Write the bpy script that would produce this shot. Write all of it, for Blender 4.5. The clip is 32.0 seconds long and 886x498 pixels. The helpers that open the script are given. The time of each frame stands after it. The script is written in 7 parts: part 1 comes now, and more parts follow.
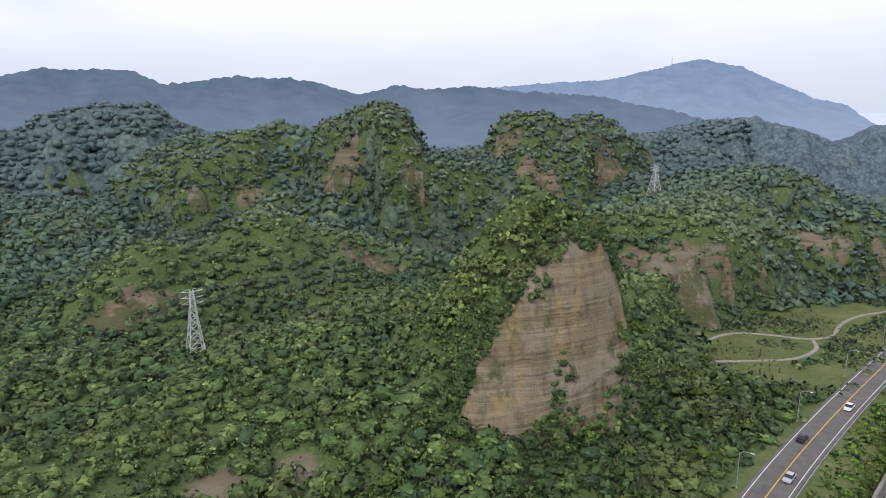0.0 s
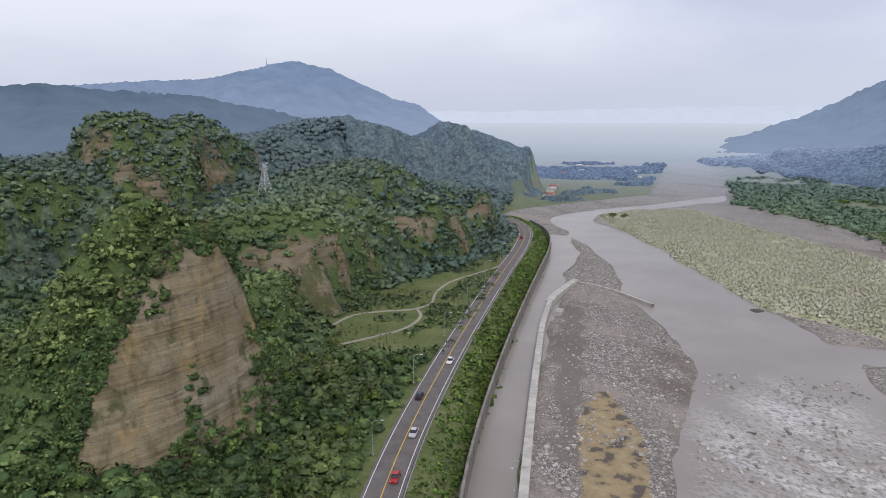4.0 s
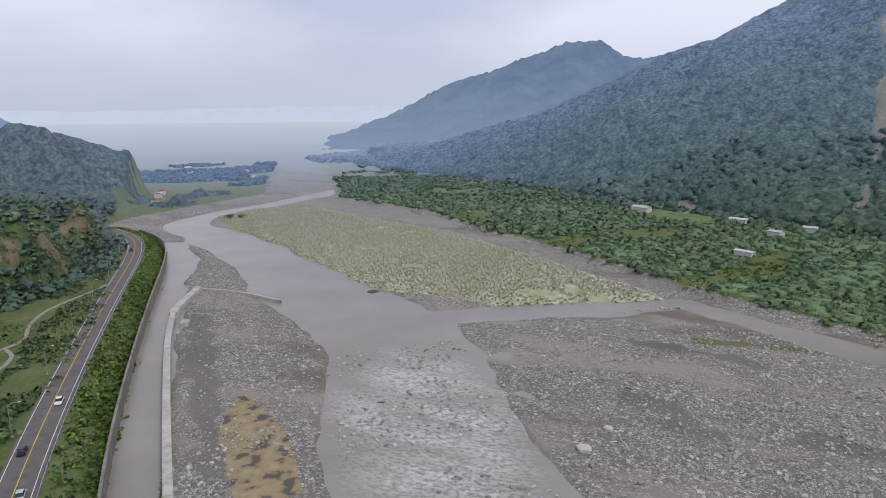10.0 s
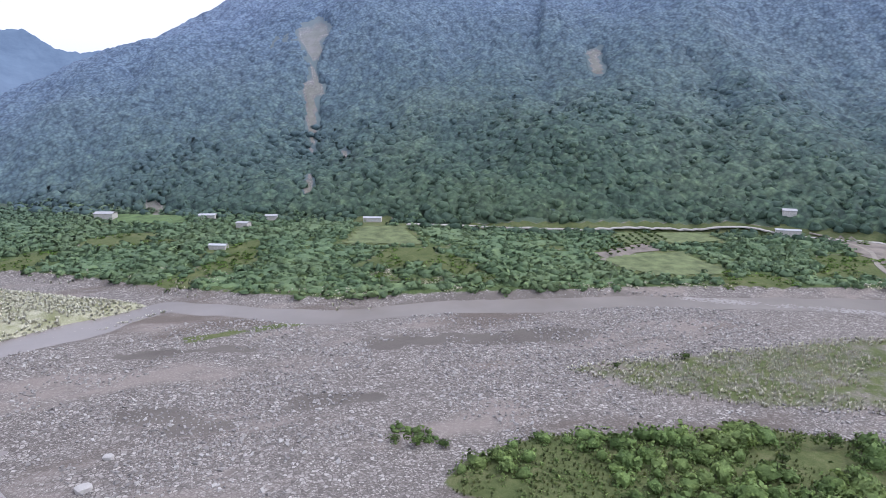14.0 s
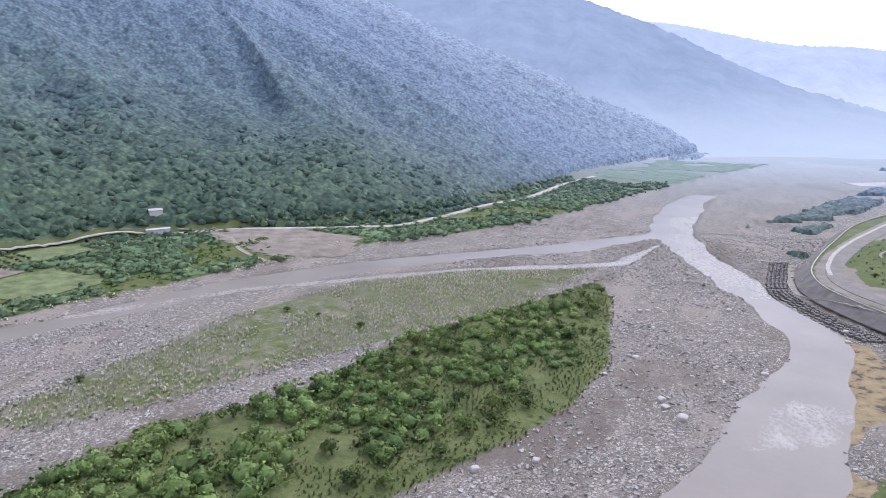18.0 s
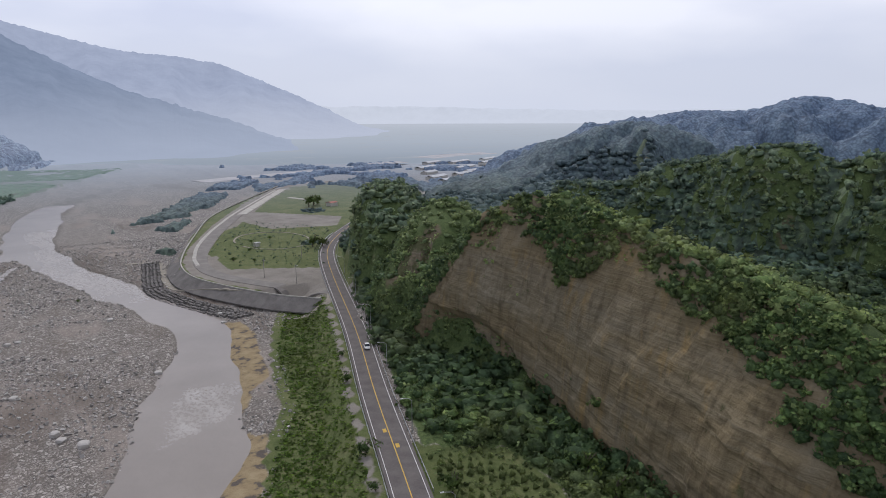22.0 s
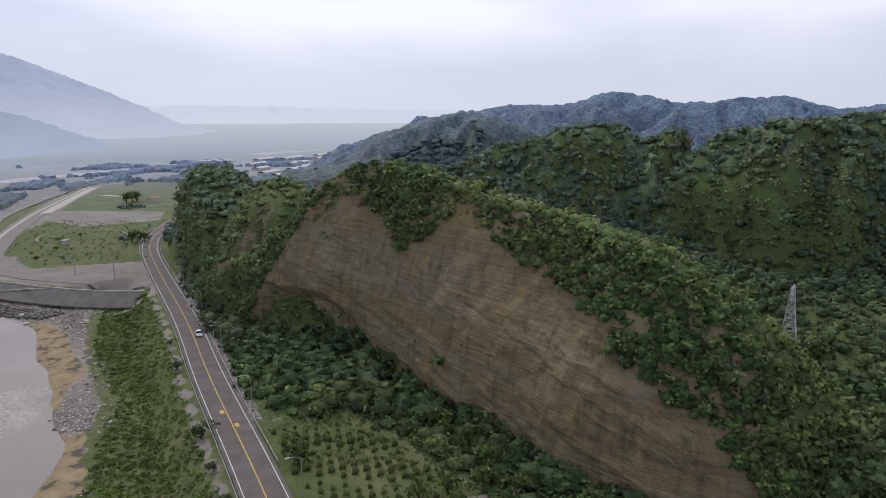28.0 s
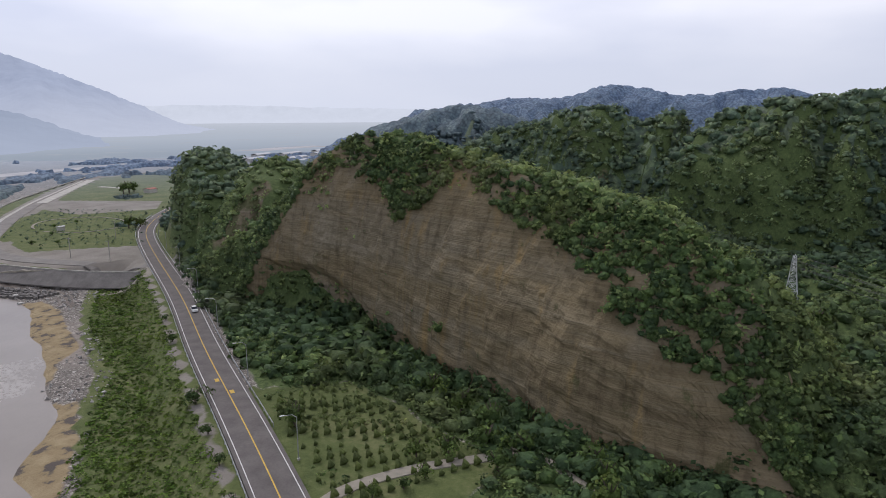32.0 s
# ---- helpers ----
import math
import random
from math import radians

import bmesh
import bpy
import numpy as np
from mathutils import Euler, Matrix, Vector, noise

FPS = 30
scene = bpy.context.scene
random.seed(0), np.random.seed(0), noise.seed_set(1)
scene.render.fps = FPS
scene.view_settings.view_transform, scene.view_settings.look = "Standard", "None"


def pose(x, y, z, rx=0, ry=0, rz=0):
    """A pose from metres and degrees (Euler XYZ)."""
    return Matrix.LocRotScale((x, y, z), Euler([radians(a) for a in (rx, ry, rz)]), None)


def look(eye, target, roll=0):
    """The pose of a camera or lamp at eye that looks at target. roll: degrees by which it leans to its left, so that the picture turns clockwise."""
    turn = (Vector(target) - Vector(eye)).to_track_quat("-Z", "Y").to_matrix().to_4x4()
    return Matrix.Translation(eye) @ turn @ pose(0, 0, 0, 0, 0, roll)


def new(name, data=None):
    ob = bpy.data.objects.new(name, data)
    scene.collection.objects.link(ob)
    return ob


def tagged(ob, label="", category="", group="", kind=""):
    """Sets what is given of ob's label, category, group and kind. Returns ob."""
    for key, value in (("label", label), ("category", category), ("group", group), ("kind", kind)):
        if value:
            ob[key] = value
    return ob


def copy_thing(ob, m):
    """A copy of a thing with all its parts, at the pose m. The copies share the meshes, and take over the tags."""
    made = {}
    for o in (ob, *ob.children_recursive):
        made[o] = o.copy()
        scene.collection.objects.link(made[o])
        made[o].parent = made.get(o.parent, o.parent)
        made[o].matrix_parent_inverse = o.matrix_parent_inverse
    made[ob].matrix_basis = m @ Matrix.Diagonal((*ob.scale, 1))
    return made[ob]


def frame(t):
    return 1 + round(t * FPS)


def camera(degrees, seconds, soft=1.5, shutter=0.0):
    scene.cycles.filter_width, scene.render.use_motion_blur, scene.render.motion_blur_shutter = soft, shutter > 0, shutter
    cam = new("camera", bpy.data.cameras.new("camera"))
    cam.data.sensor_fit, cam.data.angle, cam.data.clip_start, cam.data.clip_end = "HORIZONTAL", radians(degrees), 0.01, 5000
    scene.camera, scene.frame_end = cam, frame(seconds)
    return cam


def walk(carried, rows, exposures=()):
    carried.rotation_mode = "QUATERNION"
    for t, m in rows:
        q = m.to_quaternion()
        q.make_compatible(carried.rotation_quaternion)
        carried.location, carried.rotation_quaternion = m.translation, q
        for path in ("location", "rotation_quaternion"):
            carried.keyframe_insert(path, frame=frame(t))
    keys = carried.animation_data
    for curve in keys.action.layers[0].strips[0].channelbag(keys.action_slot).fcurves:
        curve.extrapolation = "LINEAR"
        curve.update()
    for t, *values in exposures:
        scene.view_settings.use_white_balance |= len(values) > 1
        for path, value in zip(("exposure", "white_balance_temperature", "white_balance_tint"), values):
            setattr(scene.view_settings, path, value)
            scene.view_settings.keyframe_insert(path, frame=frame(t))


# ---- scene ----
# The camera: a drone that hovers over the river, turns right and at last sinks.
# seconds, x, y, z, yaw, pitch, roll
PATH = (
    (0, 0, 0, 84, 0, -11.83, 0.25),
    (0.5, 0, 0, 84, -4.69, -11.81, 0.12),
    (1, 0, 0, 84, -11.85, -11.8, -0),
    (1.5, 0, 0, 84, -17.63, -11.76, -0.06),
    (2, 0, 0, 84, -20.04, -11.81, -0.07),
    (2.5, 0, 0, 84, -21.15, -11.8, -0.14),
    (3, 0, 0, 84, -23.06, -11.84, 0.02),
    (3.5, 0, 0, 84, -29.1, -11.83, -0.07),
    (5.5, 0, 0, 84, -36.05, -11.83, -0.12),
    (6, 0, 0, 84, -38.07, -11.85, -0.1),
    (6.5, 0, 0, 84, -40.49, -11.85, -0.08),
    (7, 0, 0, 84, -43.18, -11.85, -0.06),
    (7.5, 0, 0, 84, -45.65, -11.84, 0.01),
    (8, 0, 0, 84, -48.31, -11.83, -0.13),
    (8.5, 0, 0, 84, -51.73, -11.85, -0.06),
    (9, 0, 0, 84, -55.77, -11.88, -0.06),
    (9.5, 0, 0, 84, -60.23, -11.89, -0.13),
    (10, 0, 0, 84, -65.42, -11.9, -0.13),
    (10.5, 0, 0, 84, -69.54, -11.94, -0.16),
    (11, 0, 0, 84, -74.83, -11.96, -0.17),
    (11.5, 0, 0, 84, -80.36, -11.95, -0.15),
    (12, 0, 0, 84, -86.79, -11.95, -0.08),
    (12.5, 0, 0, 84, -91.96, -11.98, -0.15),
    (13, 0, 0, 84, -97.25, -12.02, -0.16),
    (13.5, 0, 0, 84, -102.77, -12.01, -0.15),
    (14, 0, 0, 84, -109.56, -12.03, -0.03),
    (14.5, 0, 0, 84, -114.83, -12.03, -0.05),
    (16.5, 0, 0, 84, -138.85, -11.89, -0.43),
    (17, 0, 0, 84, -145.42, -11.9, -0.36),
    (17.5, 0, 0, 84, -152.37, -11.9, -0.29),
    (18, 0, 0, 84, -161.13, -11.89, -0.26),
    (18.5, 0, 0, 84, -169.17, -11.88, -0.18),
    (19, 0, 0, 84, -177.72, -11.83, -0.05),
    (19.5, 0, 0, 84, -185.29, -11.84, -0.08),
    (20, 0, 0, 84, -192.13, -11.79, -0.17),
    (20.5, 0, 0, 84, -197.61, -11.79, -0.19),
    (21, 0, 0, 84, -204.02, -11.76, -0.17),
    (21.5, 0, 0, 84, -209.86, -11.75, -0.16),
    (22, 0, 0, 84, -213.09, -11.75, -0.19),
    (22.5, 0, 0, 84, -215.91, -11.75, -0.1),
    (23, 0, 0, 84, -220.76, -11.77, -0.22),
    (23.5, 0, 0, 84, -224.36, -11.77, -0.25),
    (24, 0, 0, 84, -225.97, -11.8, -0.28),
    (24.5, 0, 0, 84, -226.5, -11.8, -0.25),
    (25, 0, 0, 84, -226.83, -11.81, -0.23),
    (25.1, 0, 0, 84, -226.86, -11.81, -0.22),
    (25.2, -0.45, -0.3, 80.5, -227.55, -11.76, -0.03),
    (25.5, -0.54, -0.33, 79.86, -227.65, -11.75, -0),
    (26, -0.61, -0.41, 78.83, -227.68, -11.75, 0.01),
    (26.5, -0.53, -0.4, 77.45, -227.46, -11.67, -0),
    (28.5, -0.65, -0.37, 73.5, -227.21, -11.66, -0.06),
    (29, -0.68, -0.34, 72.27, -227.26, -11.6, -0.06),
    (29.5, -0.75, -0.24, 71.34, -227.26, -11.62, -0.09),
    (30, -0.77, -0.33, 70.34, -227.25, -11.64, -0.1),
    (30.5, -0.86, -0.32, 69.35, -227.08, -11.63, -0.11),
    (31, -0.96, -0.3, 68.31, -227.04, -11.65, -0.17),
    (31.5, -0.97, -0.47, 67.31, -227.11, -11.65, -0.21),
    (32, -1.08, -0.36, 66.2, -227.31, -11.66, -0.24),
)

cam = camera(67.63, 32.0, soft=0.7)
walk(cam, [(t, pose(x, y, z, 90 + p, 0, w) @ pose(0, 0, 0, 0, 0, r)) for t, x, y, z, w, p, r in PATH],
     exposures=[(0, 0.25, 6350, 13), (3, 0.05, 6350, 13), (6, -0.05, 6300, 13), (9, -0.1, 6200, 12), (11, -0.15, 6200, 12), (12, -0.05, 6100, 12), (13, 0.17, 5950, 14),
                (14, 0.4, 5850, 17), (17, 0.82, 5850, 19), (18, 0.52, 5900, 17), (19, 0.15, 6050, 14), (20, -0.1, 6250, 13), (21, -0.3, 6350, 13), (23, -0.25, 6350, 13), (32, -0.2, 6400, 14)])

# ---- light: a bright overcast sky, the sun a soft patch in the south-south-west ----
SUN_AZ, SUN_EL = 200.0, 48.0
world = bpy.data.worlds.new("overcast")
scene.world = world
world.use_nodes = True
wn, wl = world.node_tree.nodes, world.node_tree.links
sky = wn.new("ShaderNodeTexSky")
sky.sky_type, sky.sun_disc = "NISHITA", False
sky.sun_elevation, sky.sun_rotation = radians(SUN_EL), radians(SUN_AZ)
wco = wn.new("ShaderNodeTexCoord")
wmap = wn.new("ShaderNodeMapping")
wmap.inputs["Scale"].default_value = (1.0, 1.0, 3.2)
cloud = wn.new("ShaderNodeTexNoise")
cloud.inputs["Scale"].default_value, cloud.inputs["Detail"].default_value = 1.7, 5.0
cloud.inputs["Roughness"].default_value = 0.45
wl.new(wco.outputs["Generated"], wmap.inputs["Vector"])
wl.new(wmap.outputs["Vector"], cloud.inputs["Vector"])
cramp = wn.new("ShaderNodeValToRGB")
cramp.color_ramp.elements[0].position, cramp.color_ramp.elements[0].color = 0.38, (0.575, 0.61, 0.745, 1)
cramp.color_ramp.elements[1].position, cramp.color_ramp.elements[1].color = 0.58, (0.855, 0.865, 0.935, 1)
wl.new(cloud.outputs["Fac"], cramp.inputs["Fac"])
skyscale = wn.new("ShaderNodeMixRGB")
skyscale.blend_type = "MULTIPLY"
skyscale.inputs[0].default_value, skyscale.inputs[2].default_value = 1.0, (0.1, 0.1, 0.1, 1)
wl.new(sky.outputs[0], skyscale.inputs[1])
wmix = wn.new("ShaderNodeMixRGB")
wmix.inputs[0].default_value = 0.86
wl.new(skyscale.outputs[0], wmix.inputs[1])
wl.new(cramp.outputs[0], wmix.inputs[2])
wsep = wn.new("ShaderNodeSeparateXYZ")
wl.new(wco.outputs["Generated"], wsep.inputs[0])
low = wn.new("ShaderNodeMapRange")
low.interpolation_type = "SMOOTHSTEP"
low.inputs["From Min"].default_value, low.inputs["From Max"].default_value = 0.0, 0.16
low.inputs["To Min"].default_value, low.inputs["To Max"].default_value = 0.85, 0.0
wl.new(wsep.outputs["Z"], low.inputs["Value"])
whaze = wn.new("ShaderNodeMixRGB")
wl.new(low.outputs["Result"], whaze.inputs[0])
wl.new(wmix.outputs[0], whaze.inputs[1])
whaze.inputs[2].default_value = (0.56, 0.61, 0.705, 1)
toward = wn.new("ShaderNodeVectorMath")
toward.operation = "DOT_PRODUCT"
toward.inputs[1].default_value = (math.sin(radians(SUN_AZ)), math.cos(radians(SUN_AZ)), 0.35)
wl.new(wco.outputs["Generated"], toward.inputs[0])
glow = wn.new("ShaderNodeMapRange")
glow.inputs["From Min"].default_value, glow.inputs["From Max"].default_value = -1.0, 1.0
glow.inputs["To Min"].default_value, glow.inputs["To Max"].default_value = 0.92, 1.2
wl.new(toward.outputs["Value"], glow.inputs["Value"])
wglow = wn.new("ShaderNodeVectorMath")
wglow.operation = "SCALE"
wl.new(whaze.outputs[0], wglow.inputs[0])
wl.new(glow.outputs["Result"], wglow.inputs["Scale"])
wl.new(wglow.outputs["Vector"], wn["Background"].inputs["Color"])
wn["Background"].inputs["Strength"].default_value = 1.12
sun = new("sun", bpy.data.lights.new("sun", "SUN"))
sun.data.energy, sun.data.angle, sun.data.color = 1.5, radians(12), (1.0, 0.95, 0.88)
sun.matrix_world = look((0, 0, 0), (-math.sin(radians(SUN_AZ)) * math.cos(radians(SUN_EL)),
                                    -math.cos(radians(SUN_AZ)) * math.cos(radians(SUN_EL)), -math.sin(radians(SUN_EL))))


# ---- materials ----
def nodes_of(name, rough=0.8, spec=0.3):
    m = bpy.data.materials.new(name)
    m.use_nodes = True
    n, l = m.node_tree.nodes, m.node_tree.links
    b = n["Principled BSDF"]
    b.inputs["Roughness"].default_value = rough
    b.inputs["Specular IOR Level"].default_value = spec
    return m, n, l, b


def mixed(n, l, fac, a, b, blend="MIX"):
    """A colour mix; each of fac, a, b is a socket or a value."""
    m = n.new("ShaderNodeMixRGB")
    m.blend_type = blend
    for s, v in zip(m.inputs, (fac, a, b)):
        if isinstance(v, bpy.types.NodeSocket):
            l.new(v, s)
        else:
            s.default_value = v if isinstance(v, (int, float)) else (*v, 1)
    return m.outputs[0]


def math_node(n, l, op, a, b=0.0, clamp=False):
    m = n.new("ShaderNodeMath")
    m.operation, m.use_clamp = op, clamp
    for s, v in zip(m.inputs, (a, b)):
        if isinstance(v, bpy.types.NodeSocket):
            l.new(v, s)
        else:
            s.default_value = v
    return m.outputs[0]


def noise_node(n, l, scale, detail=4.0, stretch=(1, 1, 1), rough=0.55, rot=(0, 0, 0)):
    """Noise on the world's metres."""
    g = n.new("ShaderNodeNewGeometry")
    p = n.new("ShaderNodeMapping")
    p.inputs["Scale"].default_value = stretch
    p.inputs["Rotation"].default_value = [radians(a) for a in rot]
    x = n.new("ShaderNodeTexNoise")
    x.inputs["Scale"].default_value, x.inputs["Detail"].default_value, x.inputs["Roughness"].default_value = scale, detail, rough
    l.new(g.outputs["Position"], p.inputs["Vector"])
    l.new(p.outputs["Vector"], x.inputs["Vector"])
    return x.outputs["Fac"]


def ramp(n, l, fac, *stops):
    r = n.new("ShaderNodeValToRGB")
    e = r.color_ramp.elements
    while len(e) < len(stops):
        e.new(0.5)
    for k, (p, c) in zip(e, stops):
        k.position, k.color = p, (*c, 1) if len(c) == 3 else c
    l.new(fac, r.inputs["Fac"])
    return r.outputs[0]


def bump(n, l, b, height, strength=0.5, distance=0.2):
    k = n.new("ShaderNodeBump")
    k.inputs["Strength"].default_value, k.inputs["Distance"].default_value = strength, distance
    l.new(height, k.inputs["Height"])
    l.new(k.outputs[0], b.inputs["Normal"])


def plain(name, colour, rough=0.7, metal=0.0, vary=0.25, scale=1.5, spec=0.3):
    """Paint, concrete, metal: one colour with stains at two scales."""
    m, n, l, b = nodes_of(name, rough, spec)
    b.inputs["Metallic"].default_value = metal
    dark = tuple(c * (1 - vary) for c in colour)
    light = tuple(min(1, c * (1 + vary)) for c in colour)
    a = ramp(n, l, noise_node(n, l, scale), (0.3, dark), (0.7, light))
    f = noise_node(n, l, scale * 9, 3)
    l.new(mixed(n, l, 0.25, a, ramp(n, l, f, (0.35, dark), (0.65, light))), b.inputs["Base Color"])
    return m


LEAFY = set()


def haze_share(n, l, start, end, most):
    """Share of painted haze by distance from the camera's spot at the origin, from 0 at start to most at end metres."""
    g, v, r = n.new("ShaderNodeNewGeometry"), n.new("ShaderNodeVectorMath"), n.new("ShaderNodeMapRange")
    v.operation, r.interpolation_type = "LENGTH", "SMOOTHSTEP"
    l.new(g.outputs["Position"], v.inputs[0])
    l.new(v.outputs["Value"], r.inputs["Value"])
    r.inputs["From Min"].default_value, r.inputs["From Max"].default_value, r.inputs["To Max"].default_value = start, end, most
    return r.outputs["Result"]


def leaf_material(name, dark, mid, light, patch=0.03, yellow=(0.14, 0.16, 0.03), hollow_shade=0.45, mottle=0.75, haze_tint=(), relief=0.7, tufts=0.0):
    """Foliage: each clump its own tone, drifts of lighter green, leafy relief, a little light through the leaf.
    Haze is painted into the base colour: a bluer tint by distance from the camera's spot, from and to how many metres,
    and how much."""
    m, n, l, b = nodes_of(name, 0.7, 0.18)
    LEAFY.add(name)
    o = n.new("ShaderNodeAttribute")
    o.attribute_name = "tone"
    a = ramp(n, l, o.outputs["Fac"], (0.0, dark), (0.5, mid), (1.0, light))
    big = noise_node(n, l, patch, 3)
    a = mixed(n, l, ramp(n, l, big, (0.48, (0, 0, 0)), (0.72, (0.5, 0.5, 0.5))), a, yellow)
    a = mixed(n, l, mottle, a, ramp(n, l, noise_node(n, l, 0.3, 2), (0.32, (0.55, 0.55, 0.55)), (0.5, (0.95, 0.95, 0.95)), (0.68, (1.4, 1.36, 1.2))), "MULTIPLY")
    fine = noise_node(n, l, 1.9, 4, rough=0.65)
    # shade between leaves painted in: dark where the relief noise lies low
    a = mixed(n, l, ramp(n, l, fine, (0.34, (hollow_shade, hollow_shade, hollow_shade)), (0.6, (0, 0, 0))), a, tuple(c * 0.3 for c in dark))
    # haze mixed into the leaf colour, more with distance
    for colour, start, end, most in haze_tint:
        a = mixed(n, l, haze_share(n, l, start, end, most), a, colour)
    if tufts:
        # crowns that stand too close to be shapes of their own: each lighter or darker,
        # shade painted dark into the gaps between, middles painted lighter
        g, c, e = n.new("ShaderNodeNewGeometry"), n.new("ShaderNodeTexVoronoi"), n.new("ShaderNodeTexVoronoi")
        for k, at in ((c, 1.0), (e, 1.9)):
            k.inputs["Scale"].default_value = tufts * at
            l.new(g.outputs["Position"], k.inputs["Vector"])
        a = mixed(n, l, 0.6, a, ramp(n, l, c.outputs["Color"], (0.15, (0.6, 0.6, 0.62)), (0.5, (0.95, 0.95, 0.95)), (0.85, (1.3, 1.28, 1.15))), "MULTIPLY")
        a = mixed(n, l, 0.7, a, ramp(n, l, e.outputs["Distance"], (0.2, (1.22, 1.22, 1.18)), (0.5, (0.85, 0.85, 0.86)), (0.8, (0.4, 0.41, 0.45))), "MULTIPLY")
    l.new(a, b.inputs["Base Color"])
    q, w, k = n.new("ShaderNodeAttribute"), n.new("ShaderNodeVectorTransform"), n.new("ShaderNodeBump")
    q.attribute_name = "nrm"
    w.vector_type, w.convert_from, w.convert_to = "NORMAL", "OBJECT", "WORLD"
    l.new(q.outputs["Vector"], w.inputs[0])
    l.new(w.outputs[0], k.inputs["Normal"])
    l.new(fine, k.inputs["Height"])
    k.inputs["Strength"].default_value, k.inputs["Distance"].default_value = relief, 0.6
    l.new(k.outputs[0], b.inputs["Normal"])
    t = n.new("ShaderNodeBsdfTranslucent")
    l.new(a, t.inputs["Color"])
    x = n.new("ShaderNodeMixShader")
    x.inputs[0].default_value = 0.18
    l.new(b.outputs[0], x.inputs[1])
    l.new(t.outputs[0], x.inputs[2])
    l.new(x.outputs[0], n["Material Output"].inputs["Surface"])
    return m


# haze colours painted into foliage: tint, start and end metres, greatest share
NORTH_HAZE = [((0.125, 0.17, 0.195), 130, 620, 0.8), ((0.165, 0.24, 0.37), 560, 900, 0.85)]
EAST_HAZE = [((0.185, 0.26, 0.385), 400, 900, 0.9), ((0.36, 0.44, 0.57), 720, 1600, 0.95)]
M_LEAF = leaf_material("forest_leaves", (0.0755, 0.13, 0.0576), (0.146, 0.232, 0.0748), (0.337, 0.427, 0.157), yellow=(0.315, 0.329, 0.123), hollow_shade=0.4, haze_tint=NORTH_HAZE)
M_LEAF_MID = leaf_material("forest_leaves_mid", (0.123, 0.2, 0.125), (0.166, 0.256, 0.124), (0.314, 0.405, 0.191), 0.012, yellow=(0.298, 0.33, 0.148), haze_tint=NORTH_HAZE)
M_CANOPY = leaf_material("canopy_green", (0.0528, 0.0898, 0.0449), (0.121, 0.191, 0.0871), (0.271, 0.337, 0.145), 0.014, yellow=(0.264, 0.284, 0.132), hollow_shade=0.45, mottle=0.6, haze_tint=NORTH_HAZE, tufts=0.17)
M_CANOPY_BANK = leaf_material("canopy_riverside", (0.085, 0.142, 0.06), (0.172, 0.262, 0.108), (0.3, 0.4, 0.152), 0.02, yellow=(0.286, 0.33, 0.143), hollow_shade=0.25, mottle=0.45, haze_tint=[((0.17, 0.255, 0.165), 140, 420, 0.45), ((0.187, 0.264, 0.262), 400, 1000, 0.8)])
M_CANOPY_EAST = leaf_material("canopy_mountain", (0.05, 0.088, 0.058), (0.09, 0.148, 0.09), (0.165, 0.235, 0.13), 0.009, yellow=(0.165, 0.22, 0.11), hollow_shade=0.3, mottle=0.5, haze_tint=EAST_HAZE, relief=0.4, tufts=0.17)
M_LEAF_EAST = leaf_material("forest_leaves_mountain", (0.078, 0.128, 0.085), (0.112, 0.178, 0.108), (0.165, 0.24, 0.135), 0.009, yellow=(0.165, 0.225, 0.115), hollow_shade=0.2, mottle=0.4, haze_tint=EAST_HAZE, relief=0.4)
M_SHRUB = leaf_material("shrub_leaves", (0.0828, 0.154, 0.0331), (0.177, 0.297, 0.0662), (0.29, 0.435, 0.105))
M_THICKET = leaf_material("thicket_leaves", (0.112, 0.179, 0.056), (0.213, 0.319, 0.101), (0.336, 0.459, 0.146), yellow=(0.336, 0.392, 0.134), hollow_shade=0.3, mottle=0.4)
M_GRASS = leaf_material("grass_blades", (0.09, 0.12, 0.04), (0.14, 0.18, 0.06), (0.22, 0.25, 0.1), 0.05)
M_REED = leaf_material("silvergrass_blades", (0.42, 0.41, 0.27), (0.68, 0.66, 0.5), (0.85, 0.83, 0.68), 0.02, yellow=(0.5, 0.5, 0.3), hollow_shade=0.0, mottle=0.3, relief=0.1)
M_BARK = plain("bark", (0.11, 0.09, 0.07), 0.9, vary=0.4, scale=3)
M_STONE = None


def stone_material():
    m, n, l, b = nodes_of("river_stone", 0.75, 0.3)
    g = n.new("ShaderNodeNewGeometry")
    a = ramp(n, l, g.outputs["Random Per Island"], (0.0, (0.15, 0.138, 0.125)), (0.5, (0.3, 0.28, 0.255)), (1.0, (0.52, 0.495, 0.455)))
    l.new(mixed(n, l, 0.3, a, ramp(n, l, noise_node(n, l, 4), (0.3, (0.16, 0.15, 0.14)), (0.7, (0.4, 0.39, 0.37)))), b.inputs["Base Color"])
    return m


M_STONE = stone_material()


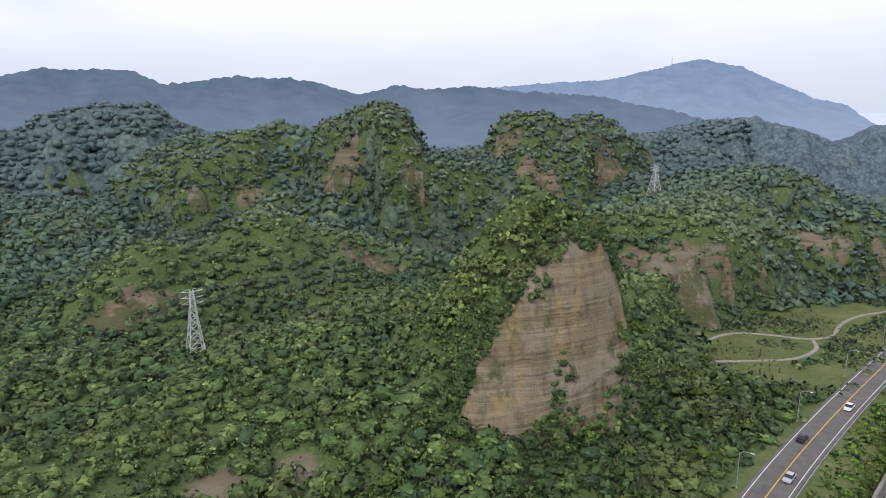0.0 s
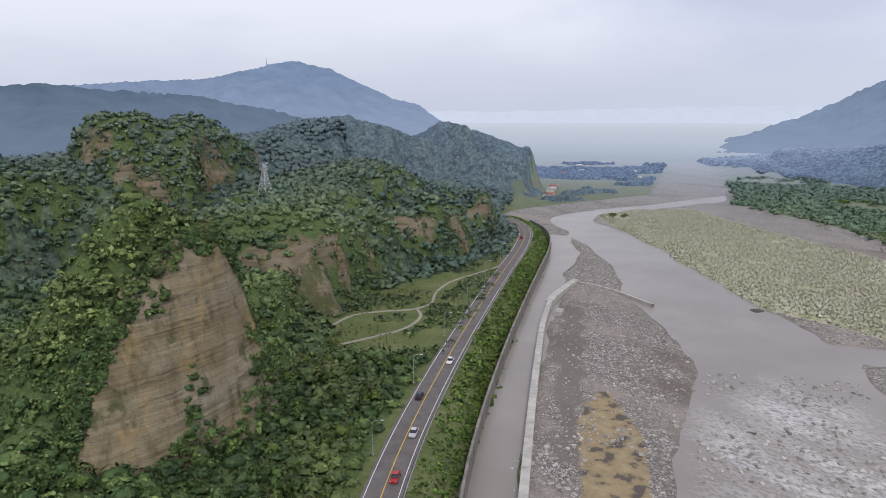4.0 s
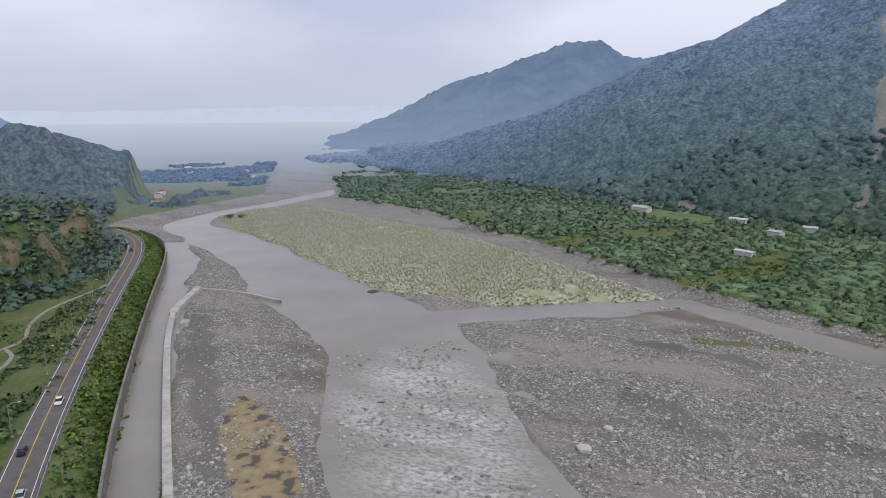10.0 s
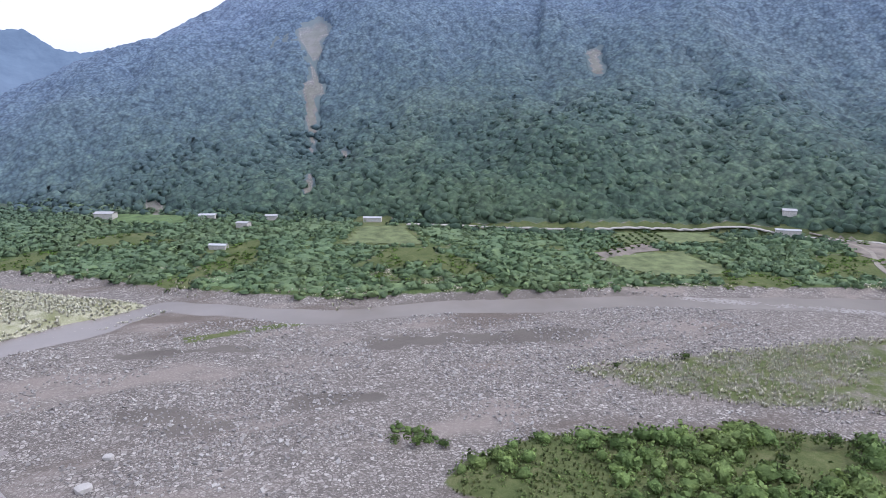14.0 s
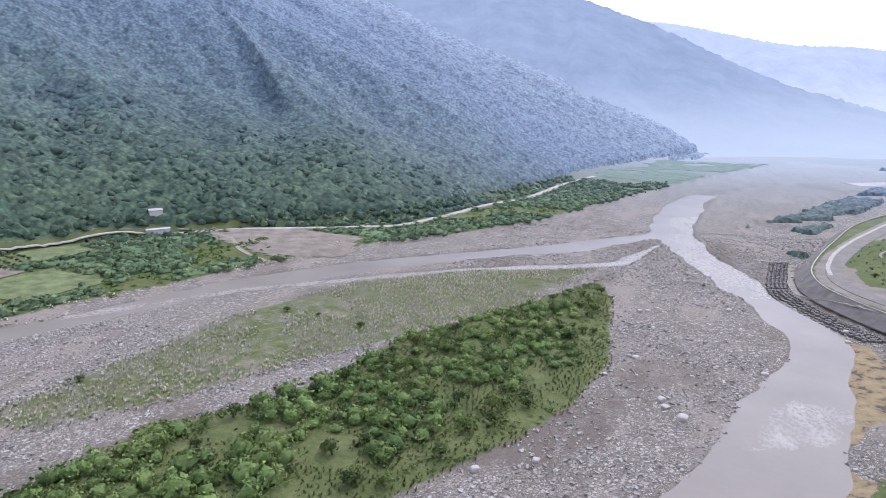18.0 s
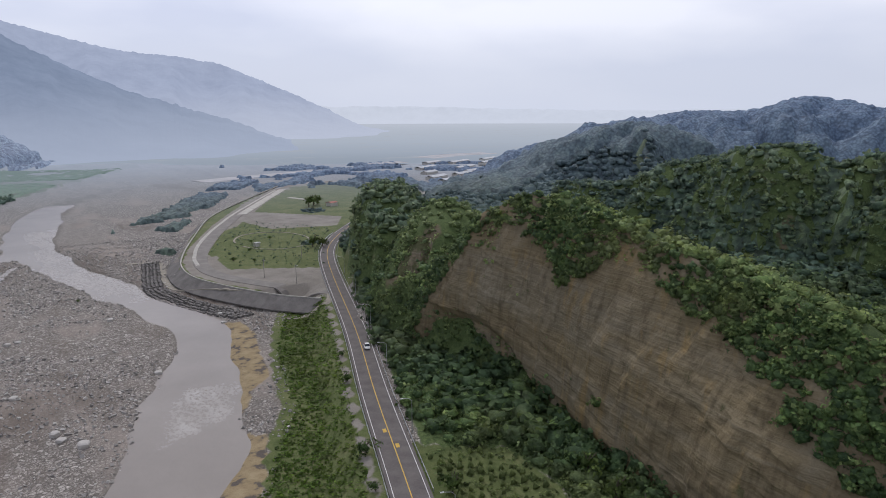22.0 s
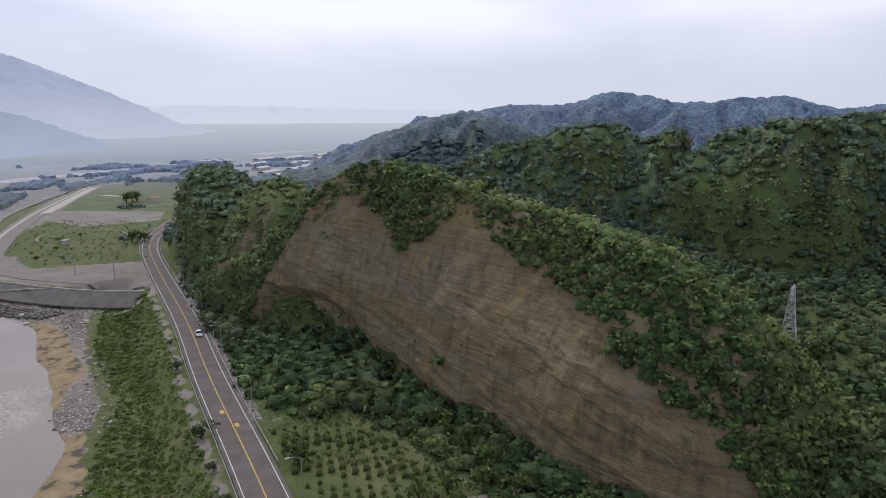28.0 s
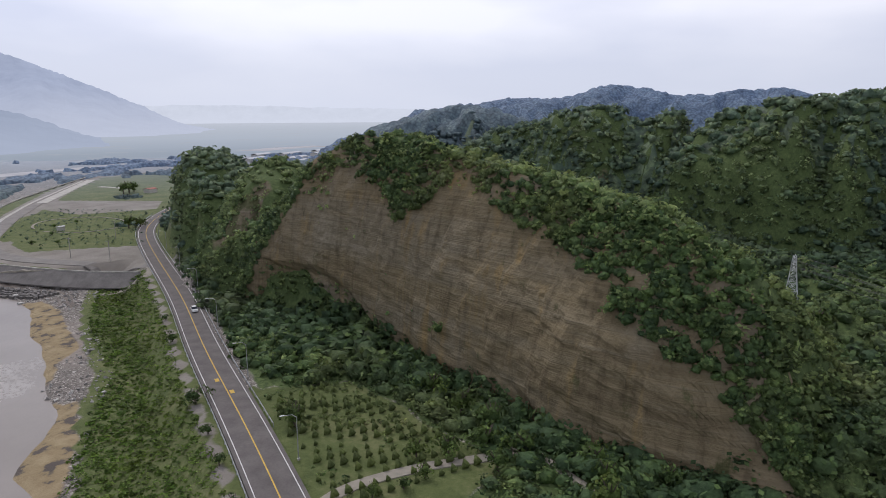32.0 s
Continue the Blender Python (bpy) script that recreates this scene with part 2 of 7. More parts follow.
def strata_material(name, along, dip, tan, brown, grey, moss=0.35, calm=0.45):
    """Bedded sandstone: thin dipping beds, run-off stains, weathered patches and some green in the cracks."""
    m, n, l, b = nodes_of(name, 0.9, 0.15)
    yaw = math.degrees(math.atan2(along[1], along[0]))
    beds = noise_node(n, l, 1.0, 5, (0.03, 0.03, 1.5), 0.7, (0, dip, -yaw))
    broad = noise_node(n, l, 1.0, 3, (0.012, 0.012, 0.13), 0.5, (0, dip, -yaw))
    runs = noise_node(n, l, 1.0, 5, (0.45, 0.45, 0.022), 0.65)
    rust = noise_node(n, l, 1.0, 5, (0.2, 0.2, 0.022), 0.65)
    blot = noise_node(n, l, 0.055, 6, (1, 1, 1), 0.65)
    a = ramp(n, l, beds, (0.3, tuple(c * 0.8 for c in brown)), (0.45, brown), (0.52, tan), (0.68, grey))
    a = mixed(n, l, calm, a, tan)
    a = mixed(n, l, 0.45, a, ramp(n, l, broad, (0.36, tuple(c * 0.95 for c in grey)), (0.5, tan), (0.62, brown)))
    a = mixed(n, l, ramp(n, l, runs, (0.5, (0, 0, 0)), (0.66, (0.5, 0.5, 0.5))), a, tuple(c * 0.5 for c in brown))
    a = mixed(n, l, ramp(n, l, blot, (0.5, (0, 0, 0)), (0.68, (0.55, 0.55, 0.55))), a, tuple(min(1, c * 1.35) for c in grey))
    streak = math_node(n, l, "MULTIPLY", ramp(n, l, rust, (0.55, (0, 0, 0)), (0.66, (0.6, 0.6, 0.6))), ramp(n, l, blot, (0.42, (1, 1, 1)), (0.55, (0.25, 0.25, 0.25))))
    a = mixed(n, l, streak, a, (min(1, tan[0] * 1.45), tan[1] * 1.25, tan[2] * 0.85))
    green = noise_node(n, l, 0.16, 6, (1, 1, 0.6), 0.65)
    a = mixed(n, l, ramp(n, l, green, (0.72 - moss * 0.35, (0, 0, 0)), (0.80 - moss * 0.35, (0.75, 0.75, 0.75))), a, (0.06, 0.075, 0.025))
    l.new(a, b.inputs["Base Color"])
    bump(n, l, b, mixed(n, l, 0.5, beds, noise_node(n, l, 0.9, 6, rough=0.65)), 0.9, 0.8)
    return m


M_CLIFF_B = strata_material("cliff_sandstone", (0, 1), 9, (0.232, 0.184, 0.107), (0.157, 0.122, 0.073), (0.222, 0.195, 0.142), 0.26, 0.35)
M_CRAG = strata_material("crag_sandstone", (0.8, 0.6), 6, (0.2, 0.16, 0.105), (0.12, 0.09, 0.058), (0.2, 0.175, 0.132), 0.8, 0.1)
M_CLIFF_A = strata_material("fin_sandstone", (0.8, 0.6), -9, (0.25, 0.205, 0.125), (0.15, 0.12, 0.072), (0.25, 0.222, 0.165), 0.42, 0.12)


def water_material():
    m, n, l, b = nodes_of("silty_water", 0.2, 0.22)
    big = noise_node(n, l, 0.03, 4)
    a = ramp(n, l, big, (0.3, (0.222, 0.197, 0.173)), (0.7, (0.278, 0.25, 0.222)))
    at = n.new("ShaderNodeAttribute")
    at.attribute_name = "foam"
    fine = noise_node(n, l, 1.0, 6, (1, 0.6, 1), 0.75, (0, 0, 40))
    lanes = noise_node(n, l, 1.0, 3, (0.10, 0.03, 0.1), 0.5, (0, 0, 40))
    f = math_node(n, l, "MULTIPLY", at.outputs["Fac"], ramp(n, l, lanes, (0.38, (0.15, 0.15, 0.15)), (0.6, (1, 1, 1))))
    f = math_node(n, l, "MULTIPLY", f, ramp(n, l, fine, (0.43, (0, 0, 0)), (0.6, (1, 1, 1))))
    l.new(mixed(n, l, f, a, (0.54, 0.525, 0.51)), b.inputs["Base Color"])
    l.new(math_node(n, l, "ADD", math_node(n, l, "MULTIPLY", f, 0.5), 0.24), b.inputs["Roughness"])
    wav = mixed(n, l, at.outputs["Fac"], noise_node(n, l, 0.4, 3), noise_node(n, l, 0.9, 5))
    bump(n, l, b, wav, 0.25, 0.25)
    return m


M_WATER = water_material()


def ground_material():
    """The one ground: gravel, with forest floor, grass, sand, rock, mud and bare earth where the masks say, broken up by noise."""
    m, n, l, b = nodes_of("ground", 0.92, 0.15)
    a1, a2, a3 = n.new("ShaderNodeAttribute"), n.new("ShaderNodeAttribute"), n.new("ShaderNodeAttribute")
    a1.attribute_name, a2.attribute_name, a3.attribute_name = "cover_a", "cover_b", "cover_c"
    s1, s2, s3 = n.new("ShaderNodeSeparateColor"), n.new("ShaderNodeSeparateColor"), n.new("ShaderNodeSeparateColor")
    l.new(a3.outputs["Color"], s3.inputs[0])
    l.new(a1.outputs["Color"], s1.inputs[0])
    l.new(a2.outputs["Color"], s2.inputs[0])
    edge = math_node(n, l, "MULTIPLY", math_node(n, l, "SUBTRACT", noise_node(n, l, 0.16, 6, rough=0.7), 0.5), 1.5)

    def mask(s):
        return math_node(n, l, "MULTIPLY", math_node(n, l, "ADD", math_node(n, l, "SUBTRACT", s, 0.5), math_node(n, l, "MULTIPLY", edge, 0.6)), 5.0, False)

    def clampmask(s):
        return ramp(n, l, math_node(n, l, "ADD", mask(s), 0.5), (0.0, (0, 0, 0)), (1.0, (1, 1, 1)))

    drift = noise_node(n, l, 0.012, 5, (1, 1, 1), 0.6)
    silt = noise_node(n, l, 0.035, 5, (1.0, 0.45, 1), 0.6, (0, 0, 40))
    pebb = noise_node(n, l, 1.3, 4, rough=0.75)
    g = n.new("ShaderNodeNewGeometry")

    def cobbles(scale, *stops):
        """Stones in one size: each its own grey, dark gaps between."""
        c = n.new("ShaderNodeTexVoronoi")
        c.inputs["Scale"].default_value = scale
        l.new(g.outputs["Position"], c.inputs["Vector"])
        e = n.new("ShaderNodeTexVoronoi")
        e.feature = "DISTANCE_TO_EDGE"
        e.inputs["Scale"].default_value = scale
        l.new(g.outputs["Position"], e.inputs["Vector"])
        return mixed(n, l, ramp(n, l, e.outputs["Distance"], (0.03, (1, 1, 1)), (0.16, (0, 0, 0))), ramp(n, l, c.outputs["Color"], *stops), (0.085, 0.075, 0.066))

    stones = cobbles(0.85, (0.2, (0.178, 0.163, 0.147)), (0.55, (0.35, 0.322, 0.29)), (0.85, (0.64, 0.605, 0.55)))
    small = cobbles(1.9, (0.15, (0.1, 0.09, 0.08)), (0.5, (0.27, 0.242, 0.215)), (0.85, (0.64, 0.6, 0.54)))
    stones = mixed(n, l, ramp(n, l, noise_node(n, l, 0.11, 4, rough=0.65), (0.42, (0.15, 0.15, 0.15)), (0.58, (0.9, 0.9, 0.9))), stones, small)
    gravel = mixed(n, l, 0.85, ramp(n, l, drift, (0.35, (0.205, 0.178, 0.152)), (0.65, (0.305, 0.27, 0.235))), stones)
    gravel = mixed(n, l, ramp(n, l, pebb, (0.36, (0.6, 0.6, 0.6)), (0.52, (0, 0, 0))), gravel, (0.125, 0.112, 0.1))
    gravel = mixed(n, l, ramp(n, l, silt, (0.52, (0, 0, 0)), (0.63, (0.8, 0.8, 0.8))), gravel, (0.275, 0.238, 0.206))
    gravel = mixed(n, l, ramp(n, l, noise_node(n, l, 0.02, 6, (1, 0.4, 1), 0.65, (0, 0, 52)), (0.54, (0, 0, 0)), (0.63, (0.85, 0.85, 0.85))), gravel, (0.139, 0.115, 0.095))
    col = mixed(n, l, clampmask(s2.outputs[0]), gravel, ramp(n, l, silt, (0.3, (0.124, 0.11, 0.095)), (0.7, (0.196, 0.175, 0.152))))
    col = mixed(n, l, clampmask(s1.outputs[2]), col, ramp(n, l, noise_node(n, l, 0.22, 5), (0.4, (0.105, 0.09, 0.078)), (0.46, (0.26, 0.2, 0.115)), (0.7, (0.35, 0.28, 0.17))))
    reed = ramp(n, l, noise_node(n, l, 0.12, 6, (1, 1, 1), 0.7), (0.32, (0.2, 0.21, 0.1)), (0.5, (0.36, 0.355, 0.23)), (0.7, (0.5, 0.485, 0.36)))
    col = mixed(n, l, clampmask(s3.outputs[0]), col, reed)
    turf = ramp(n, l, mixed(n, l, 0.45, noise_node(n, l, 0.09, 6, rough=0.65), noise_node(n, l, 0.8, 4, rough=0.7)), (0.3, (0.058, 0.08, 0.027)), (0.5, (0.105, 0.128, 0.047)), (0.7, (0.185, 0.182, 0.09)))
    col = mixed(n, l, clampmask(s1.outputs[1]), col, turf)
    col = mixed(n, l, clampmask(s2.outputs[1]), col, ramp(n, l, noise_node(n, l, 0.1, 6), (0.3, (0.19, 0.17, 0.145)), (0.7, (0.27, 0.25, 0.22))))
    floor = ramp(n, l, noise_node(n, l, 0.9, 6, rough=0.75), (0.34, (0.044, 0.066, 0.025)), (0.55, (0.088, 0.124, 0.044)), (0.75, (0.16, 0.19, 0.075)))
    # under the mountain forest the floor gets the same painted haze-blue
    floor = mixed(n, l, s3.outputs[1], floor, ramp(n, l, noise_node(n, l, 0.1, 6), (0.35, (0.085, 0.125, 0.125)), (0.7, (0.12, 0.165, 0.16))))
    col = mixed(n, l, clampmask(s1.outputs[0]), col, floor)
    beds = noise_node(n, l, 1.0, 5, (0.05, 0.05, 0.6), 0.65, (6, -8, 0))
    rock = ramp(n, l, beds, (0.33, (0.1, 0.08, 0.05)), (0.5, (0.165, 0.136, 0.088)), (0.68, (0.19, 0.17, 0.13)))
    col = mixed(n, l, clampmask(s2.outputs[2]), col, rock)
    # haze painted into the ground's base colour, paler and bluer with distance
    col = mixed(n, l, haze_share(n, l, 380, 1150, 0.8), col, (0.27, 0.305, 0.33))
    col = mixed(n, l, haze_share(n, l, 650, 1700, 0.85), col, (0.44, 0.49, 0.57))
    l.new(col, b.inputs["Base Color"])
    bump(n, l, b, mixed(n, l, 0.5, pebb, noise_node(n, l, 0.35, 5)), 1.0, 0.5)
    return m


M_GROUND = ground_material()


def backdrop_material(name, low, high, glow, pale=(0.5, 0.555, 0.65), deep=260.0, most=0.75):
    """Mountains so far off that haze is painted on them as emission, palest low over the valley."""
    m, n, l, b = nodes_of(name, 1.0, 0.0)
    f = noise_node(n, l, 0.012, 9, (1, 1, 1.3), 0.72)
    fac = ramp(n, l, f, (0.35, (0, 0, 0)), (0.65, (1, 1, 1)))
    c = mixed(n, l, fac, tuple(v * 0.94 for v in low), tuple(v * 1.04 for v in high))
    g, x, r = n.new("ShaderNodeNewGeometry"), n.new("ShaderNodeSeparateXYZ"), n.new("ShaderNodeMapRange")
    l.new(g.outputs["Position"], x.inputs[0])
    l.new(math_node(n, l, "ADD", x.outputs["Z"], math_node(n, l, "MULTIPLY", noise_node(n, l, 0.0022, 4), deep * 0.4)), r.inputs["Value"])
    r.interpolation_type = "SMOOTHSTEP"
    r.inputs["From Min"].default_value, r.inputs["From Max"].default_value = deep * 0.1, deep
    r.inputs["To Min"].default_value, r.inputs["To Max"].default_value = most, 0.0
    # haze painted paler towards the bottom
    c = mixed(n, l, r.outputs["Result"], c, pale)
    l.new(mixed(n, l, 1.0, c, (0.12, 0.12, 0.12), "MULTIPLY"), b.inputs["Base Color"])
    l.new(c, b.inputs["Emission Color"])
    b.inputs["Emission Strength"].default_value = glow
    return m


# ---- numbers at work: noise, distances, outlines ----
RNG = np.random.default_rng(7)
TABLE = np.random.default_rng(3).random((256, 256))


def smooth(a, b, x):
    t = np.clip((x - a) / (b - a), 0, 1)
    return t * t * (3 - 2 * t)


def value_noise(x, y):
    xi, yi = np.floor(x).astype(int), np.floor(y).astype(int)
    fx, fy = x - xi, y - yi
    fx, fy = fx * fx * (3 - 2 * fx), fy * fy * (3 - 2 * fy)
    t = lambda a, b: TABLE[(xi + a) & 255, (yi + b) & 255]
    return (t(0, 0) * (1 - fx) + t(1, 0) * fx) * (1 - fy) + (t(0, 1) * (1 - fx) + t(1, 1) * fx) * fy


def fbm(x, y, size, octaves=4, off=0.0):
    """Fractal noise from -1 to 1; size: metres of the largest lump."""
    out, amp, total = np.zeros_like(np.asarray(x, float)), 1.0, 0.0
    for k in range(octaves):
        out += amp * (value_noise(x / size + off + 17.3 * k, y / size + 5.1 * k + off) * 2 - 1)
        total, amp, size = total + amp, amp * 0.5, size * 0.5
    return out / total * 1.5


def polyline(x, y, pts):
    """Distance to a line of points, the side (right of its run is positive), the place along it from 0, and the third number there."""
    pts = np.asarray(pts, float)
    best = np.full(x.shape, 1e18)
    side, along, third = np.zeros_like(x), np.zeros_like(x), np.zeros_like(x)
    run = 0.0
    for p, q in zip(pts[:-1], pts[1:]):
        d = q[:2] - p[:2]
        n2 = d @ d
        t = np.clip(((x - p[0]) * d[0] + (y - p[1]) * d[1]) / n2, 0, 1)
        dx, dy = x - p[0] - t * d[0], y - p[1] - t * d[1]
        r = dx * dx + dy * dy
        w = r < best
        best[w] = r[w]
        side[w] = np.sign(d[1] * dx - d[0] * dy)[w]
        along[w] = (run + t * math.sqrt(n2))[w]
        if pts.shape[1] > 2:
            third[w] = (p[2] + t * (q[2] - p[2]))[w]
        run += math.sqrt(n2)
    return np.sqrt(best), side, along, third


def inside(x, y, poly):
    """Signed distance to a closed outline, positive inside."""
    poly = list(poly)
    d = polyline(x, y, poly + poly[:1])[0]
    c = np.zeros(x.shape, bool)
    for (x0, y0), (x1, y1) in zip(poly, poly[1:] + poly[:1]):
        if y0 != y1:
            c ^= ((y0 > y) != (y1 > y)) & (x < (x1 - x0) * (y - y0) / (y1 - y0) + x0)
    return np.where(c, d, -d)


def spline(pts, step):
    """A smooth line through points, with a point about every step metres."""
    pts = [np.asarray(p, float) for p in pts]
    pts = [2 * pts[0] - pts[1]] + pts + [2 * pts[-1] - pts[-2]]
    out = []
    for a, b, c, d in zip(pts, pts[1:], pts[2:], pts[3:]):
        k = max(1, int(np.linalg.norm((c - b)[:2]) / step))
        for t in np.arange(k) / k:
            out.append(0.5 * (2 * b + (c - a) * t + (2 * a - 5 * b + 4 * c - d) * t * t + (3 * b - a - 3 * c + d) * t ** 3))
    out.append(pts[-2])
    return np.array(out)


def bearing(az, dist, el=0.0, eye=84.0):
    """A place by bearing and elevation from the camera's spot, fitted to its view, at a chosen distance."""
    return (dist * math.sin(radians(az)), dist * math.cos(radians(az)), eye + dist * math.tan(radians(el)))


# ---- the plan ----
ROAD = spline([(306, 392), (300, 370), (289, 345), (256, 306), (184, 239), (126, 184), (84, 142), (55, 110), (22, 66), (-8.5, 20.3), (-33.4, -33.3), (-53.9, -85.2),
               (-64.9, -115.3), (-81, -162.6), (-96.4, -202), (-117, -265), (-134, -315), (-154, -362), (-205, -430), (-280, -500)], 4)
for _ in range(2):
    wide = np.concatenate([ROAD[:1].repeat(5, 0), ROAD, ROAD[-1:].repeat(5, 0)])
    ROAD = np.stack([np.convolve(wide[:, k], np.full(11, 1 / 11), "valid") for k in (0, 1)], 1)
FOOT = [(470, 1000), (520, 700), (490, 560), (400, 490), (318, 420), (300, 392), (258, 335), (222, 302), (160, 274), (92, 240), (72, 208), (64, 172), (52, 136),
        (30, 98), (0, 60), (-38, 10), (-82, -12), (-104, -26), (-106, -60), (-112, -100), (-118, -150), (-110, -190), (-106, -215), (-124, -262),
        (-150, -335), (-172, -385), (-240, -440), (-330, -540), (-520, -700), (-900, -1050)]
EAST = [(1000, 800), (719, 360), (602, 165), (513, 16), (443, -102), (377, -193), (340, -290), (300, -342), (245, -396), (185, -450), (162, -526), (87, -840), (20, -1050), (-150, -1400)]
BANK = [(760, 520), (610, 405), (534, 352), (486, 238), (411, 140), (357, 62), (322, 25), (276, -50), (270, -100), (256, -152), (243, -205), (223, -251), (205, -300), (172, -368), (128, -423),
        (87, -493), (20, -701), (-60, -900), (-200, -1200)]
RIVER = [(860, 500), (760, 425), (610, 395), (500, 390), (420, 392), (365, 378), (335, 315), (297, 248), (253, 186), (228, 140), (195, 105), (150, 75), (95, 28), (40, -38), (5, -95),
         (-16, -138), (-30, -165), (-40, -200), (-52, -240), (-55, -275), (-42, -322), (-28, -370), (-12, -430), (-4, -500), (-14, -600), (-32, -690), (-120, -860), (-300, -1000), (-600, -1200)]
RIVER_W = [20, 14, 11, 11, 10, 14, 20, 21, 26, 26, 26, 25, 24, 20, 14, 11, 13, 12, 8, 9, 9, 9, 11, 13, 14, 10, 12, 14, 20]
CHANNEL = [(300, 330), (272, 290), (232, 258), (192, 222), (150, 182), (112, 146), (80, 114), (45, 72), (5, 0), (-12, -70), (-18, -130)]
SIDE = [(232, 122), (262, 78), (300, 20), (262, -40), (258, -100), (243, -160), (222, -215), (200, -262), (160, -320), (105, -368), (60, -400), (20, -450), (-4, -470)]
TRIB = [(235, -200), (188, -262), (150, -292), (100, -332), (50, -354), (22, -372), (4, -430)]
ISLAND = [(402, 395), (440, 385), (480, 352), (440, 272), (412, 180), (350, 92), (294, 16), (275, 40), (262, 90), (264, 155), (312, 248), (372, 345)]
BAR = [(129, -44), (136, -55), (141, -75), (132, -105), (122, -136), (101, -161), (91, -218), (64, -262), (30, -325), (21, -298), (15, -215), (22, -180), (33, -154), (50, -124), (90, -70)]
PALE_BAR = [(180, -104), (176, -150), (168, -223), (146, -289), (99, -326), (30, -356), (56, -270), (87, -222), (113, -181), (132, -145), (153, -118)]
MEADOW = [(84, 196), (92, 230), (113, 246), (160, 264), (226, 290), (206, 262), (150, 206), (112, 172), (98, 174)]
FIELD = [(-90, -338), (-88, -385), (-112, -447), (-146, -478), (-186, -420), (-132, -312)]
LOT = [(-86, -334), (-130, -312), (-117, -276), (-94, -290)]
LOT_FAR = [(-134, -504), (-158, -523), (-209, -463), (-189, -427), (-145, -438)]
PARK = [(-72, -128), (-56, -84), (-50, -64), (-74, -62), (-86, -64), (-88, -80), (-93, -112)]
STRIP_SW = [(-20, -40), (-42, -84), (-54, -112), (-68, -146), (-82, -184), (-100, -229), (-112, -258), (-94, -262), (-74, -216), (-64, -172), (-56, -158), (-38, -125), (-20, -80), (0, -40)]
SAND_SW = [(-60, -270), (-71, -260), (-72, -244), (-67, -222), (-63, -199), (-55, -192), (-50, -180), (-43, -176), (-48, -214), (-53, -231)]
SAND_LOW = [(-42, -169), (-49, -160), (-42, -140), (-32, -120), (-25, -126), (-36, -152)]
SAND_NE = [(96, 92), (120, 120), (132, 128), (146, 134), (130, 105), (108, 84)]


MOUNTAIN_ROAD = [(417, -123), (374, -201), (352, -262), (327, -313), (300, -338), (272, -366), (236, -390), (205, -412), (179, -430), (160, -480), (142, -540), (121, -600), (108, -692), (83, -796)]
FARM_TRACK = [(300, -345), (286, -352), (262, -346), (236, -322), (207, -304)]
FIELDS = [[(492, 66), (474, 16), (508, 17), (536, 66)], [(296, -352), (240, -388), (186, -384), (172, -338), (208, -312), (250, -330)], [(380, -70), (423, -93), (413, -121), (360, -116)],
          [(296, -196), (312, -200), (322, -240), (304, -240)], [(324, -226), (352, -240), (334, -296), (306, -286)], [(700, 330), (760, 360), (800, 350), (740, 310)], [(262, -200), (304, -196), (300, -250), (250, -245)]]
YARDS = [(486, 2, 8), (516, 70, 9), (392, -3, 7), (436, -104, 15), (448, -20, 6), (470, -40, 6), (306, -334, 11), (316, -344, 7)]


LEVEE_CREST = [(-105, -256), (-92, -271), (-79, -295), (-69, -322), (-68, -348), (-74, -377), (-93, -434), (-127, -520), (-184, -611), (-238, -690)]
LEVEE_ROAD = [(-118, -262), (-111, -268), (-98, -287), (-85, -310), (-78, -334), (-80, -362), (-92, -400), (-124, -473), (-178, -577), (-234, -672), (-330, -760)]


def farmed(x, y):
    """Fields, yards and roads across the river, kept open."""
    out = (polyline(x, y, MOUNTAIN_ROAD)[0] < 5) | (polyline(x, y, FARM_TRACK)[0] < 4)
    for f in FIELDS:
        out |= inside(x, y, f) > -1
    for a, b, r in YARDS:
        out |= np.hypot(x - a, y - b) < r
    return out


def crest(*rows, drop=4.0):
    """A ridge's crest, fitted to the camera's view by bearings and elevations of its tree tops, at chosen distances."""
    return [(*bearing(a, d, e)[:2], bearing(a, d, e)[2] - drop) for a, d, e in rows]


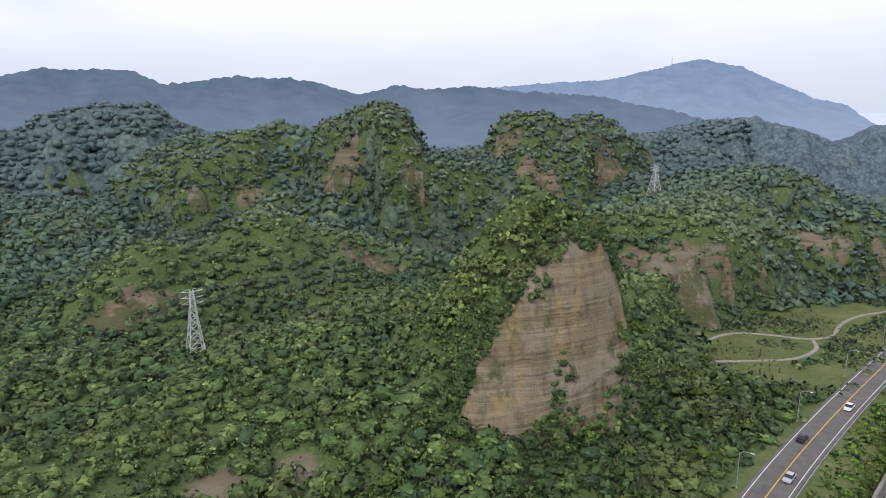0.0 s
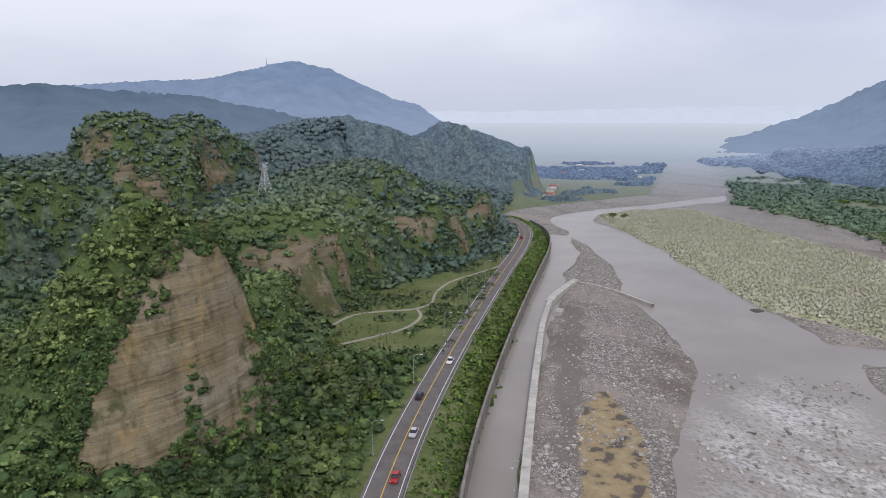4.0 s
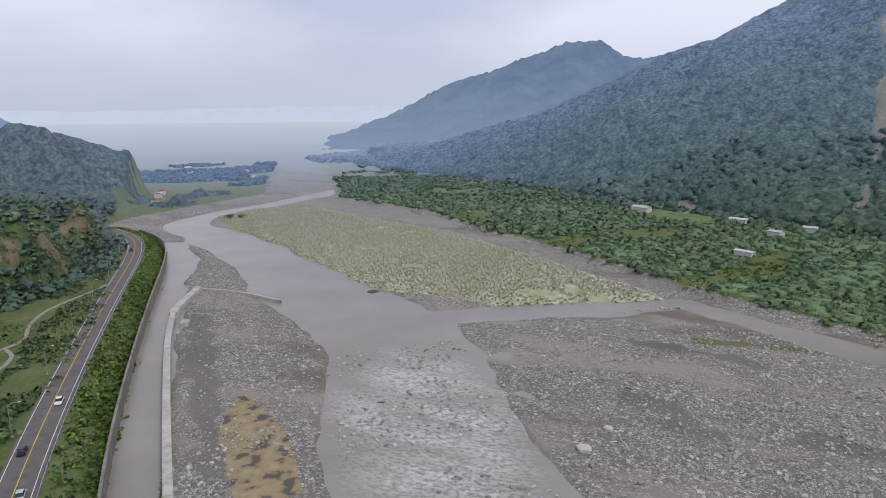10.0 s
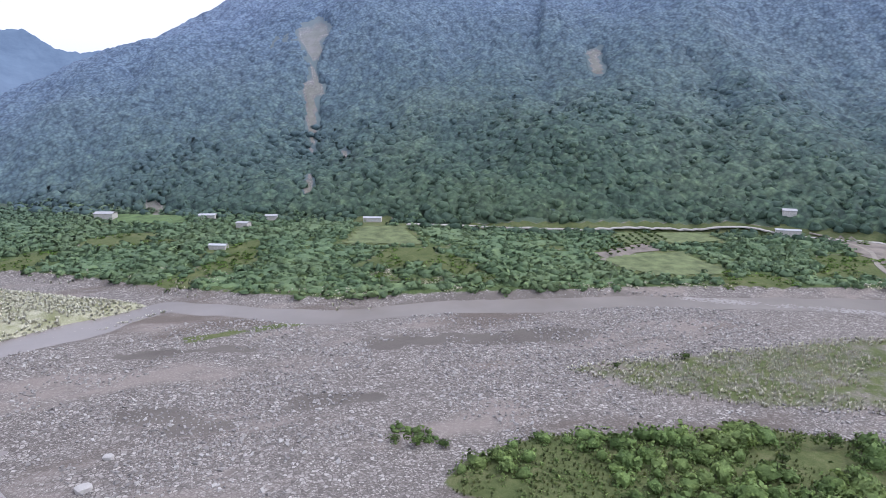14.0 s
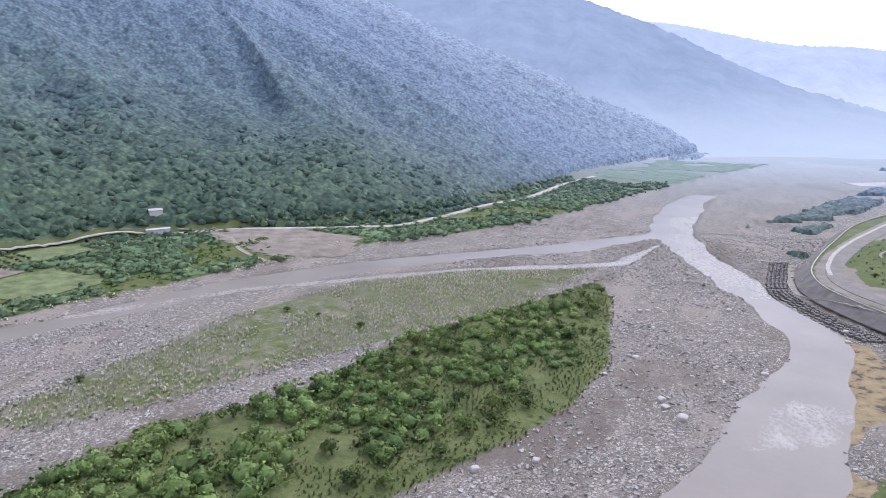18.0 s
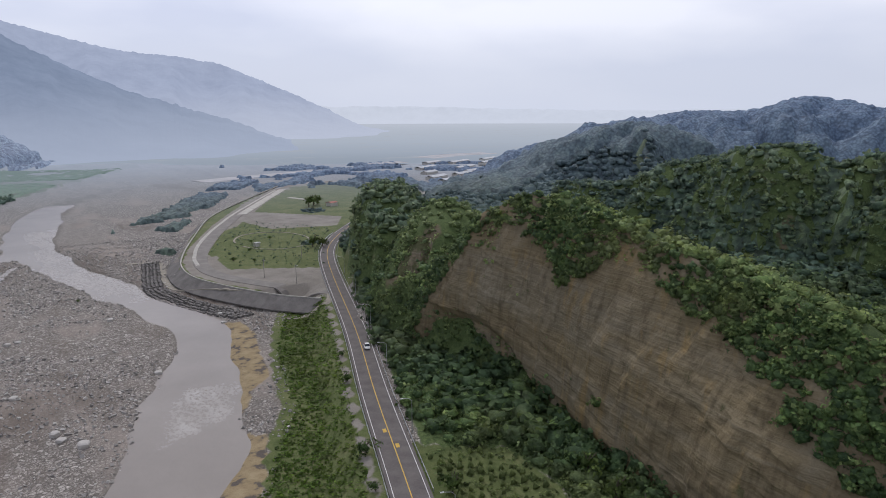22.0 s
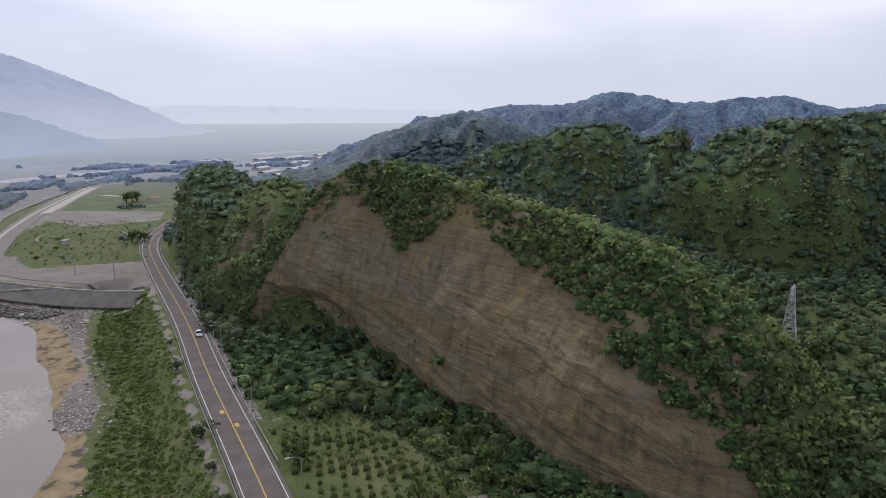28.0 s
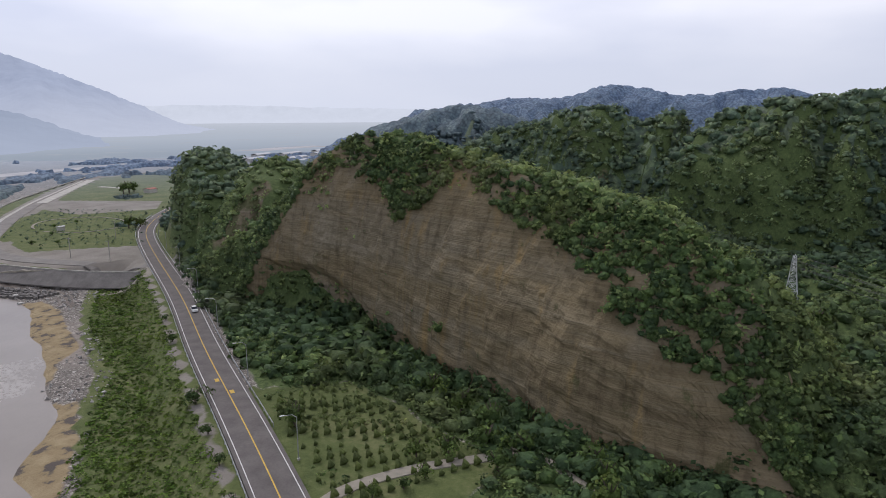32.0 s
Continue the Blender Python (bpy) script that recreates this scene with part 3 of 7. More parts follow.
# crest line, width of its right side, of its left side, sharpness
RIDGES = [
    # the fin by the road
    ([(1, 143, 24), (4, 149, 43), (10, 152.5, 54), (17, 154.5, 62), (24, 157, 66), (32, 160, 60), (39, 163, 51), (43, 165, 37), (48, 167, 22)], 11, 30, 1.0),
    # the long cliff
    ([(-119, -24, 10), (-119, -30, 25), (-120, -38, 36), (-121, -55, 46), (-122, -75, 50), (-124, -95, 52), (-126, -115, 56), (-129, -140, 60), (-127, -165, 53), (-121, -182, 38), (-114, -202, 24)], 34, 13, 0.9),
    # the two hills beyond it by the road
    ([(-136, -214, 44), (-146, -224, 49), (-160, -236, 42)], 30, 26, 1.0),
    ([(-140, -272, 36), (-152, -290, 49), (-172, -308, 47), (-190, -330, 36)], 34, 26, 1.0),
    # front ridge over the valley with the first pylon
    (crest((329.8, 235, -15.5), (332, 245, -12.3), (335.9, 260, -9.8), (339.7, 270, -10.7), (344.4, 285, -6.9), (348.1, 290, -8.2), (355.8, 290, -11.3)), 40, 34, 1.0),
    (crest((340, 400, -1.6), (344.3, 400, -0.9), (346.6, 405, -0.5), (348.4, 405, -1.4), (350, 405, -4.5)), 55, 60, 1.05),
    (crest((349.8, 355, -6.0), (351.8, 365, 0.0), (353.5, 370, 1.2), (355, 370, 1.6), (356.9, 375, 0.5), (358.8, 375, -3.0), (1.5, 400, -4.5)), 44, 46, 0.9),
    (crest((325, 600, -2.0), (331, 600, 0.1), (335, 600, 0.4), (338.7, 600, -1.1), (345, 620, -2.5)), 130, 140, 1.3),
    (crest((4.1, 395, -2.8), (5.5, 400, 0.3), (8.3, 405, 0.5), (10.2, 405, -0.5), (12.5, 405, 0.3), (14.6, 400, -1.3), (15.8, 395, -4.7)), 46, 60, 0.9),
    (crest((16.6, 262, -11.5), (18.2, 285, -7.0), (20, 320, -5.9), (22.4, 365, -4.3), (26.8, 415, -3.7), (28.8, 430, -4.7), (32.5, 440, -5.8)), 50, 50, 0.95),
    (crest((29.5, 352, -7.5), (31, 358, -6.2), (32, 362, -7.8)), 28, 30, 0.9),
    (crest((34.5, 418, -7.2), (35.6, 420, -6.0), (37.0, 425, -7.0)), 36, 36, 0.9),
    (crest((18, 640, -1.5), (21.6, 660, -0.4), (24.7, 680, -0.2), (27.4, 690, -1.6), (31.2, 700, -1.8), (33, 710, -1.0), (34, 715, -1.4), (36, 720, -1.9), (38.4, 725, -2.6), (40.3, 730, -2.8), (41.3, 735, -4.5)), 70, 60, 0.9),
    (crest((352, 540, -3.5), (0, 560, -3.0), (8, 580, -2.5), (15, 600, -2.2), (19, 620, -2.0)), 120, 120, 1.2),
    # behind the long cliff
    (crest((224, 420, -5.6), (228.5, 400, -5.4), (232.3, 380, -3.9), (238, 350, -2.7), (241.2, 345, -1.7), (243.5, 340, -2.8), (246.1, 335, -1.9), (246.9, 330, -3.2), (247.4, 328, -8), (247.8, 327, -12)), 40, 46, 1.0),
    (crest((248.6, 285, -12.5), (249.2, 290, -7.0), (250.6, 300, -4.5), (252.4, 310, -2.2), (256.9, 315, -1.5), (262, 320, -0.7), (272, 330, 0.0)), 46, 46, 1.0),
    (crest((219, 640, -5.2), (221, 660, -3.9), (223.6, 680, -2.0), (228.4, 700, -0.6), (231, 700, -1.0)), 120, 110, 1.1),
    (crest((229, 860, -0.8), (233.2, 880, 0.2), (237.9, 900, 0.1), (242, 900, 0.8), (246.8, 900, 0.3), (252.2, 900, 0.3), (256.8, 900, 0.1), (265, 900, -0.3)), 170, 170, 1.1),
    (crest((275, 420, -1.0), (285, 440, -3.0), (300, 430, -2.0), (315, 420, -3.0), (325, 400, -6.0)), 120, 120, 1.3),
]
CAP_Y = ([-2000, -900, -300, -150, -22, 80, 130, 224, 296, 432, 700], [520, 500, 400, 310, 212, 154, 140, 84, 66, 20, 6])
CAP_X = ([-111, -50, 66, 214, 310, 412, 600, 900], [2, 32, 86, 150, 192, 230, 330, 460])


# bare slips on the mountain: upper end, lower end, half width
SCARS = [((735, -116), (640, -97), 8), ((640, -97), (560, -83), 3), ((560, -83), (490, -69), 2.2), ((540, 42), (515, 36), 4), ((545, -108), (525, -103), 3), ((560, -350), (530, -335), 4)]


def scars(x, y):
    out = np.zeros_like(x)
    for a, b, w in SCARS:
        d = polyline(x, y, [a, b])[0]
        out = np.maximum(out, smooth(-2, 3, w * (1 + 1.3 * fbm(x, y, 20, 4, 1.0)) - d))
    return out


def river_reach(x, y):
    line = spline([(a, b, w) for (a, b), w in zip(RIVER, RIVER_W)], 9)
    d, _, along, w = polyline(x, y, line)
    return w - d, along


def water_depth(x, y):
    """Positive in the water, in metres from the bank."""
    w = river_reach(x, y)[0]
    w = np.maximum(w, 9.5 - polyline(x, y, CHANNEL)[0])
    w = np.maximum(w, 9.0 + 4 * fbm(x, y, 60, 2) - polyline(x, y, SIDE)[0])
    w = np.maximum(w, 2.5 - polyline(x, y, TRIB)[0])
    return w + 2.5 * fbm(x, y, 22, 3, 4.0)


def height(x, y):
    """The lie of the land, and how steep rock it is."""
    dn, sn, _, _ = polyline(x, y, FOOT)
    north = dn * sn
    de, se, run, _ = polyline(x, y, EAST)
    east = -de * se
    db, sb, _, _ = polyline(x, y, BANK)
    bank = -db * sb
    dr, sr, _, _ = polyline(x, y, ROAD)
    side = dr * sr
    far = np.hypot(x, y)
    # river bed
    z = 0.5 + 0.6 * fbm(x, y, 70, 4) + 0.25 * fbm(x, y, 9, 2, 2.0)
    isl = smooth(-2, 8, inside(x, y, ISLAND)) * 1.2
    isl = np.maximum(isl, smooth(-2, 6, inside(x, y, BAR)) * 1.6)
    isl = np.maximum(isl, smooth(-2, 6, inside(x, y, PALE_BAR)) * 0.7)
    z = z + isl
    wet = water_depth(x, y)
    z = z - smooth(-5, 4, wet) * (z + 1.4)
    # road shelf and what lies north of it
    flat = 5.6 + 0.15 * fbm(x, y, 30, 2)
    shelf = np.maximum(smooth(-17, -7, side), 0)
    shelf = np.where((y < -285) & (x > -400), np.maximum(shelf, smooth(-6, 1, inside(x, y, LEVEE_AREA))), shelf)
    z = z * (1 - shelf) + flat * shelf
    # east bank flats
    ef = smooth(-4, 4, bank) * (3.0 + 5.0 * smooth(0, 160, bank)) + 0.8 * fbm(x, y, 60, 3) * smooth(0, 30, bank)
    z = np.where(bank > -4, np.maximum(z, ef), z)
    # the mountain
    m = 0.58 * np.maximum(east, 0) ** 1.0 * (1 + 0.12 * fbm(x, y, 260, 3, 8.0)) + smooth(0, 120, east) * (26 * fbm(x, y, 190, 4, 3.0))
    m = m + smooth(10, 160, east) * smooth(700, 300, east) * 30 * (0.45 - np.abs(fbm(run + 0.3 * east, 0.25 * east, 170, 4, 6.0)))
    cap = np.interp(y, *CAP_Y)
    cap = np.minimum(cap, np.where(y < -480, np.interp(x, *CAP_X), 600))
    k = 25.0
    m = -k * np.log(np.exp(-np.clip(m, -50, 900) / k) + np.exp(-cap / k))
    z = np.where(east > 0, np.maximum(8 + 0 * z, 8 + m), z)
    # northern foothills
    up = smooth(0, 55, north) * 8 + smooth(60, 320, north) * 8 + smooth(8, 60, north) * 9 * fbm(x, y, 75, 4, 1.0)
    up = np.maximum(up, 0) + smooth(0, 4, north) * 0.5
    up = up - 14 * np.exp(-((x + 170) ** 2 + (y + 45) ** 2) / 48 ** 2) * smooth(0, 20, north)
    hill = np.zeros_like(x)
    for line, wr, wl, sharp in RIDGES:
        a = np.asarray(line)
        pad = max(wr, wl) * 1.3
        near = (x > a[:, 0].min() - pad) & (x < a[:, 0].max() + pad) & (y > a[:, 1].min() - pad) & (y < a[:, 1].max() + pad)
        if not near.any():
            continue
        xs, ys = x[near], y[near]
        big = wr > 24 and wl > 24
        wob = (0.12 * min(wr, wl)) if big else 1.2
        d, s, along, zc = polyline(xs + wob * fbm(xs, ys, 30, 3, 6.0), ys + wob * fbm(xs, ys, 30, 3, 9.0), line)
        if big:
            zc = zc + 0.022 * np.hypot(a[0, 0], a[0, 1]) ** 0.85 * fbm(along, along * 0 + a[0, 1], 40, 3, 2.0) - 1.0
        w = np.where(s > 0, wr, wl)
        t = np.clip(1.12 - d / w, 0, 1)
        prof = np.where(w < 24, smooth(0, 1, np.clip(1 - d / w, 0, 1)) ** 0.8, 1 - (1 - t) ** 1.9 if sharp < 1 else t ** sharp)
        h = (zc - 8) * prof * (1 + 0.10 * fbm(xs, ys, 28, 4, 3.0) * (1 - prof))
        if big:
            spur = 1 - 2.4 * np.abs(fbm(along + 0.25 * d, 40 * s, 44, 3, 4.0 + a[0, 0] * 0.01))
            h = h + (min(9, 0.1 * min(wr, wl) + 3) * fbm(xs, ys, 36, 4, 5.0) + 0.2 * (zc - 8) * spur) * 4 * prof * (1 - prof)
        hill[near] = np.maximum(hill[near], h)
    nz = smooth(-3, 6, north)
    base = 5.8 + np.maximum(up, 0)
    soft = 6.0
    land = np.where(hill > 0.5, np.maximum(base, 8 + hill) + soft * np.exp(-np.abs(base - 8 - hill) / soft) * 0.3 * smooth(0, 20, north), base)
    z = np.where(north > -12, z * (1 - nz) + land * nz, z)
    # far off the land lies low
    z = np.where((z < 16) & (far > 1070), np.minimum(z, 2.5), z)
    z = z * (1 - smooth(1250, 1500, far)) + 2 * smooth(1250, 1500, far)
    return z, north, east, bank, side, wet


LEVEE_AREA = [(-104, -254), (-92, -269), (-78, -294), (-68, -320), (-66, -348), (-72, -378), (-91, -436), (-125, -522), (-182, -613), (-236, -692), (-420, -720), (-330, -540), (-172, -385), (-124, -262)]


# ---- meshes from numbers ----
def mesh_object(name, verts, faces, material, attributes=(), smooth_shade=False, parent=None):
    """One mesh from arrays of places and of triangles or quads."""
    verts, faces = np.asarray(verts, np.float32), np.asarray(faces, np.int32)
    k = faces.shape[1]
    me = bpy.data.meshes.new(name)
    me.vertices.add(len(verts))
    me.vertices.foreach_set("co", verts.ravel())
    me.loops.add(faces.size)
    me.loops.foreach_set("vertex_index", faces.ravel())
    me.polygons.add(len(faces))
    me.polygons.foreach_set("loop_start", np.arange(len(faces), dtype=np.int32) * k)
    me.polygons.foreach_set("use_smooth", np.full(len(faces), smooth_shade, bool))
    me.update(calc_edges=True)
    me.materials.append(material)
    keys = [k for k, _ in attributes]
    if material.name in LEAFY and "nrm" not in keys:
        own = np.empty(len(verts) * 3, np.float32)
        me.vertices.foreach_get("normal", own)
        attributes = [*attributes, ("nrm", own.reshape(-1, 3))]
    if material.name in LEAFY and "tone" not in keys:
        attributes = [*attributes, ("tone", np.full(len(verts), 0.5))]
    for key, values in attributes:
        values = np.asarray(values, np.float32)
        if key == "nrm":
            me.attributes.new(key, "FLOAT_VECTOR", "POINT").data.foreach_set("vector", values.ravel())
        elif values.ndim == 1:
            me.attributes.new(key, "FLOAT", "POINT").data.foreach_set("value", values)
        else:
            four = np.ones((len(values), 4), np.float32)
            four[:, :values.shape[1]] = values
            me.attributes.new(key, "FLOAT_COLOR", "POINT").data.foreach_set("color", four.ravel())
    ob = new(name, me)
    if parent is not None:
        ob.parent = parent
    return ob


def grid_faces(nu, nv):
    i = np.arange(nu - 1)[:, None] * nv + np.arange(nv - 1)[None]
    i = i.ravel()
    return np.stack([i, i + nv, i + nv + 1, i + 1], 1)


def graded(lo, hi, step, end_lo, end_hi, grow=1.13):
    mid = list(np.arange(lo, hi + step, step))
    a, s, left = lo, step, []
    while a > end_lo:
        s *= grow
        a -= s
        left.append(a)
    b, s, right = mid[-1], step, []
    while b < end_hi:
        s *= grow
        b += s
        right.append(b)
    return np.array(left[::-1] + mid + right)


GX = graded(-400, 500, 3.2, -4900, 4900)
GY = graded(-500, 460, 3.2, -4900, 4900)
gx, gy = [a.ravel() for a in np.meshgrid(GX, GY, indexing="ij")]
gz, g_north, g_east, g_bank, g_side, g_wet = height(gx, gy)
# under the far closed forests the bare ground lies a little lower than the tree tops' land
slip = np.maximum.reduce([smooth(75, 40, polyline(gx, gy, [a, b])[0]) for a, b, _ in SCARS])
gz = gz - 14 * (1 - slip) * smooth(420, 900, np.hypot(gx, gy)) * np.maximum(smooth(10, 40, g_north), smooth(10, 40, g_east))
grid_z = gz.reshape(len(GX), len(GY))
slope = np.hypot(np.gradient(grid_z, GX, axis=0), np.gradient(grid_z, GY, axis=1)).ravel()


def blurred(a, k):
    """A grid's mean over squares of 2k+1 cells."""
    for ax in (0, 1):
        pad = [(k + 1, k) if i == ax else (0, 0) for i in (0, 1)]
        c = np.cumsum(np.pad(a, pad, mode="edge"), axis=ax)
        n = a.shape[ax]
        a = (np.take(c, np.arange(2 * k + 1, 2 * k + 1 + n), ax) - np.take(c, np.arange(n), ax)) / (2 * k + 1)
    return a


crest_z = np.clip((grid_z - blurred(grid_z, 8)) / 7, -1, 1)


# crags that stand bare, placed to fit the camera's view: place, half length, depth up the slope, turn of the face off
# the camera's direction in degrees
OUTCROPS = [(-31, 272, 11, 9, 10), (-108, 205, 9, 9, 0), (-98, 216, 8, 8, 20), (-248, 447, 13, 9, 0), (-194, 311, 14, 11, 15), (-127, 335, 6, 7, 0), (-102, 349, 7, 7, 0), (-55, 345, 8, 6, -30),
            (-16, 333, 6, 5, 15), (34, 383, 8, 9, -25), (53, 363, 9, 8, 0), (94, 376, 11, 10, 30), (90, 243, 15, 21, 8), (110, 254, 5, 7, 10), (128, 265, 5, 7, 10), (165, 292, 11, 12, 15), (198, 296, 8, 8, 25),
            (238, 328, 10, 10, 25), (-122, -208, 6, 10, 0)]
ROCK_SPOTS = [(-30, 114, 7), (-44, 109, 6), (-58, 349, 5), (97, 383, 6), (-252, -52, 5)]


def outcrop_line(x, y, half, turn):
    """The two ends of an outcrop's face in plan, and the way that it faces."""
    a = math.atan2(-y, -x) + radians(turn)
    f = (math.cos(a), math.sin(a))
    return [(x - f[1] * half, y + f[0] * half), (x + f[1] * half, y - f[0] * half)], f


def outcrop_cover(x, y, grow=0.5):
    """1 on the outcrops' own ground, falling to 0 round them."""
    out = np.zeros_like(x)
    for a, b, half, deep, turn in OUTCROPS:
        w = (np.abs(x - a) < half + deep) & (np.abs(y - b) < half + deep)
        if w.any():
            d = polyline(x[w], y[w], outcrop_line(a, b, half * 0.9, turn)[0])[0]
            out[w] = np.maximum(out[w], smooth(1.15, 0.75, d / (deep * grow * (1 + 0.7 * fbm(x[w], y[w], 7, 3, 4.0)))))
    return out


def rocky(x, y, s):
    """Bare rock where the hills are steep, in ragged patches."""
    great = np.maximum(inside(x, y, [(-12, 118), (70, 118), (70, 185), (-12, 185)]), inside(x, y, [(-160, -215), (-95, -215), (-95, -15), (-160, -15)]))
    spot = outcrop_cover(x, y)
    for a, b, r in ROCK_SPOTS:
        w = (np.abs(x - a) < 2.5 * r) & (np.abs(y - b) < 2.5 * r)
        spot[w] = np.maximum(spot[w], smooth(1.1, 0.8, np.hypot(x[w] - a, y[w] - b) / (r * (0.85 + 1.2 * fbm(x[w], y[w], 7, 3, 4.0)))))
    return np.maximum(spot, steep_rock(x, y, s, great))


def steep_rock(x, y, s, great):
    return smooth(1.28, 1.5, np.minimum(s, 2.2) * 0.8 + 1.1 * fbm(x, y, 15, 4, 11.0) - 0.6 - 0.8 * smooth(-12, 4, great))


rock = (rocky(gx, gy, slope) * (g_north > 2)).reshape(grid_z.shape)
for _ in range(2):
    rock[1:-1, 1:-1] = (rock[1:-1, 1:-1] * 2 + rock[:-2, 1:-1] + rock[2:, 1:-1] + rock[1:-1, :-2] + rock[1:-1, 2:]) / 6
rock = rock.ravel()
forest = np.maximum.reduce([smooth(-2, 3, g_north), smooth(-2, 6, g_bank), smooth(5, 9, g_side) * (gy > -290) * (gy < 430)])
meadow = np.maximum.reduce([inside(gx, gy, MEADOW), inside(gx, gy, PARK), inside(gx, gy, FIELD)])
grass = np.maximum.reduce([smooth(-1, 1, meadow), smooth(-3, 4, inside(gx, gy, BAR)), smooth(-8, -5, inside(gx, gy, STRIP_SW)) * (g_side > -30),
                           smooth(-18, -15, g_side) * (g_side < 14) * (gy > -20), smooth(-1, 2, inside(gx, gy, LEVEE_AREA))])
grass[np.hypot(gx, gy) > 1200] = 1
grass = np.maximum(grass, smooth(-40, -52, g_bank) * smooth(-38, -50, river_reach(gx, gy)[0]) * (gy > 0.72 * gx + 60) * (gx > 330))
reeds = np.maximum(0.9 * smooth(-5, 5, inside(gx, gy, ISLAND)), 0.42 * smooth(-6, 6, inside(gx, gy, PALE_BAR)))
grass = np.maximum(grass, 0.55 * smooth(-6, 6, inside(gx, gy, PALE_BAR)))
scar = scars(gx, gy)
far_wood = smooth(-10, 30, g_east)
forest = forest * (1 - smooth(-1, 1, meadow))
grass = np.maximum(grass, 0.6 * scar)
clearing = np.maximum(smooth(0.34, 0.46, fbm(gx, gy, 48, 3, 14.0)), farmed(gx, gy)) * (g_bank > 2) * (g_east < 12)
forest, grass = forest * (1 - clearing), np.maximum(grass, clearing)
sand = np.maximum(np.maximum(smooth(-2, 2, inside(gx, gy, SAND_SW)), smooth(-2, 2, inside(gx, gy, SAND_LOW))), smooth(-2, 2, inside(gx, gy, SAND_NE)))
mud = 0.55 * smooth(-7, -1, g_wet) + 0.5 * smooth(0, 30, polyline(gx, gy, [(120, -20), (210, -10), (180, -60)])[0] * -1 + 14)
for pts_, r_ in (([(188, 26), (186, 14)], 5), ([(177, 10), (175, 0)], 4), ([(181, -22), (179, -42)], 4.5), ([(222, -55), (214, -90), (207, -128)], 7), ([(239, 33), (237, 12), (231, -20)], 2.2), ([(196, 203), (166, 172), (134, 138), (106, 108)], 4.5)):
    mud = np.maximum(mud, 0.75 * smooth(r_ + 3, r_ - 2, polyline(gx, gy, pts_)[0] + 4 * fbm(gx, gy, 9, 3, 7.0)))
grass = np.maximum(grass, 0.7 * smooth(5, 2, polyline(gx, gy, [(250, 10), (253, -6), (255, -30)])[0] + 2 * fbm(gx, gy, 9, 2, 3.0)))
grass = np.maximum(grass, 0.75 * smooth(8, 4, polyline(gx, gy, [(57, 78), (85, 108), (122, 148), (160, 188)])[0] + 3 * fbm(gx, gy, 10, 3, 5.0)))
bare = np.maximum(smooth(-1, 1, inside(gx, gy, LOT)), smooth(-2, 2, inside(gx, gy, LOT_FAR)))
bare = np.maximum(bare, 0.9 * smooth(-9, -7.5, g_side) * smooth(-5.4, -6.4, g_side) * (gy < -30) * (gy > -255))
bare = np.maximum(bare, smooth(11, 7, polyline(gx, gy, LEVEE_ROAD)[0]) * (inside(gx, gy, FIELD) < 1))
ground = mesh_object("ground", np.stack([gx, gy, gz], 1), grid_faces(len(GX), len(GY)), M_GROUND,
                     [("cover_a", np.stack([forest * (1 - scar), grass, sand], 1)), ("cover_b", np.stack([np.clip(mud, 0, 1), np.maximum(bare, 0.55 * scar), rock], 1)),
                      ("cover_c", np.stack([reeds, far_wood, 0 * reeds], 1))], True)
tagged(ground, "valley ground of river gravel, sand, turf and forest floor", "ground", kind="structure")


def ground_at(x, y):
    """The height of the ground's mesh at places, between its grid lines."""
    x, y = np.atleast_1d(np.asarray(x, float)), np.atleast_1d(np.asarray(y, float))
    i = np.clip(np.searchsorted(GX, x) - 1, 0, len(GX) - 2)
    j = np.clip(np.searchsorted(GY, y) - 1, 0, len(GY) - 2)
    u, v = (x - GX[i]) / (GX[i + 1] - GX[i]), (y - GY[j]) / (GY[j + 1] - GY[j])
    return (grid_z[i, j] * (1 - u) + grid_z[i + 1, j] * u) * (1 - v) + (grid_z[i, j + 1] * (1 - u) + grid_z[i + 1, j + 1] * u) * v


def slope_at(x, y):
    return np.hypot(ground_at(x + 2, y) - ground_at(x - 2, y), ground_at(x, y + 2) - ground_at(x, y - 2)) / 4


# ---- water: one sheet where the bed lies low ----
WX, WY = np.arange(-130, 780, 4.0), np.arange(-700, 520, 4.0)
wx, wy = [a.ravel() for a in np.meshgrid(WX, WY, indexing="ij")]
wd = water_depth(wx, wy)
rapid = smooth(0, 18, inside(wx, wy, [(105, 75), (150, 112), (200, 118), (205, 80), (175, 50), (125, 25), (70, -20), (50, 5)]))
rapid = np.maximum(rapid, smooth(0, 4, inside(wx, wy, [(-24, -168), (-48, -180), (-54, -200), (-38, -206), (-28, -192)])))
rapid = np.maximum(rapid, 0.6 * (1 - smooth(0, 5, polyline(wx, wy, TRIB)[0])))
rapid = np.maximum(rapid, 0.35 * smooth(0, 8, inside(wx, wy, [(-30, -300), (0, -300), (0, -560), (-40, -560), (-60, -330)])))
wf = grid_faces(len(WX), len(WY))
wf = wf[(wd > -9)[wf].any(1)]
used, back = np.unique(wf, return_inverse=True)
water = mesh_object("river_water", np.stack([wx, wy, np.full(wx.shape, -0.25) + 0.12 * rapid * fbm(wx, wy, 9, 2)], 1)[used], back.reshape(wf.shape), M_WATER, [("foam", rapid[used])], True)
tagged(water, "silty grey-brown river with white rapids", "river", kind="structure")


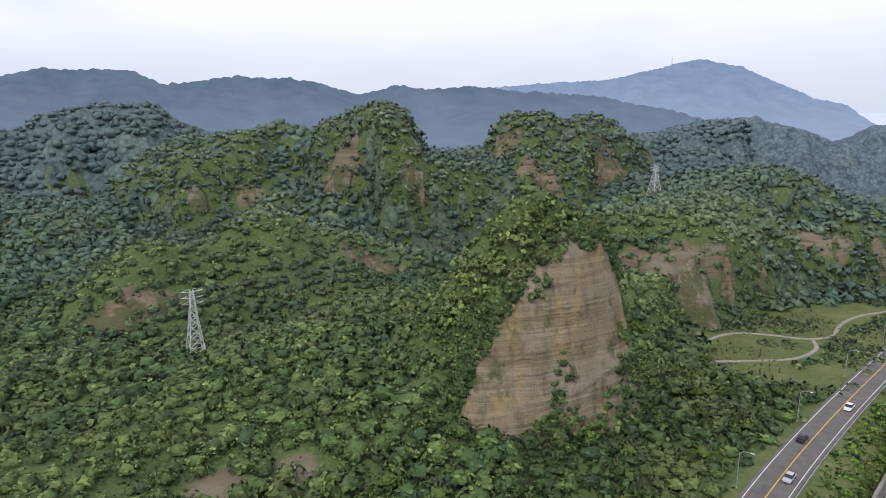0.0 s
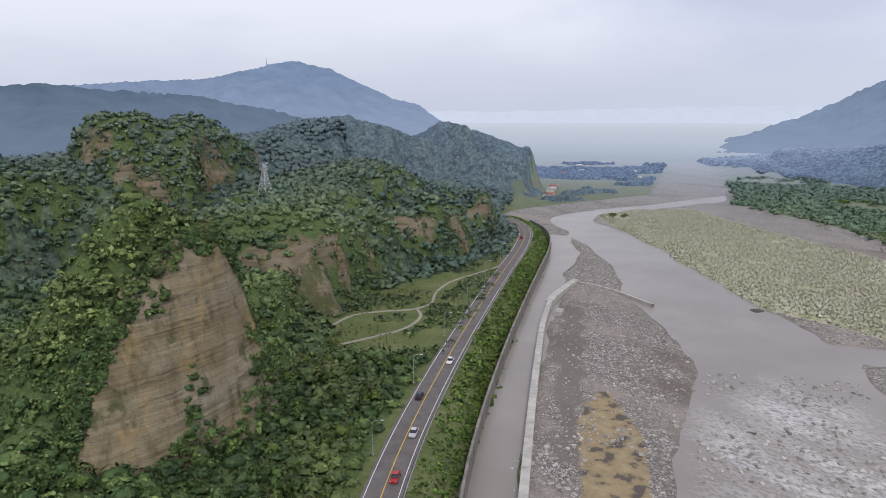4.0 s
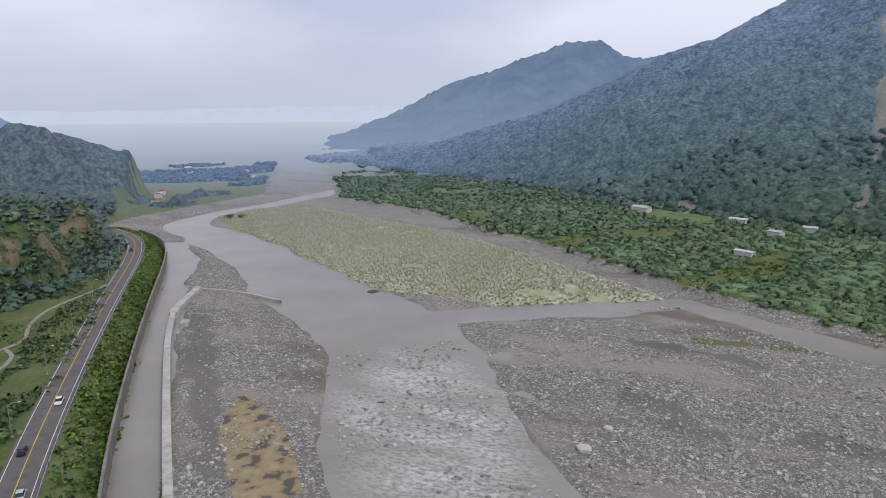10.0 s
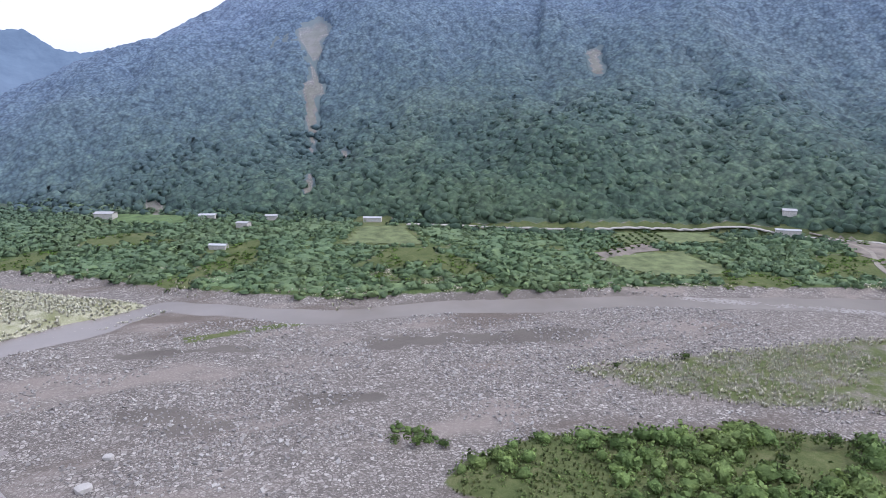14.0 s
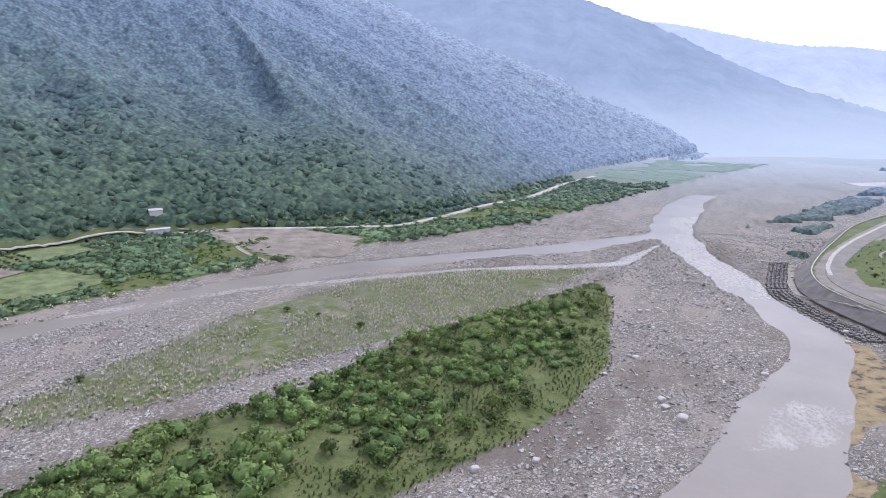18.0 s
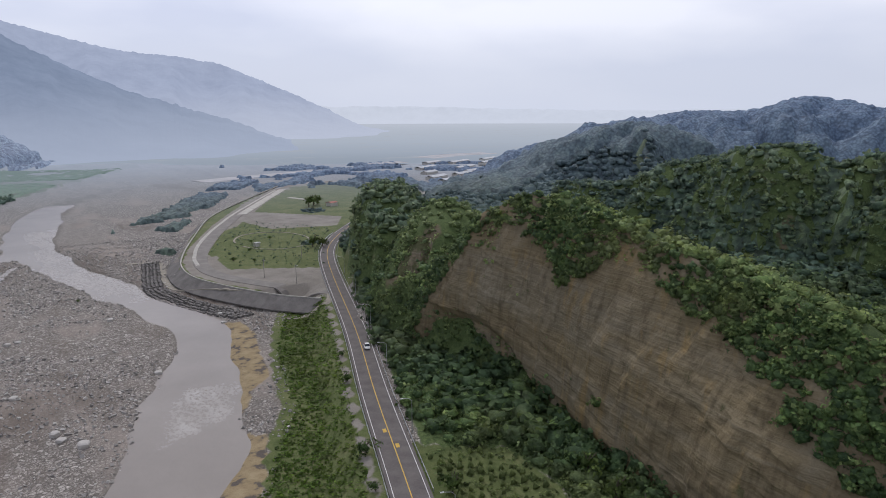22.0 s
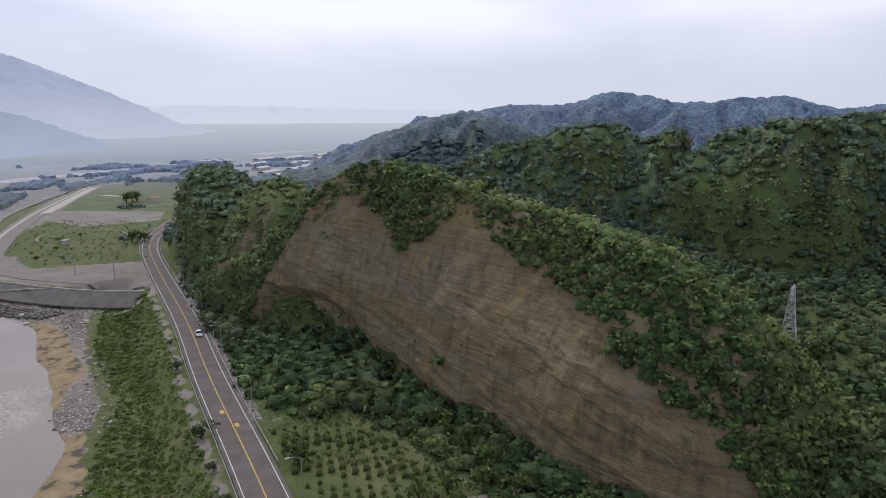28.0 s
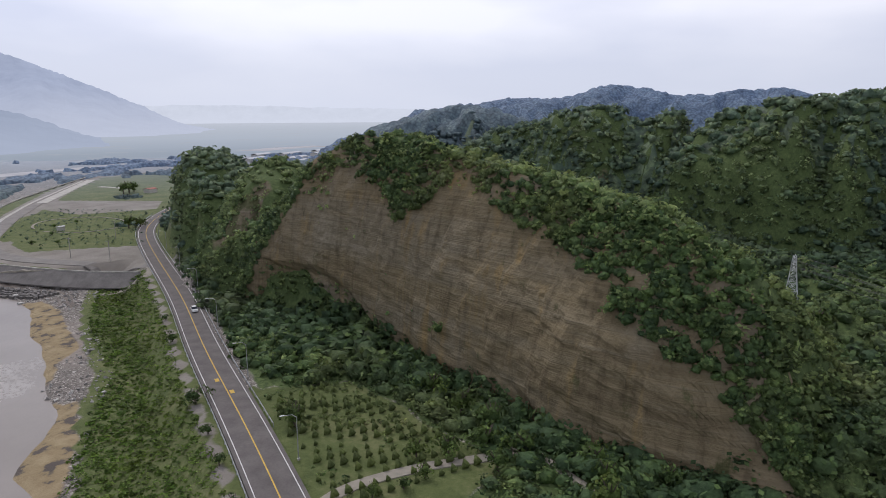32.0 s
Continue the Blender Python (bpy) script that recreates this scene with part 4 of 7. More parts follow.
# ---- far mountains ----
def far_range(name, rows, dist, depth, material, label, eye=84.0, rough=1.0):
    """A far range: a wooded crest by bearings and elevations, its slope to this side and the back."""
    az = np.arange(rows[0][0], rows[-1][0], 0.12 if dist < 4000 else 0.5)
    el = np.interp(az, [r[0] for r in rows], [r[1] for r in rows])
    top = eye + dist * np.tan(np.radians(el))
    k = dist * 0.0175
    top = top + rough * (6 * fbm(az * k, az * 0, 120, 4) + 3.0 * fbm(az * k, az * 0 + 3, 9, 2))
    vs = []
    prof = np.array([0, 0.03, 0.1, 0.2, 0.32, 0.45, 0.58, 0.7, 0.8, 0.9, 1.0, 0.5, 0.0])
    out = np.array([-1, -0.93, -0.82, -0.7, -0.57, -0.44, -0.32, -0.22, -0.14, -0.06, 0, 0.4, 0.9])
    for p, o in zip(prof, out):
        w = np.sin(p * math.pi) if o < 0 else 0
        r = dist + depth * (o + 0.20 * w * fbm(az * k, az * 0 + p * 3, 260, 4, 5.0))
        z = top * p + w * 18 * fbm(az * k, az * 0 + o * 300, 150, 4, 2.0) - 2 * (p == 0)
        vs.append(np.stack([r * np.sin(np.radians(az)), r * np.cos(np.radians(az)), np.maximum(z, -2)], 1))
    v = np.stack(vs, 1).reshape(-1, 3)
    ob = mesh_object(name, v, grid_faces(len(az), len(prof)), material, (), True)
    return tagged(ob, label, "mountain", kind="structure")


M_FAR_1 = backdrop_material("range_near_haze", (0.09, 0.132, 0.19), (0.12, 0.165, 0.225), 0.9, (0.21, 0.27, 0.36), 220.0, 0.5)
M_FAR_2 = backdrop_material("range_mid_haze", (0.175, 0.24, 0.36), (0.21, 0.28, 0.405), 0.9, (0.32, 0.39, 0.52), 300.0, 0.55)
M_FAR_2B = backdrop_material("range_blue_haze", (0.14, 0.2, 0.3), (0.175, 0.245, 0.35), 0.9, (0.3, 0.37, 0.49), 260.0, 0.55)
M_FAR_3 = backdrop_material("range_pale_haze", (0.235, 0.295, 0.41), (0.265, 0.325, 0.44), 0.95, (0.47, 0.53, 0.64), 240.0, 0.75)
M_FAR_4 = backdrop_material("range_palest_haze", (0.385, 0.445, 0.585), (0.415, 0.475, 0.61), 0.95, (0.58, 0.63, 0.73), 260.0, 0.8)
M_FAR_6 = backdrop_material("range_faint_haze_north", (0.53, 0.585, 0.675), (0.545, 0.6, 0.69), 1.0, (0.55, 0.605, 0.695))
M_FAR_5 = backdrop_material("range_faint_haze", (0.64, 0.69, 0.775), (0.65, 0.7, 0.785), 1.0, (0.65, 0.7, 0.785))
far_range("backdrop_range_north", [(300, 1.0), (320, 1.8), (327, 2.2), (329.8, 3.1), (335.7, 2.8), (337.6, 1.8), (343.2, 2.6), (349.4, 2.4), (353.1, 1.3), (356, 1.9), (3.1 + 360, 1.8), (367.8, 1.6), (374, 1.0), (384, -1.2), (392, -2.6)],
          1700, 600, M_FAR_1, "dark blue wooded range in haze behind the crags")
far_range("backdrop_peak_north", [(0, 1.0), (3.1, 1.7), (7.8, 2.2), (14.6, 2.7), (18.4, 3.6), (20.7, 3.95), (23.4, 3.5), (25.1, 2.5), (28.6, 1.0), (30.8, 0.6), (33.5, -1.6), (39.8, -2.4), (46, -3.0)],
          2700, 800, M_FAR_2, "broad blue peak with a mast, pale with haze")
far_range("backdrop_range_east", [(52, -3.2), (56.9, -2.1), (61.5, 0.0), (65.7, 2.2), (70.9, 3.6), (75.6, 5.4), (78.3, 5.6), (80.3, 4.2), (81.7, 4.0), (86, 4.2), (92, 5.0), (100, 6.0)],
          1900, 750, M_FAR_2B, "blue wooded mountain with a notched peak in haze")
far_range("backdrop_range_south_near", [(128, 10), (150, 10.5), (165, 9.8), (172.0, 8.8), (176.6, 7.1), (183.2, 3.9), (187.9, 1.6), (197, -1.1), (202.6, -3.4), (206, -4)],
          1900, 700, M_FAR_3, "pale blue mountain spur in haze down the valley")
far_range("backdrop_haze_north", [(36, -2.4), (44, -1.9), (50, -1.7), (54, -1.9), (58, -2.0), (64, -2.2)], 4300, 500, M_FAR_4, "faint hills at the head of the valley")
# two glowing bands in the sky's colour, added to cover the plain's edge
far_range("backdrop_haze_horizon_north", [(a, 0.15 + 0.2 * math.sin(a * 0.13)) for a in range(20, 148, 4)], 4700, 200, M_FAR_6, "glowing haze-coloured band added along the horizon up the valley")
far_range("backdrop_haze_horizon", [(a, 0.25 + 0.2 * math.sin(a * 0.13)) for a in range(144, 280, 4)], 4700, 200, M_FAR_5, "glowing haze-coloured band added along the horizon")
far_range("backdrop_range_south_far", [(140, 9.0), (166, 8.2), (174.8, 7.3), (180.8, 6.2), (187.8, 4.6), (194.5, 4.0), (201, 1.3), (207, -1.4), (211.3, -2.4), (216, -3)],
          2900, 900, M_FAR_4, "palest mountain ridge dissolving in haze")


def far_plain(name, r0, r1, z, material, label):
    """A ring of the far plain, so pale that its fields melt together."""
    az = np.linspace(0, 2 * math.pi, 241)
    rr = np.linspace(0, 1, 9)
    rag = 70 * fbm(az * 300, az * 0, 90, 4)
    rr[1] = 0.03
    v = [np.stack([(r0 + (r1 - r0) * t + (rag if t < 0.05 else 0)) * np.sin(az), (r0 + (r1 - r0) * t + (rag if t < 0.05 else 0)) * np.cos(az), np.full(az.shape, z if t else -2.5)], 1) for t in rr]
    ob = mesh_object(name, np.stack(v, 1).reshape(-1, 3), grid_faces(len(az), len(rr)), material, (), True)
    return tagged(ob, label, "plain", kind="structure")


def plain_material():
    """The far plain with haze painted as emission: darker near, paler ring by ring until it meets the sky."""
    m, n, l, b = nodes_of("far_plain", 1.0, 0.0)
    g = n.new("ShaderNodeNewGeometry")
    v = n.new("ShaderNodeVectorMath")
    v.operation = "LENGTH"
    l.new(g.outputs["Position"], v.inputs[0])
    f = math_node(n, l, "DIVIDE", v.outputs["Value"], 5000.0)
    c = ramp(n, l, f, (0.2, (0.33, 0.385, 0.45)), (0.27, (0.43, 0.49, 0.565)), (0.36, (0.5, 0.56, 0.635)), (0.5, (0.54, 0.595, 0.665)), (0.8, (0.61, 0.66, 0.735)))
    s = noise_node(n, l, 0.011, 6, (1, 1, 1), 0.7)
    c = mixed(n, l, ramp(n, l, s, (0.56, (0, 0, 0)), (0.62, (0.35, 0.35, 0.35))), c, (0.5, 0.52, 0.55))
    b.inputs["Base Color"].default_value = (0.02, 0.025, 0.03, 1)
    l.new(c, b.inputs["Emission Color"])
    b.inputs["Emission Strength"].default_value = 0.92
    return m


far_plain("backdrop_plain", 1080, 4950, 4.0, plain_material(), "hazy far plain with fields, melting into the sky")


# ---- foliage ----
def icosahedron():
    p = (1 + 5 ** 0.5) / 2
    v = np.array([(-1, p, 0), (1, p, 0), (-1, -p, 0), (1, -p, 0), (0, -1, p), (0, 1, p), (0, -1, -p), (0, 1, -p), (p, 0, -1), (p, 0, 1), (-p, 0, -1), (-p, 0, 1)], float)
    f = [(0, 11, 5), (0, 5, 1), (0, 1, 7), (0, 7, 10), (0, 10, 11), (1, 5, 9), (5, 11, 4), (11, 10, 2), (10, 7, 6), (7, 1, 8), (3, 9, 4), (3, 4, 2), (3, 2, 6), (3, 6, 8), (3, 8, 9), (4, 9, 5), (2, 4, 11), (6, 2, 10), (8, 6, 7), (9, 8, 1)]
    return v / np.linalg.norm(v[0]), np.array(f)


def crown_shape(seed, leaves, leaf, lumps=4, core=0.72):
    """A tree's crown of unit radius: lumps of bent leaf clumps, facing outwards, round a dark ragged core.
    Inner shade and light on the top are painted into the tone.
    Gives places, faces, the way each place faces on the whole crown, and its tone offset."""
    r = np.random.default_rng(seed)
    cv, cf = icosahedron()
    centres = np.concatenate([[(0, 0, 0.1)], r.normal(0, 0.42, (lumps, 3)) * (1, 1, 0.55)])
    radii = np.concatenate([[0.8], r.uniform(0.4, 0.62, lumps)])
    own = np.concatenate([[0], r.normal(0, 0.1, lumps)])
    verts, faces, ways, tones, k = [], [], [], [], 0
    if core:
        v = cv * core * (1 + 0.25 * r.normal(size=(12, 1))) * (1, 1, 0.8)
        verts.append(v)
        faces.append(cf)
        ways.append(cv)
        # inner shade painted into the core's tone
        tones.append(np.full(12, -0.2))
        k = 12
    for _ in range(leaves):
        c = r.integers(0, lumps + 1)
        n = r.normal(size=3)
        n[2] = abs(n[2]) * 1.1 - 0.25
        n /= np.linalg.norm(n)
        p = centres[c] + n * radii[c] * r.uniform(0.82, 1.08) * (1, 1, 0.8)
        way = n * 0.9 + p * 0.5 + 0.3 * r.normal(size=3)
        n = n + 0.46 * r.normal(size=3)
        n /= np.linalg.norm(n)
        a = np.cross(n, r.normal(size=3))
        a /= np.linalg.norm(a)
        b = np.cross(n, a)
        s = leaf * r.uniform(0.6, 1.3)
        verts.append(np.array([p + a * s, p + b * s * 0.7 + n * s * 0.25, p - a * s, p - b * s * 0.7 - n * s * 0.2]))
        faces.append(np.array([(k, k + 1, k + 2), (k, k + 2, k + 3)]))
        ways.append(np.tile(way / np.linalg.norm(way), (4, 1)))
        # tone by lump and chance, plus top light painted in by height
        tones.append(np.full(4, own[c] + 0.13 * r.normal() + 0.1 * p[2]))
        k += 4
    return np.concatenate(verts), np.concatenate(faces), np.concatenate(ways), np.concatenate(tones)


def many(name, shapes, x, y, z, sx, sz, material, label, category, seed=1, sink=0.0, tilt=0.12, tone=None):
    """Many small forms joined into one mesh: kinds by chance, each with its own turn, lean and size."""
    r = np.random.default_rng(seed)
    kind = r.integers(0, len(shapes), len(x))
    leafy = material.name in LEAFY
    tone = r.uniform(0.15, 0.85, len(x)) if tone is None else tone
    av, af, aw, at, k = [], [], [], [], 0
    for i, shape in enumerate(shapes):
        v, f = shape[:2]
        w = np.nonzero(kind == i)[0]
        if not len(w):
            continue
        a = r.uniform(0, 2 * math.pi, len(w))
        c, s = np.cos(a)[:, None], np.sin(a)[:, None]
        lx, ly = r.normal(0, tilt, (2, len(w)))[:, :, None]
        jx = r.uniform(0.85, 1.15, len(w))[:, None]
        px, py, pz = v[:, 0][None] * jx, v[:, 1][None] / jx, v[:, 2][None]
        qx, qy = px * c - py * s, px * s + py * c
        qx, qy, qz = qx + lx * pz, qy + ly * pz, pz - lx * qx - ly * qy
        out = np.stack([qx * sx[w, None] + x[w, None], qy * sx[w, None] + y[w, None], (qz - sink) * sz[w, None] + z[w, None]], 2)
        av.append(out.reshape(-1, 3))
        af.append((f[None] + (np.arange(len(w)) * len(v))[:, None, None] + k).reshape(-1, 3))
        if leafy:
            n, j = (shape[2], shape[3]) if len(shape) > 2 else (v * (0.25, 0.25, 0) + (0, 0, 1.0), v[:, 2] * 0.3)
            aw.append(np.stack([n[:, 0] * c - n[:, 1] * s, n[:, 0] * s + n[:, 1] * c, np.broadcast_to(n[:, 2], (len(w), len(v)))], 2).reshape(-1, 3))
            at.append(np.clip(tone[w, None] + j[None], 0, 1).ravel())
        k += len(w) * len(v)
    ob = mesh_object(name, np.concatenate(av), np.concatenate(af), material, [("nrm", np.concatenate(aw)), ("tone", np.concatenate(at))] if leafy else ())
    return tagged(ob, label, category, kind="stuff")


def scatter(x0, x1, y0, y1, step, seed):
    r = np.random.default_rng(seed)
    x, y = np.meshgrid(np.arange(x0, x1, step), np.arange(y0, y1, step))
    return (x + r.uniform(-0.5, 0.5, x.shape) * step).ravel(), (y + r.uniform(-0.5, 0.5, x.shape) * step).ravel()


def lie(x, y):
    """Signed distances that the planting goes by: foothills, mountain foot, east bank, road, water."""
    q = lambda line: (lambda a: a[0] * a[1])(polyline(x, y, line))
    return q(FOOT), -q(EAST), -q(BANK), q(ROAD), water_depth(x, y)


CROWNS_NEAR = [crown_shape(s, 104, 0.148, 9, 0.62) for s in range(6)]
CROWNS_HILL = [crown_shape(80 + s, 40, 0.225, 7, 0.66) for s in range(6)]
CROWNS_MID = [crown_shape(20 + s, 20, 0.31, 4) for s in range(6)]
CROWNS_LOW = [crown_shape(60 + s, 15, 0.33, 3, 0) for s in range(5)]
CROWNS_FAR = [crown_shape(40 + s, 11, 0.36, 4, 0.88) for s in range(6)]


def crest_at(x, y):
    """How far a place stands out of the land round it: 1 on crests, -1 in hollows."""
    i, j = np.clip(np.searchsorted(GX, x) - 1, 0, len(GX) - 2), np.clip(np.searchsorted(GY, y) - 1, 0, len(GY) - 2)
    return crest_z[i, j]


def plant(name, area, step, shapes, size, material, label, keep, seed, flat=0.8, sink=-0.35, category="forest", lift=0.0):
    """Trees or shrubs over an area, where keep() lets them; size: least and greatest radius."""
    x, y = scatter(*area, step, seed)
    w = keep(x, y)
    x, y = x[w], y[w]
    r = np.random.default_rng(seed + 1)
    s = r.uniform(*size, len(x)) * (1 + 0.2 * fbm(x, y, 60, 2))
    steep = slope_at(x, y)
    s = s * (1 - 0.25 * smooth(0.9, 2.0, steep)) * (1 - np.where(np.hypot(x, y) < 290, 0.25, 0.1) * crest_at(x, y))
    z = ground_at(x, y)
    far = np.hypot(x, y) > 400
    if far.any() and category == "forest":
        z[far] = np.maximum(z[far], height(x[far], y[far])[0])
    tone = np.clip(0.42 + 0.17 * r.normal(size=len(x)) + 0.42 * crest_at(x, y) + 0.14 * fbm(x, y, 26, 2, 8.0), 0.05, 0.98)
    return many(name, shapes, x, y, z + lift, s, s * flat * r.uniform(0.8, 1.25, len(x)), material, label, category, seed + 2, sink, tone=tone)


def open_land(x, y):
    """Places kept free of trees."""
    a = np.maximum.reduce([inside(x, y, MEADOW), inside(x, y, PARK), inside(x, y, LEVEE_AREA)])
    return (a > -1) | (polyline(x, y, ROAD)[0] < 6.6)


def on_cliff(x, y):
    """The steep fronts of the two great faces."""
    return (inside(x, y, LONG_BASE + LONG_TOP[::-1]) > 4.5) | (inside(x, y, FIN_BASE + FIN_TOP[::-1]) > 1.5)


LONG_BASE = [(-106, -22), (-104, -36), (-102.5, -52), (-103, -64), (-106, -80), (-110, -102), (-114.5, -124), (-117, -148), (-114, -172), (-108, -190)]
LONG_TOP = [(-118, -23), (-119, -34), (-121, -52), (-121.5, -66), (-122.5, -80), (-124.5, -102), (-127, -124), (-129, -146), (-126, -168), (-118, -190)]
LONG_Z = [11, 34, 46, 49, 51, 54, 58, 60, 52, 30]
FIN_BASE = [(55, 165), (50.5, 156), (40, 147), (28, 139), (16, 133.5), (5, 131), (1, 137)]
FIN_TOP = [(47, 165), (42, 161), (37, 158), (29, 153.5), (21, 149.5), (12, 146.5), (4, 143)]
FIN_Z = [24, 51, 59, 57, 52, 45, 32]


def north_wood(near, far):
    def keep(x, y):
        d = np.hypot(x, y)
        d = d + smooth(230, 330, d) * 0.16 * d * fbm(x, y, 110, 4, 3.0)
        w = (d >= near) & (d < far)
        behind = (np.degrees(np.arctan2(x, y)) % 360 > 264) & (np.degrees(np.arctan2(x, y)) % 360 < 324)
        w &= ~behind | (np.random.default_rng(5).random(len(x)) < 0.35)
        n = polyline(x[w], y[w], FOOT)
        r = polyline(x[w], y[w], ROAD)
        w[w] = (n[0] * n[1] > 1) | ((r[0] * r[1] > 6.6) & (y[w] > -285) & (y[w] < 430))
        xs, ys = x[w], y[w]
        ok = ~open_land(xs, ys) & ~on_cliff(xs, ys) & (rocky(xs, ys, slope_at(xs, ys)) < np.where(np.random.default_rng(8).random(len(xs)) < 0.25, 2, 0.75 + 0.2 * fbm(xs, ys, 9, 2, 3.0)))
        ok |= (np.hypot(xs, ys) > 290) & (outcrop_cover(xs, ys) < 0.6) & ~open_land(xs, ys)
        w[w] = ok
        return w
    return keep


def canopy_sheet(name, area, step, cell, rise, material, label, keep, seed, low=-0.7):
    """The closed roof of a wood: tree-top domes of uneven size over the land, tree by tree its own tone."""
    X, Y = np.arange(area[0], area[1], step), np.arange(area[2], area[3], step)
    x, y = [a.ravel() for a in np.meshgrid(X, Y, indexing="ij")]
    r = np.random.default_rng(seed)
    x, y = x + r.uniform(-0.3, 0.3, x.shape) * step, y + r.uniform(-0.3, 0.3, x.shape) * step
    ok = keep(x, y)
    cells = r.random((4, 512, 512))

    def domes(x, y):
        best, tone, size = np.full(x.shape, 1e9), np.zeros(x.shape), np.zeros(x.shape)
        ci, cj = np.floor(x / cell).astype(int), np.floor(y / cell).astype(int)
        for a in (-1, 0, 1):
            for b in (-1, 0, 1):
                q = cells[:, (ci + a) & 511, (cj + b) & 511]
                dx, dy = x - (ci + a + q[0]) * cell, y - (cj + b + q[1]) * cell
                d = np.hypot(dx, dy) / (0.75 + 0.5 * q[2])
                w = d < best
                best[w], size[w], tone[w] = d[w], q[2][w], q[3][w]
        dome = np.clip(1 - (best / (0.72 * cell)) ** 2, 0, 1) ** 0.6
        return dome * (0.6 + 0.7 * size), tone

    base = np.zeros(x.shape)
    base[ok] = height(x[ok], y[ok])[0]
    dome, tone = domes(x, y)
    k = max(2, int(14 / step))
    g0 = np.where(ok, base, np.mean(base[ok])).reshape(len(X), len(Y))
    lean = np.clip((g0 - blurred(g0, k)) / 4.5, -1, 1).ravel()
    lean = np.where(blurred(ok.astype(float).reshape(len(X), len(Y)), k).ravel() > 0.93, lean, 0)
    dome = dome * (1 - 0.35 * lean)
    z = base + low + rise * (dome + 0.06 * r.normal(size=x.shape))
    f = grid_faces(len(X), len(Y))
    f = f[ok[f].all(1)]
    shape = (len(X), len(Y))
    core = np.zeros(shape, bool)
    o = ok.reshape(shape)
    core[1:-1, 1:-1] = o[1:-1, 1:-1] & o[:-2, 1:-1] & o[2:, 1:-1] & o[1:-1, :-2] & o[1:-1, 2:] & o[:-2, :-2] & o[2:, 2:] & o[:-2, 2:] & o[2:, :-2]
    core = core.ravel()
    z = np.where(core, z, z - rise - 1.8)
    u, back = np.unique(f, return_inverse=True)
    sheet_faces = back.reshape(f.shape)
    sheet = np.stack([x, y, z], 1)[u]
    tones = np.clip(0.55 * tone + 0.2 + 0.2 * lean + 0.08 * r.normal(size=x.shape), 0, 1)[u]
    p0, p1, p2, p3 = [sheet[sheet_faces[:, q]] for q in range(4)]
    flat_n = np.cross(p2 - p0, p3 - p1)
    sheet_n = np.zeros_like(sheet)
    for q in range(4):
        np.add.at(sheet_n, sheet_faces[:, q], flat_n)
    sheet_n /= np.maximum(np.linalg.norm(sheet_n, axis=1), 1e-6)[:, None]
    sheet_n = sheet_n + (0, 0, 0.2)
    sheet_n /= np.linalg.norm(sheet_n, axis=1)[:, None]
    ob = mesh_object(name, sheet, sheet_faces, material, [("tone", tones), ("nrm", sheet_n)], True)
    return tagged(ob, label, "forest", kind="stuff")


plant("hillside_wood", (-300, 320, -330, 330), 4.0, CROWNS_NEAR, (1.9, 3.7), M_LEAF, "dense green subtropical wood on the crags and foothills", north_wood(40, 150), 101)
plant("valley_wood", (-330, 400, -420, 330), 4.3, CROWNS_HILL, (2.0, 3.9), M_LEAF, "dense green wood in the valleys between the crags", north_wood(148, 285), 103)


def crag_scrub(name, material, label, reach, seed):
    """Scrub on the steep ground, as dense as its true surface asks for."""
    r = np.random.default_rng(seed)
    f = grid_faces(len(GX), len(GY))
    P = np.stack([gx, gy, gz], 1)[f]
    m = P.mean(1)
    w = np.hypot(m[:, 0], m[:, 1]) < reach
    f, P, m = f[w], P[w], m[w]
    w = north_wood(40, reach)(m[:, 0], m[:, 1])
    P = P[w]
    cr = np.cross(P[:, 2] - P[:, 0], P[:, 3] - P[:, 1])
    ar = np.linalg.norm(cr, axis=1) / 2
    steep = ar / np.maximum(np.abs(cr[:, 2]) / 2, 0.1)
    i = np.repeat(np.arange(len(P)), np.floor(ar * smooth(1.2, 1.9, steep) / np.where(m[w][:, 0] ** 2 + (m[w][:, 1] - 150) ** 2 < 70 ** 2, 2.4, 5.0 + 9 * smooth(250, 330, np.hypot(m[w][:, 0], m[w][:, 1]))) + r.random(len(P)) * (steep > 1.2)).astype(int))
    s, t = r.random((2, len(i), 1))
    c = (P[i, 0] * (1 - s) + P[i, 1] * s) * (1 - t) + (P[i, 3] * (1 - s) + P[i, 2] * s) * t
    k = r.uniform(1.0, 2.1, len(i)) * (1 + 0.5 * smooth(260, 340, np.hypot(c[:, 0], c[:, 1])))
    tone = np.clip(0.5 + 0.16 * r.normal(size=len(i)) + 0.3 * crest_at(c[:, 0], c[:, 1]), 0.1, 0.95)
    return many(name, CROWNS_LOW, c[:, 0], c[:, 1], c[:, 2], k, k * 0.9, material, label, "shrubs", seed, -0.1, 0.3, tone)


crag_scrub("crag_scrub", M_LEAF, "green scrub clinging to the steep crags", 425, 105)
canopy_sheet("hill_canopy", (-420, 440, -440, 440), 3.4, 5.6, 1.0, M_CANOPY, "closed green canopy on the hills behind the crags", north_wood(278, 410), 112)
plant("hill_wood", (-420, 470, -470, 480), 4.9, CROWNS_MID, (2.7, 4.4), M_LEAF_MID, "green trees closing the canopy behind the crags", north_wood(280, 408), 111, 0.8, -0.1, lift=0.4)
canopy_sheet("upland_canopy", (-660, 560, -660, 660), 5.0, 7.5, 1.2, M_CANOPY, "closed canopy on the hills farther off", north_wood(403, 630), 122)
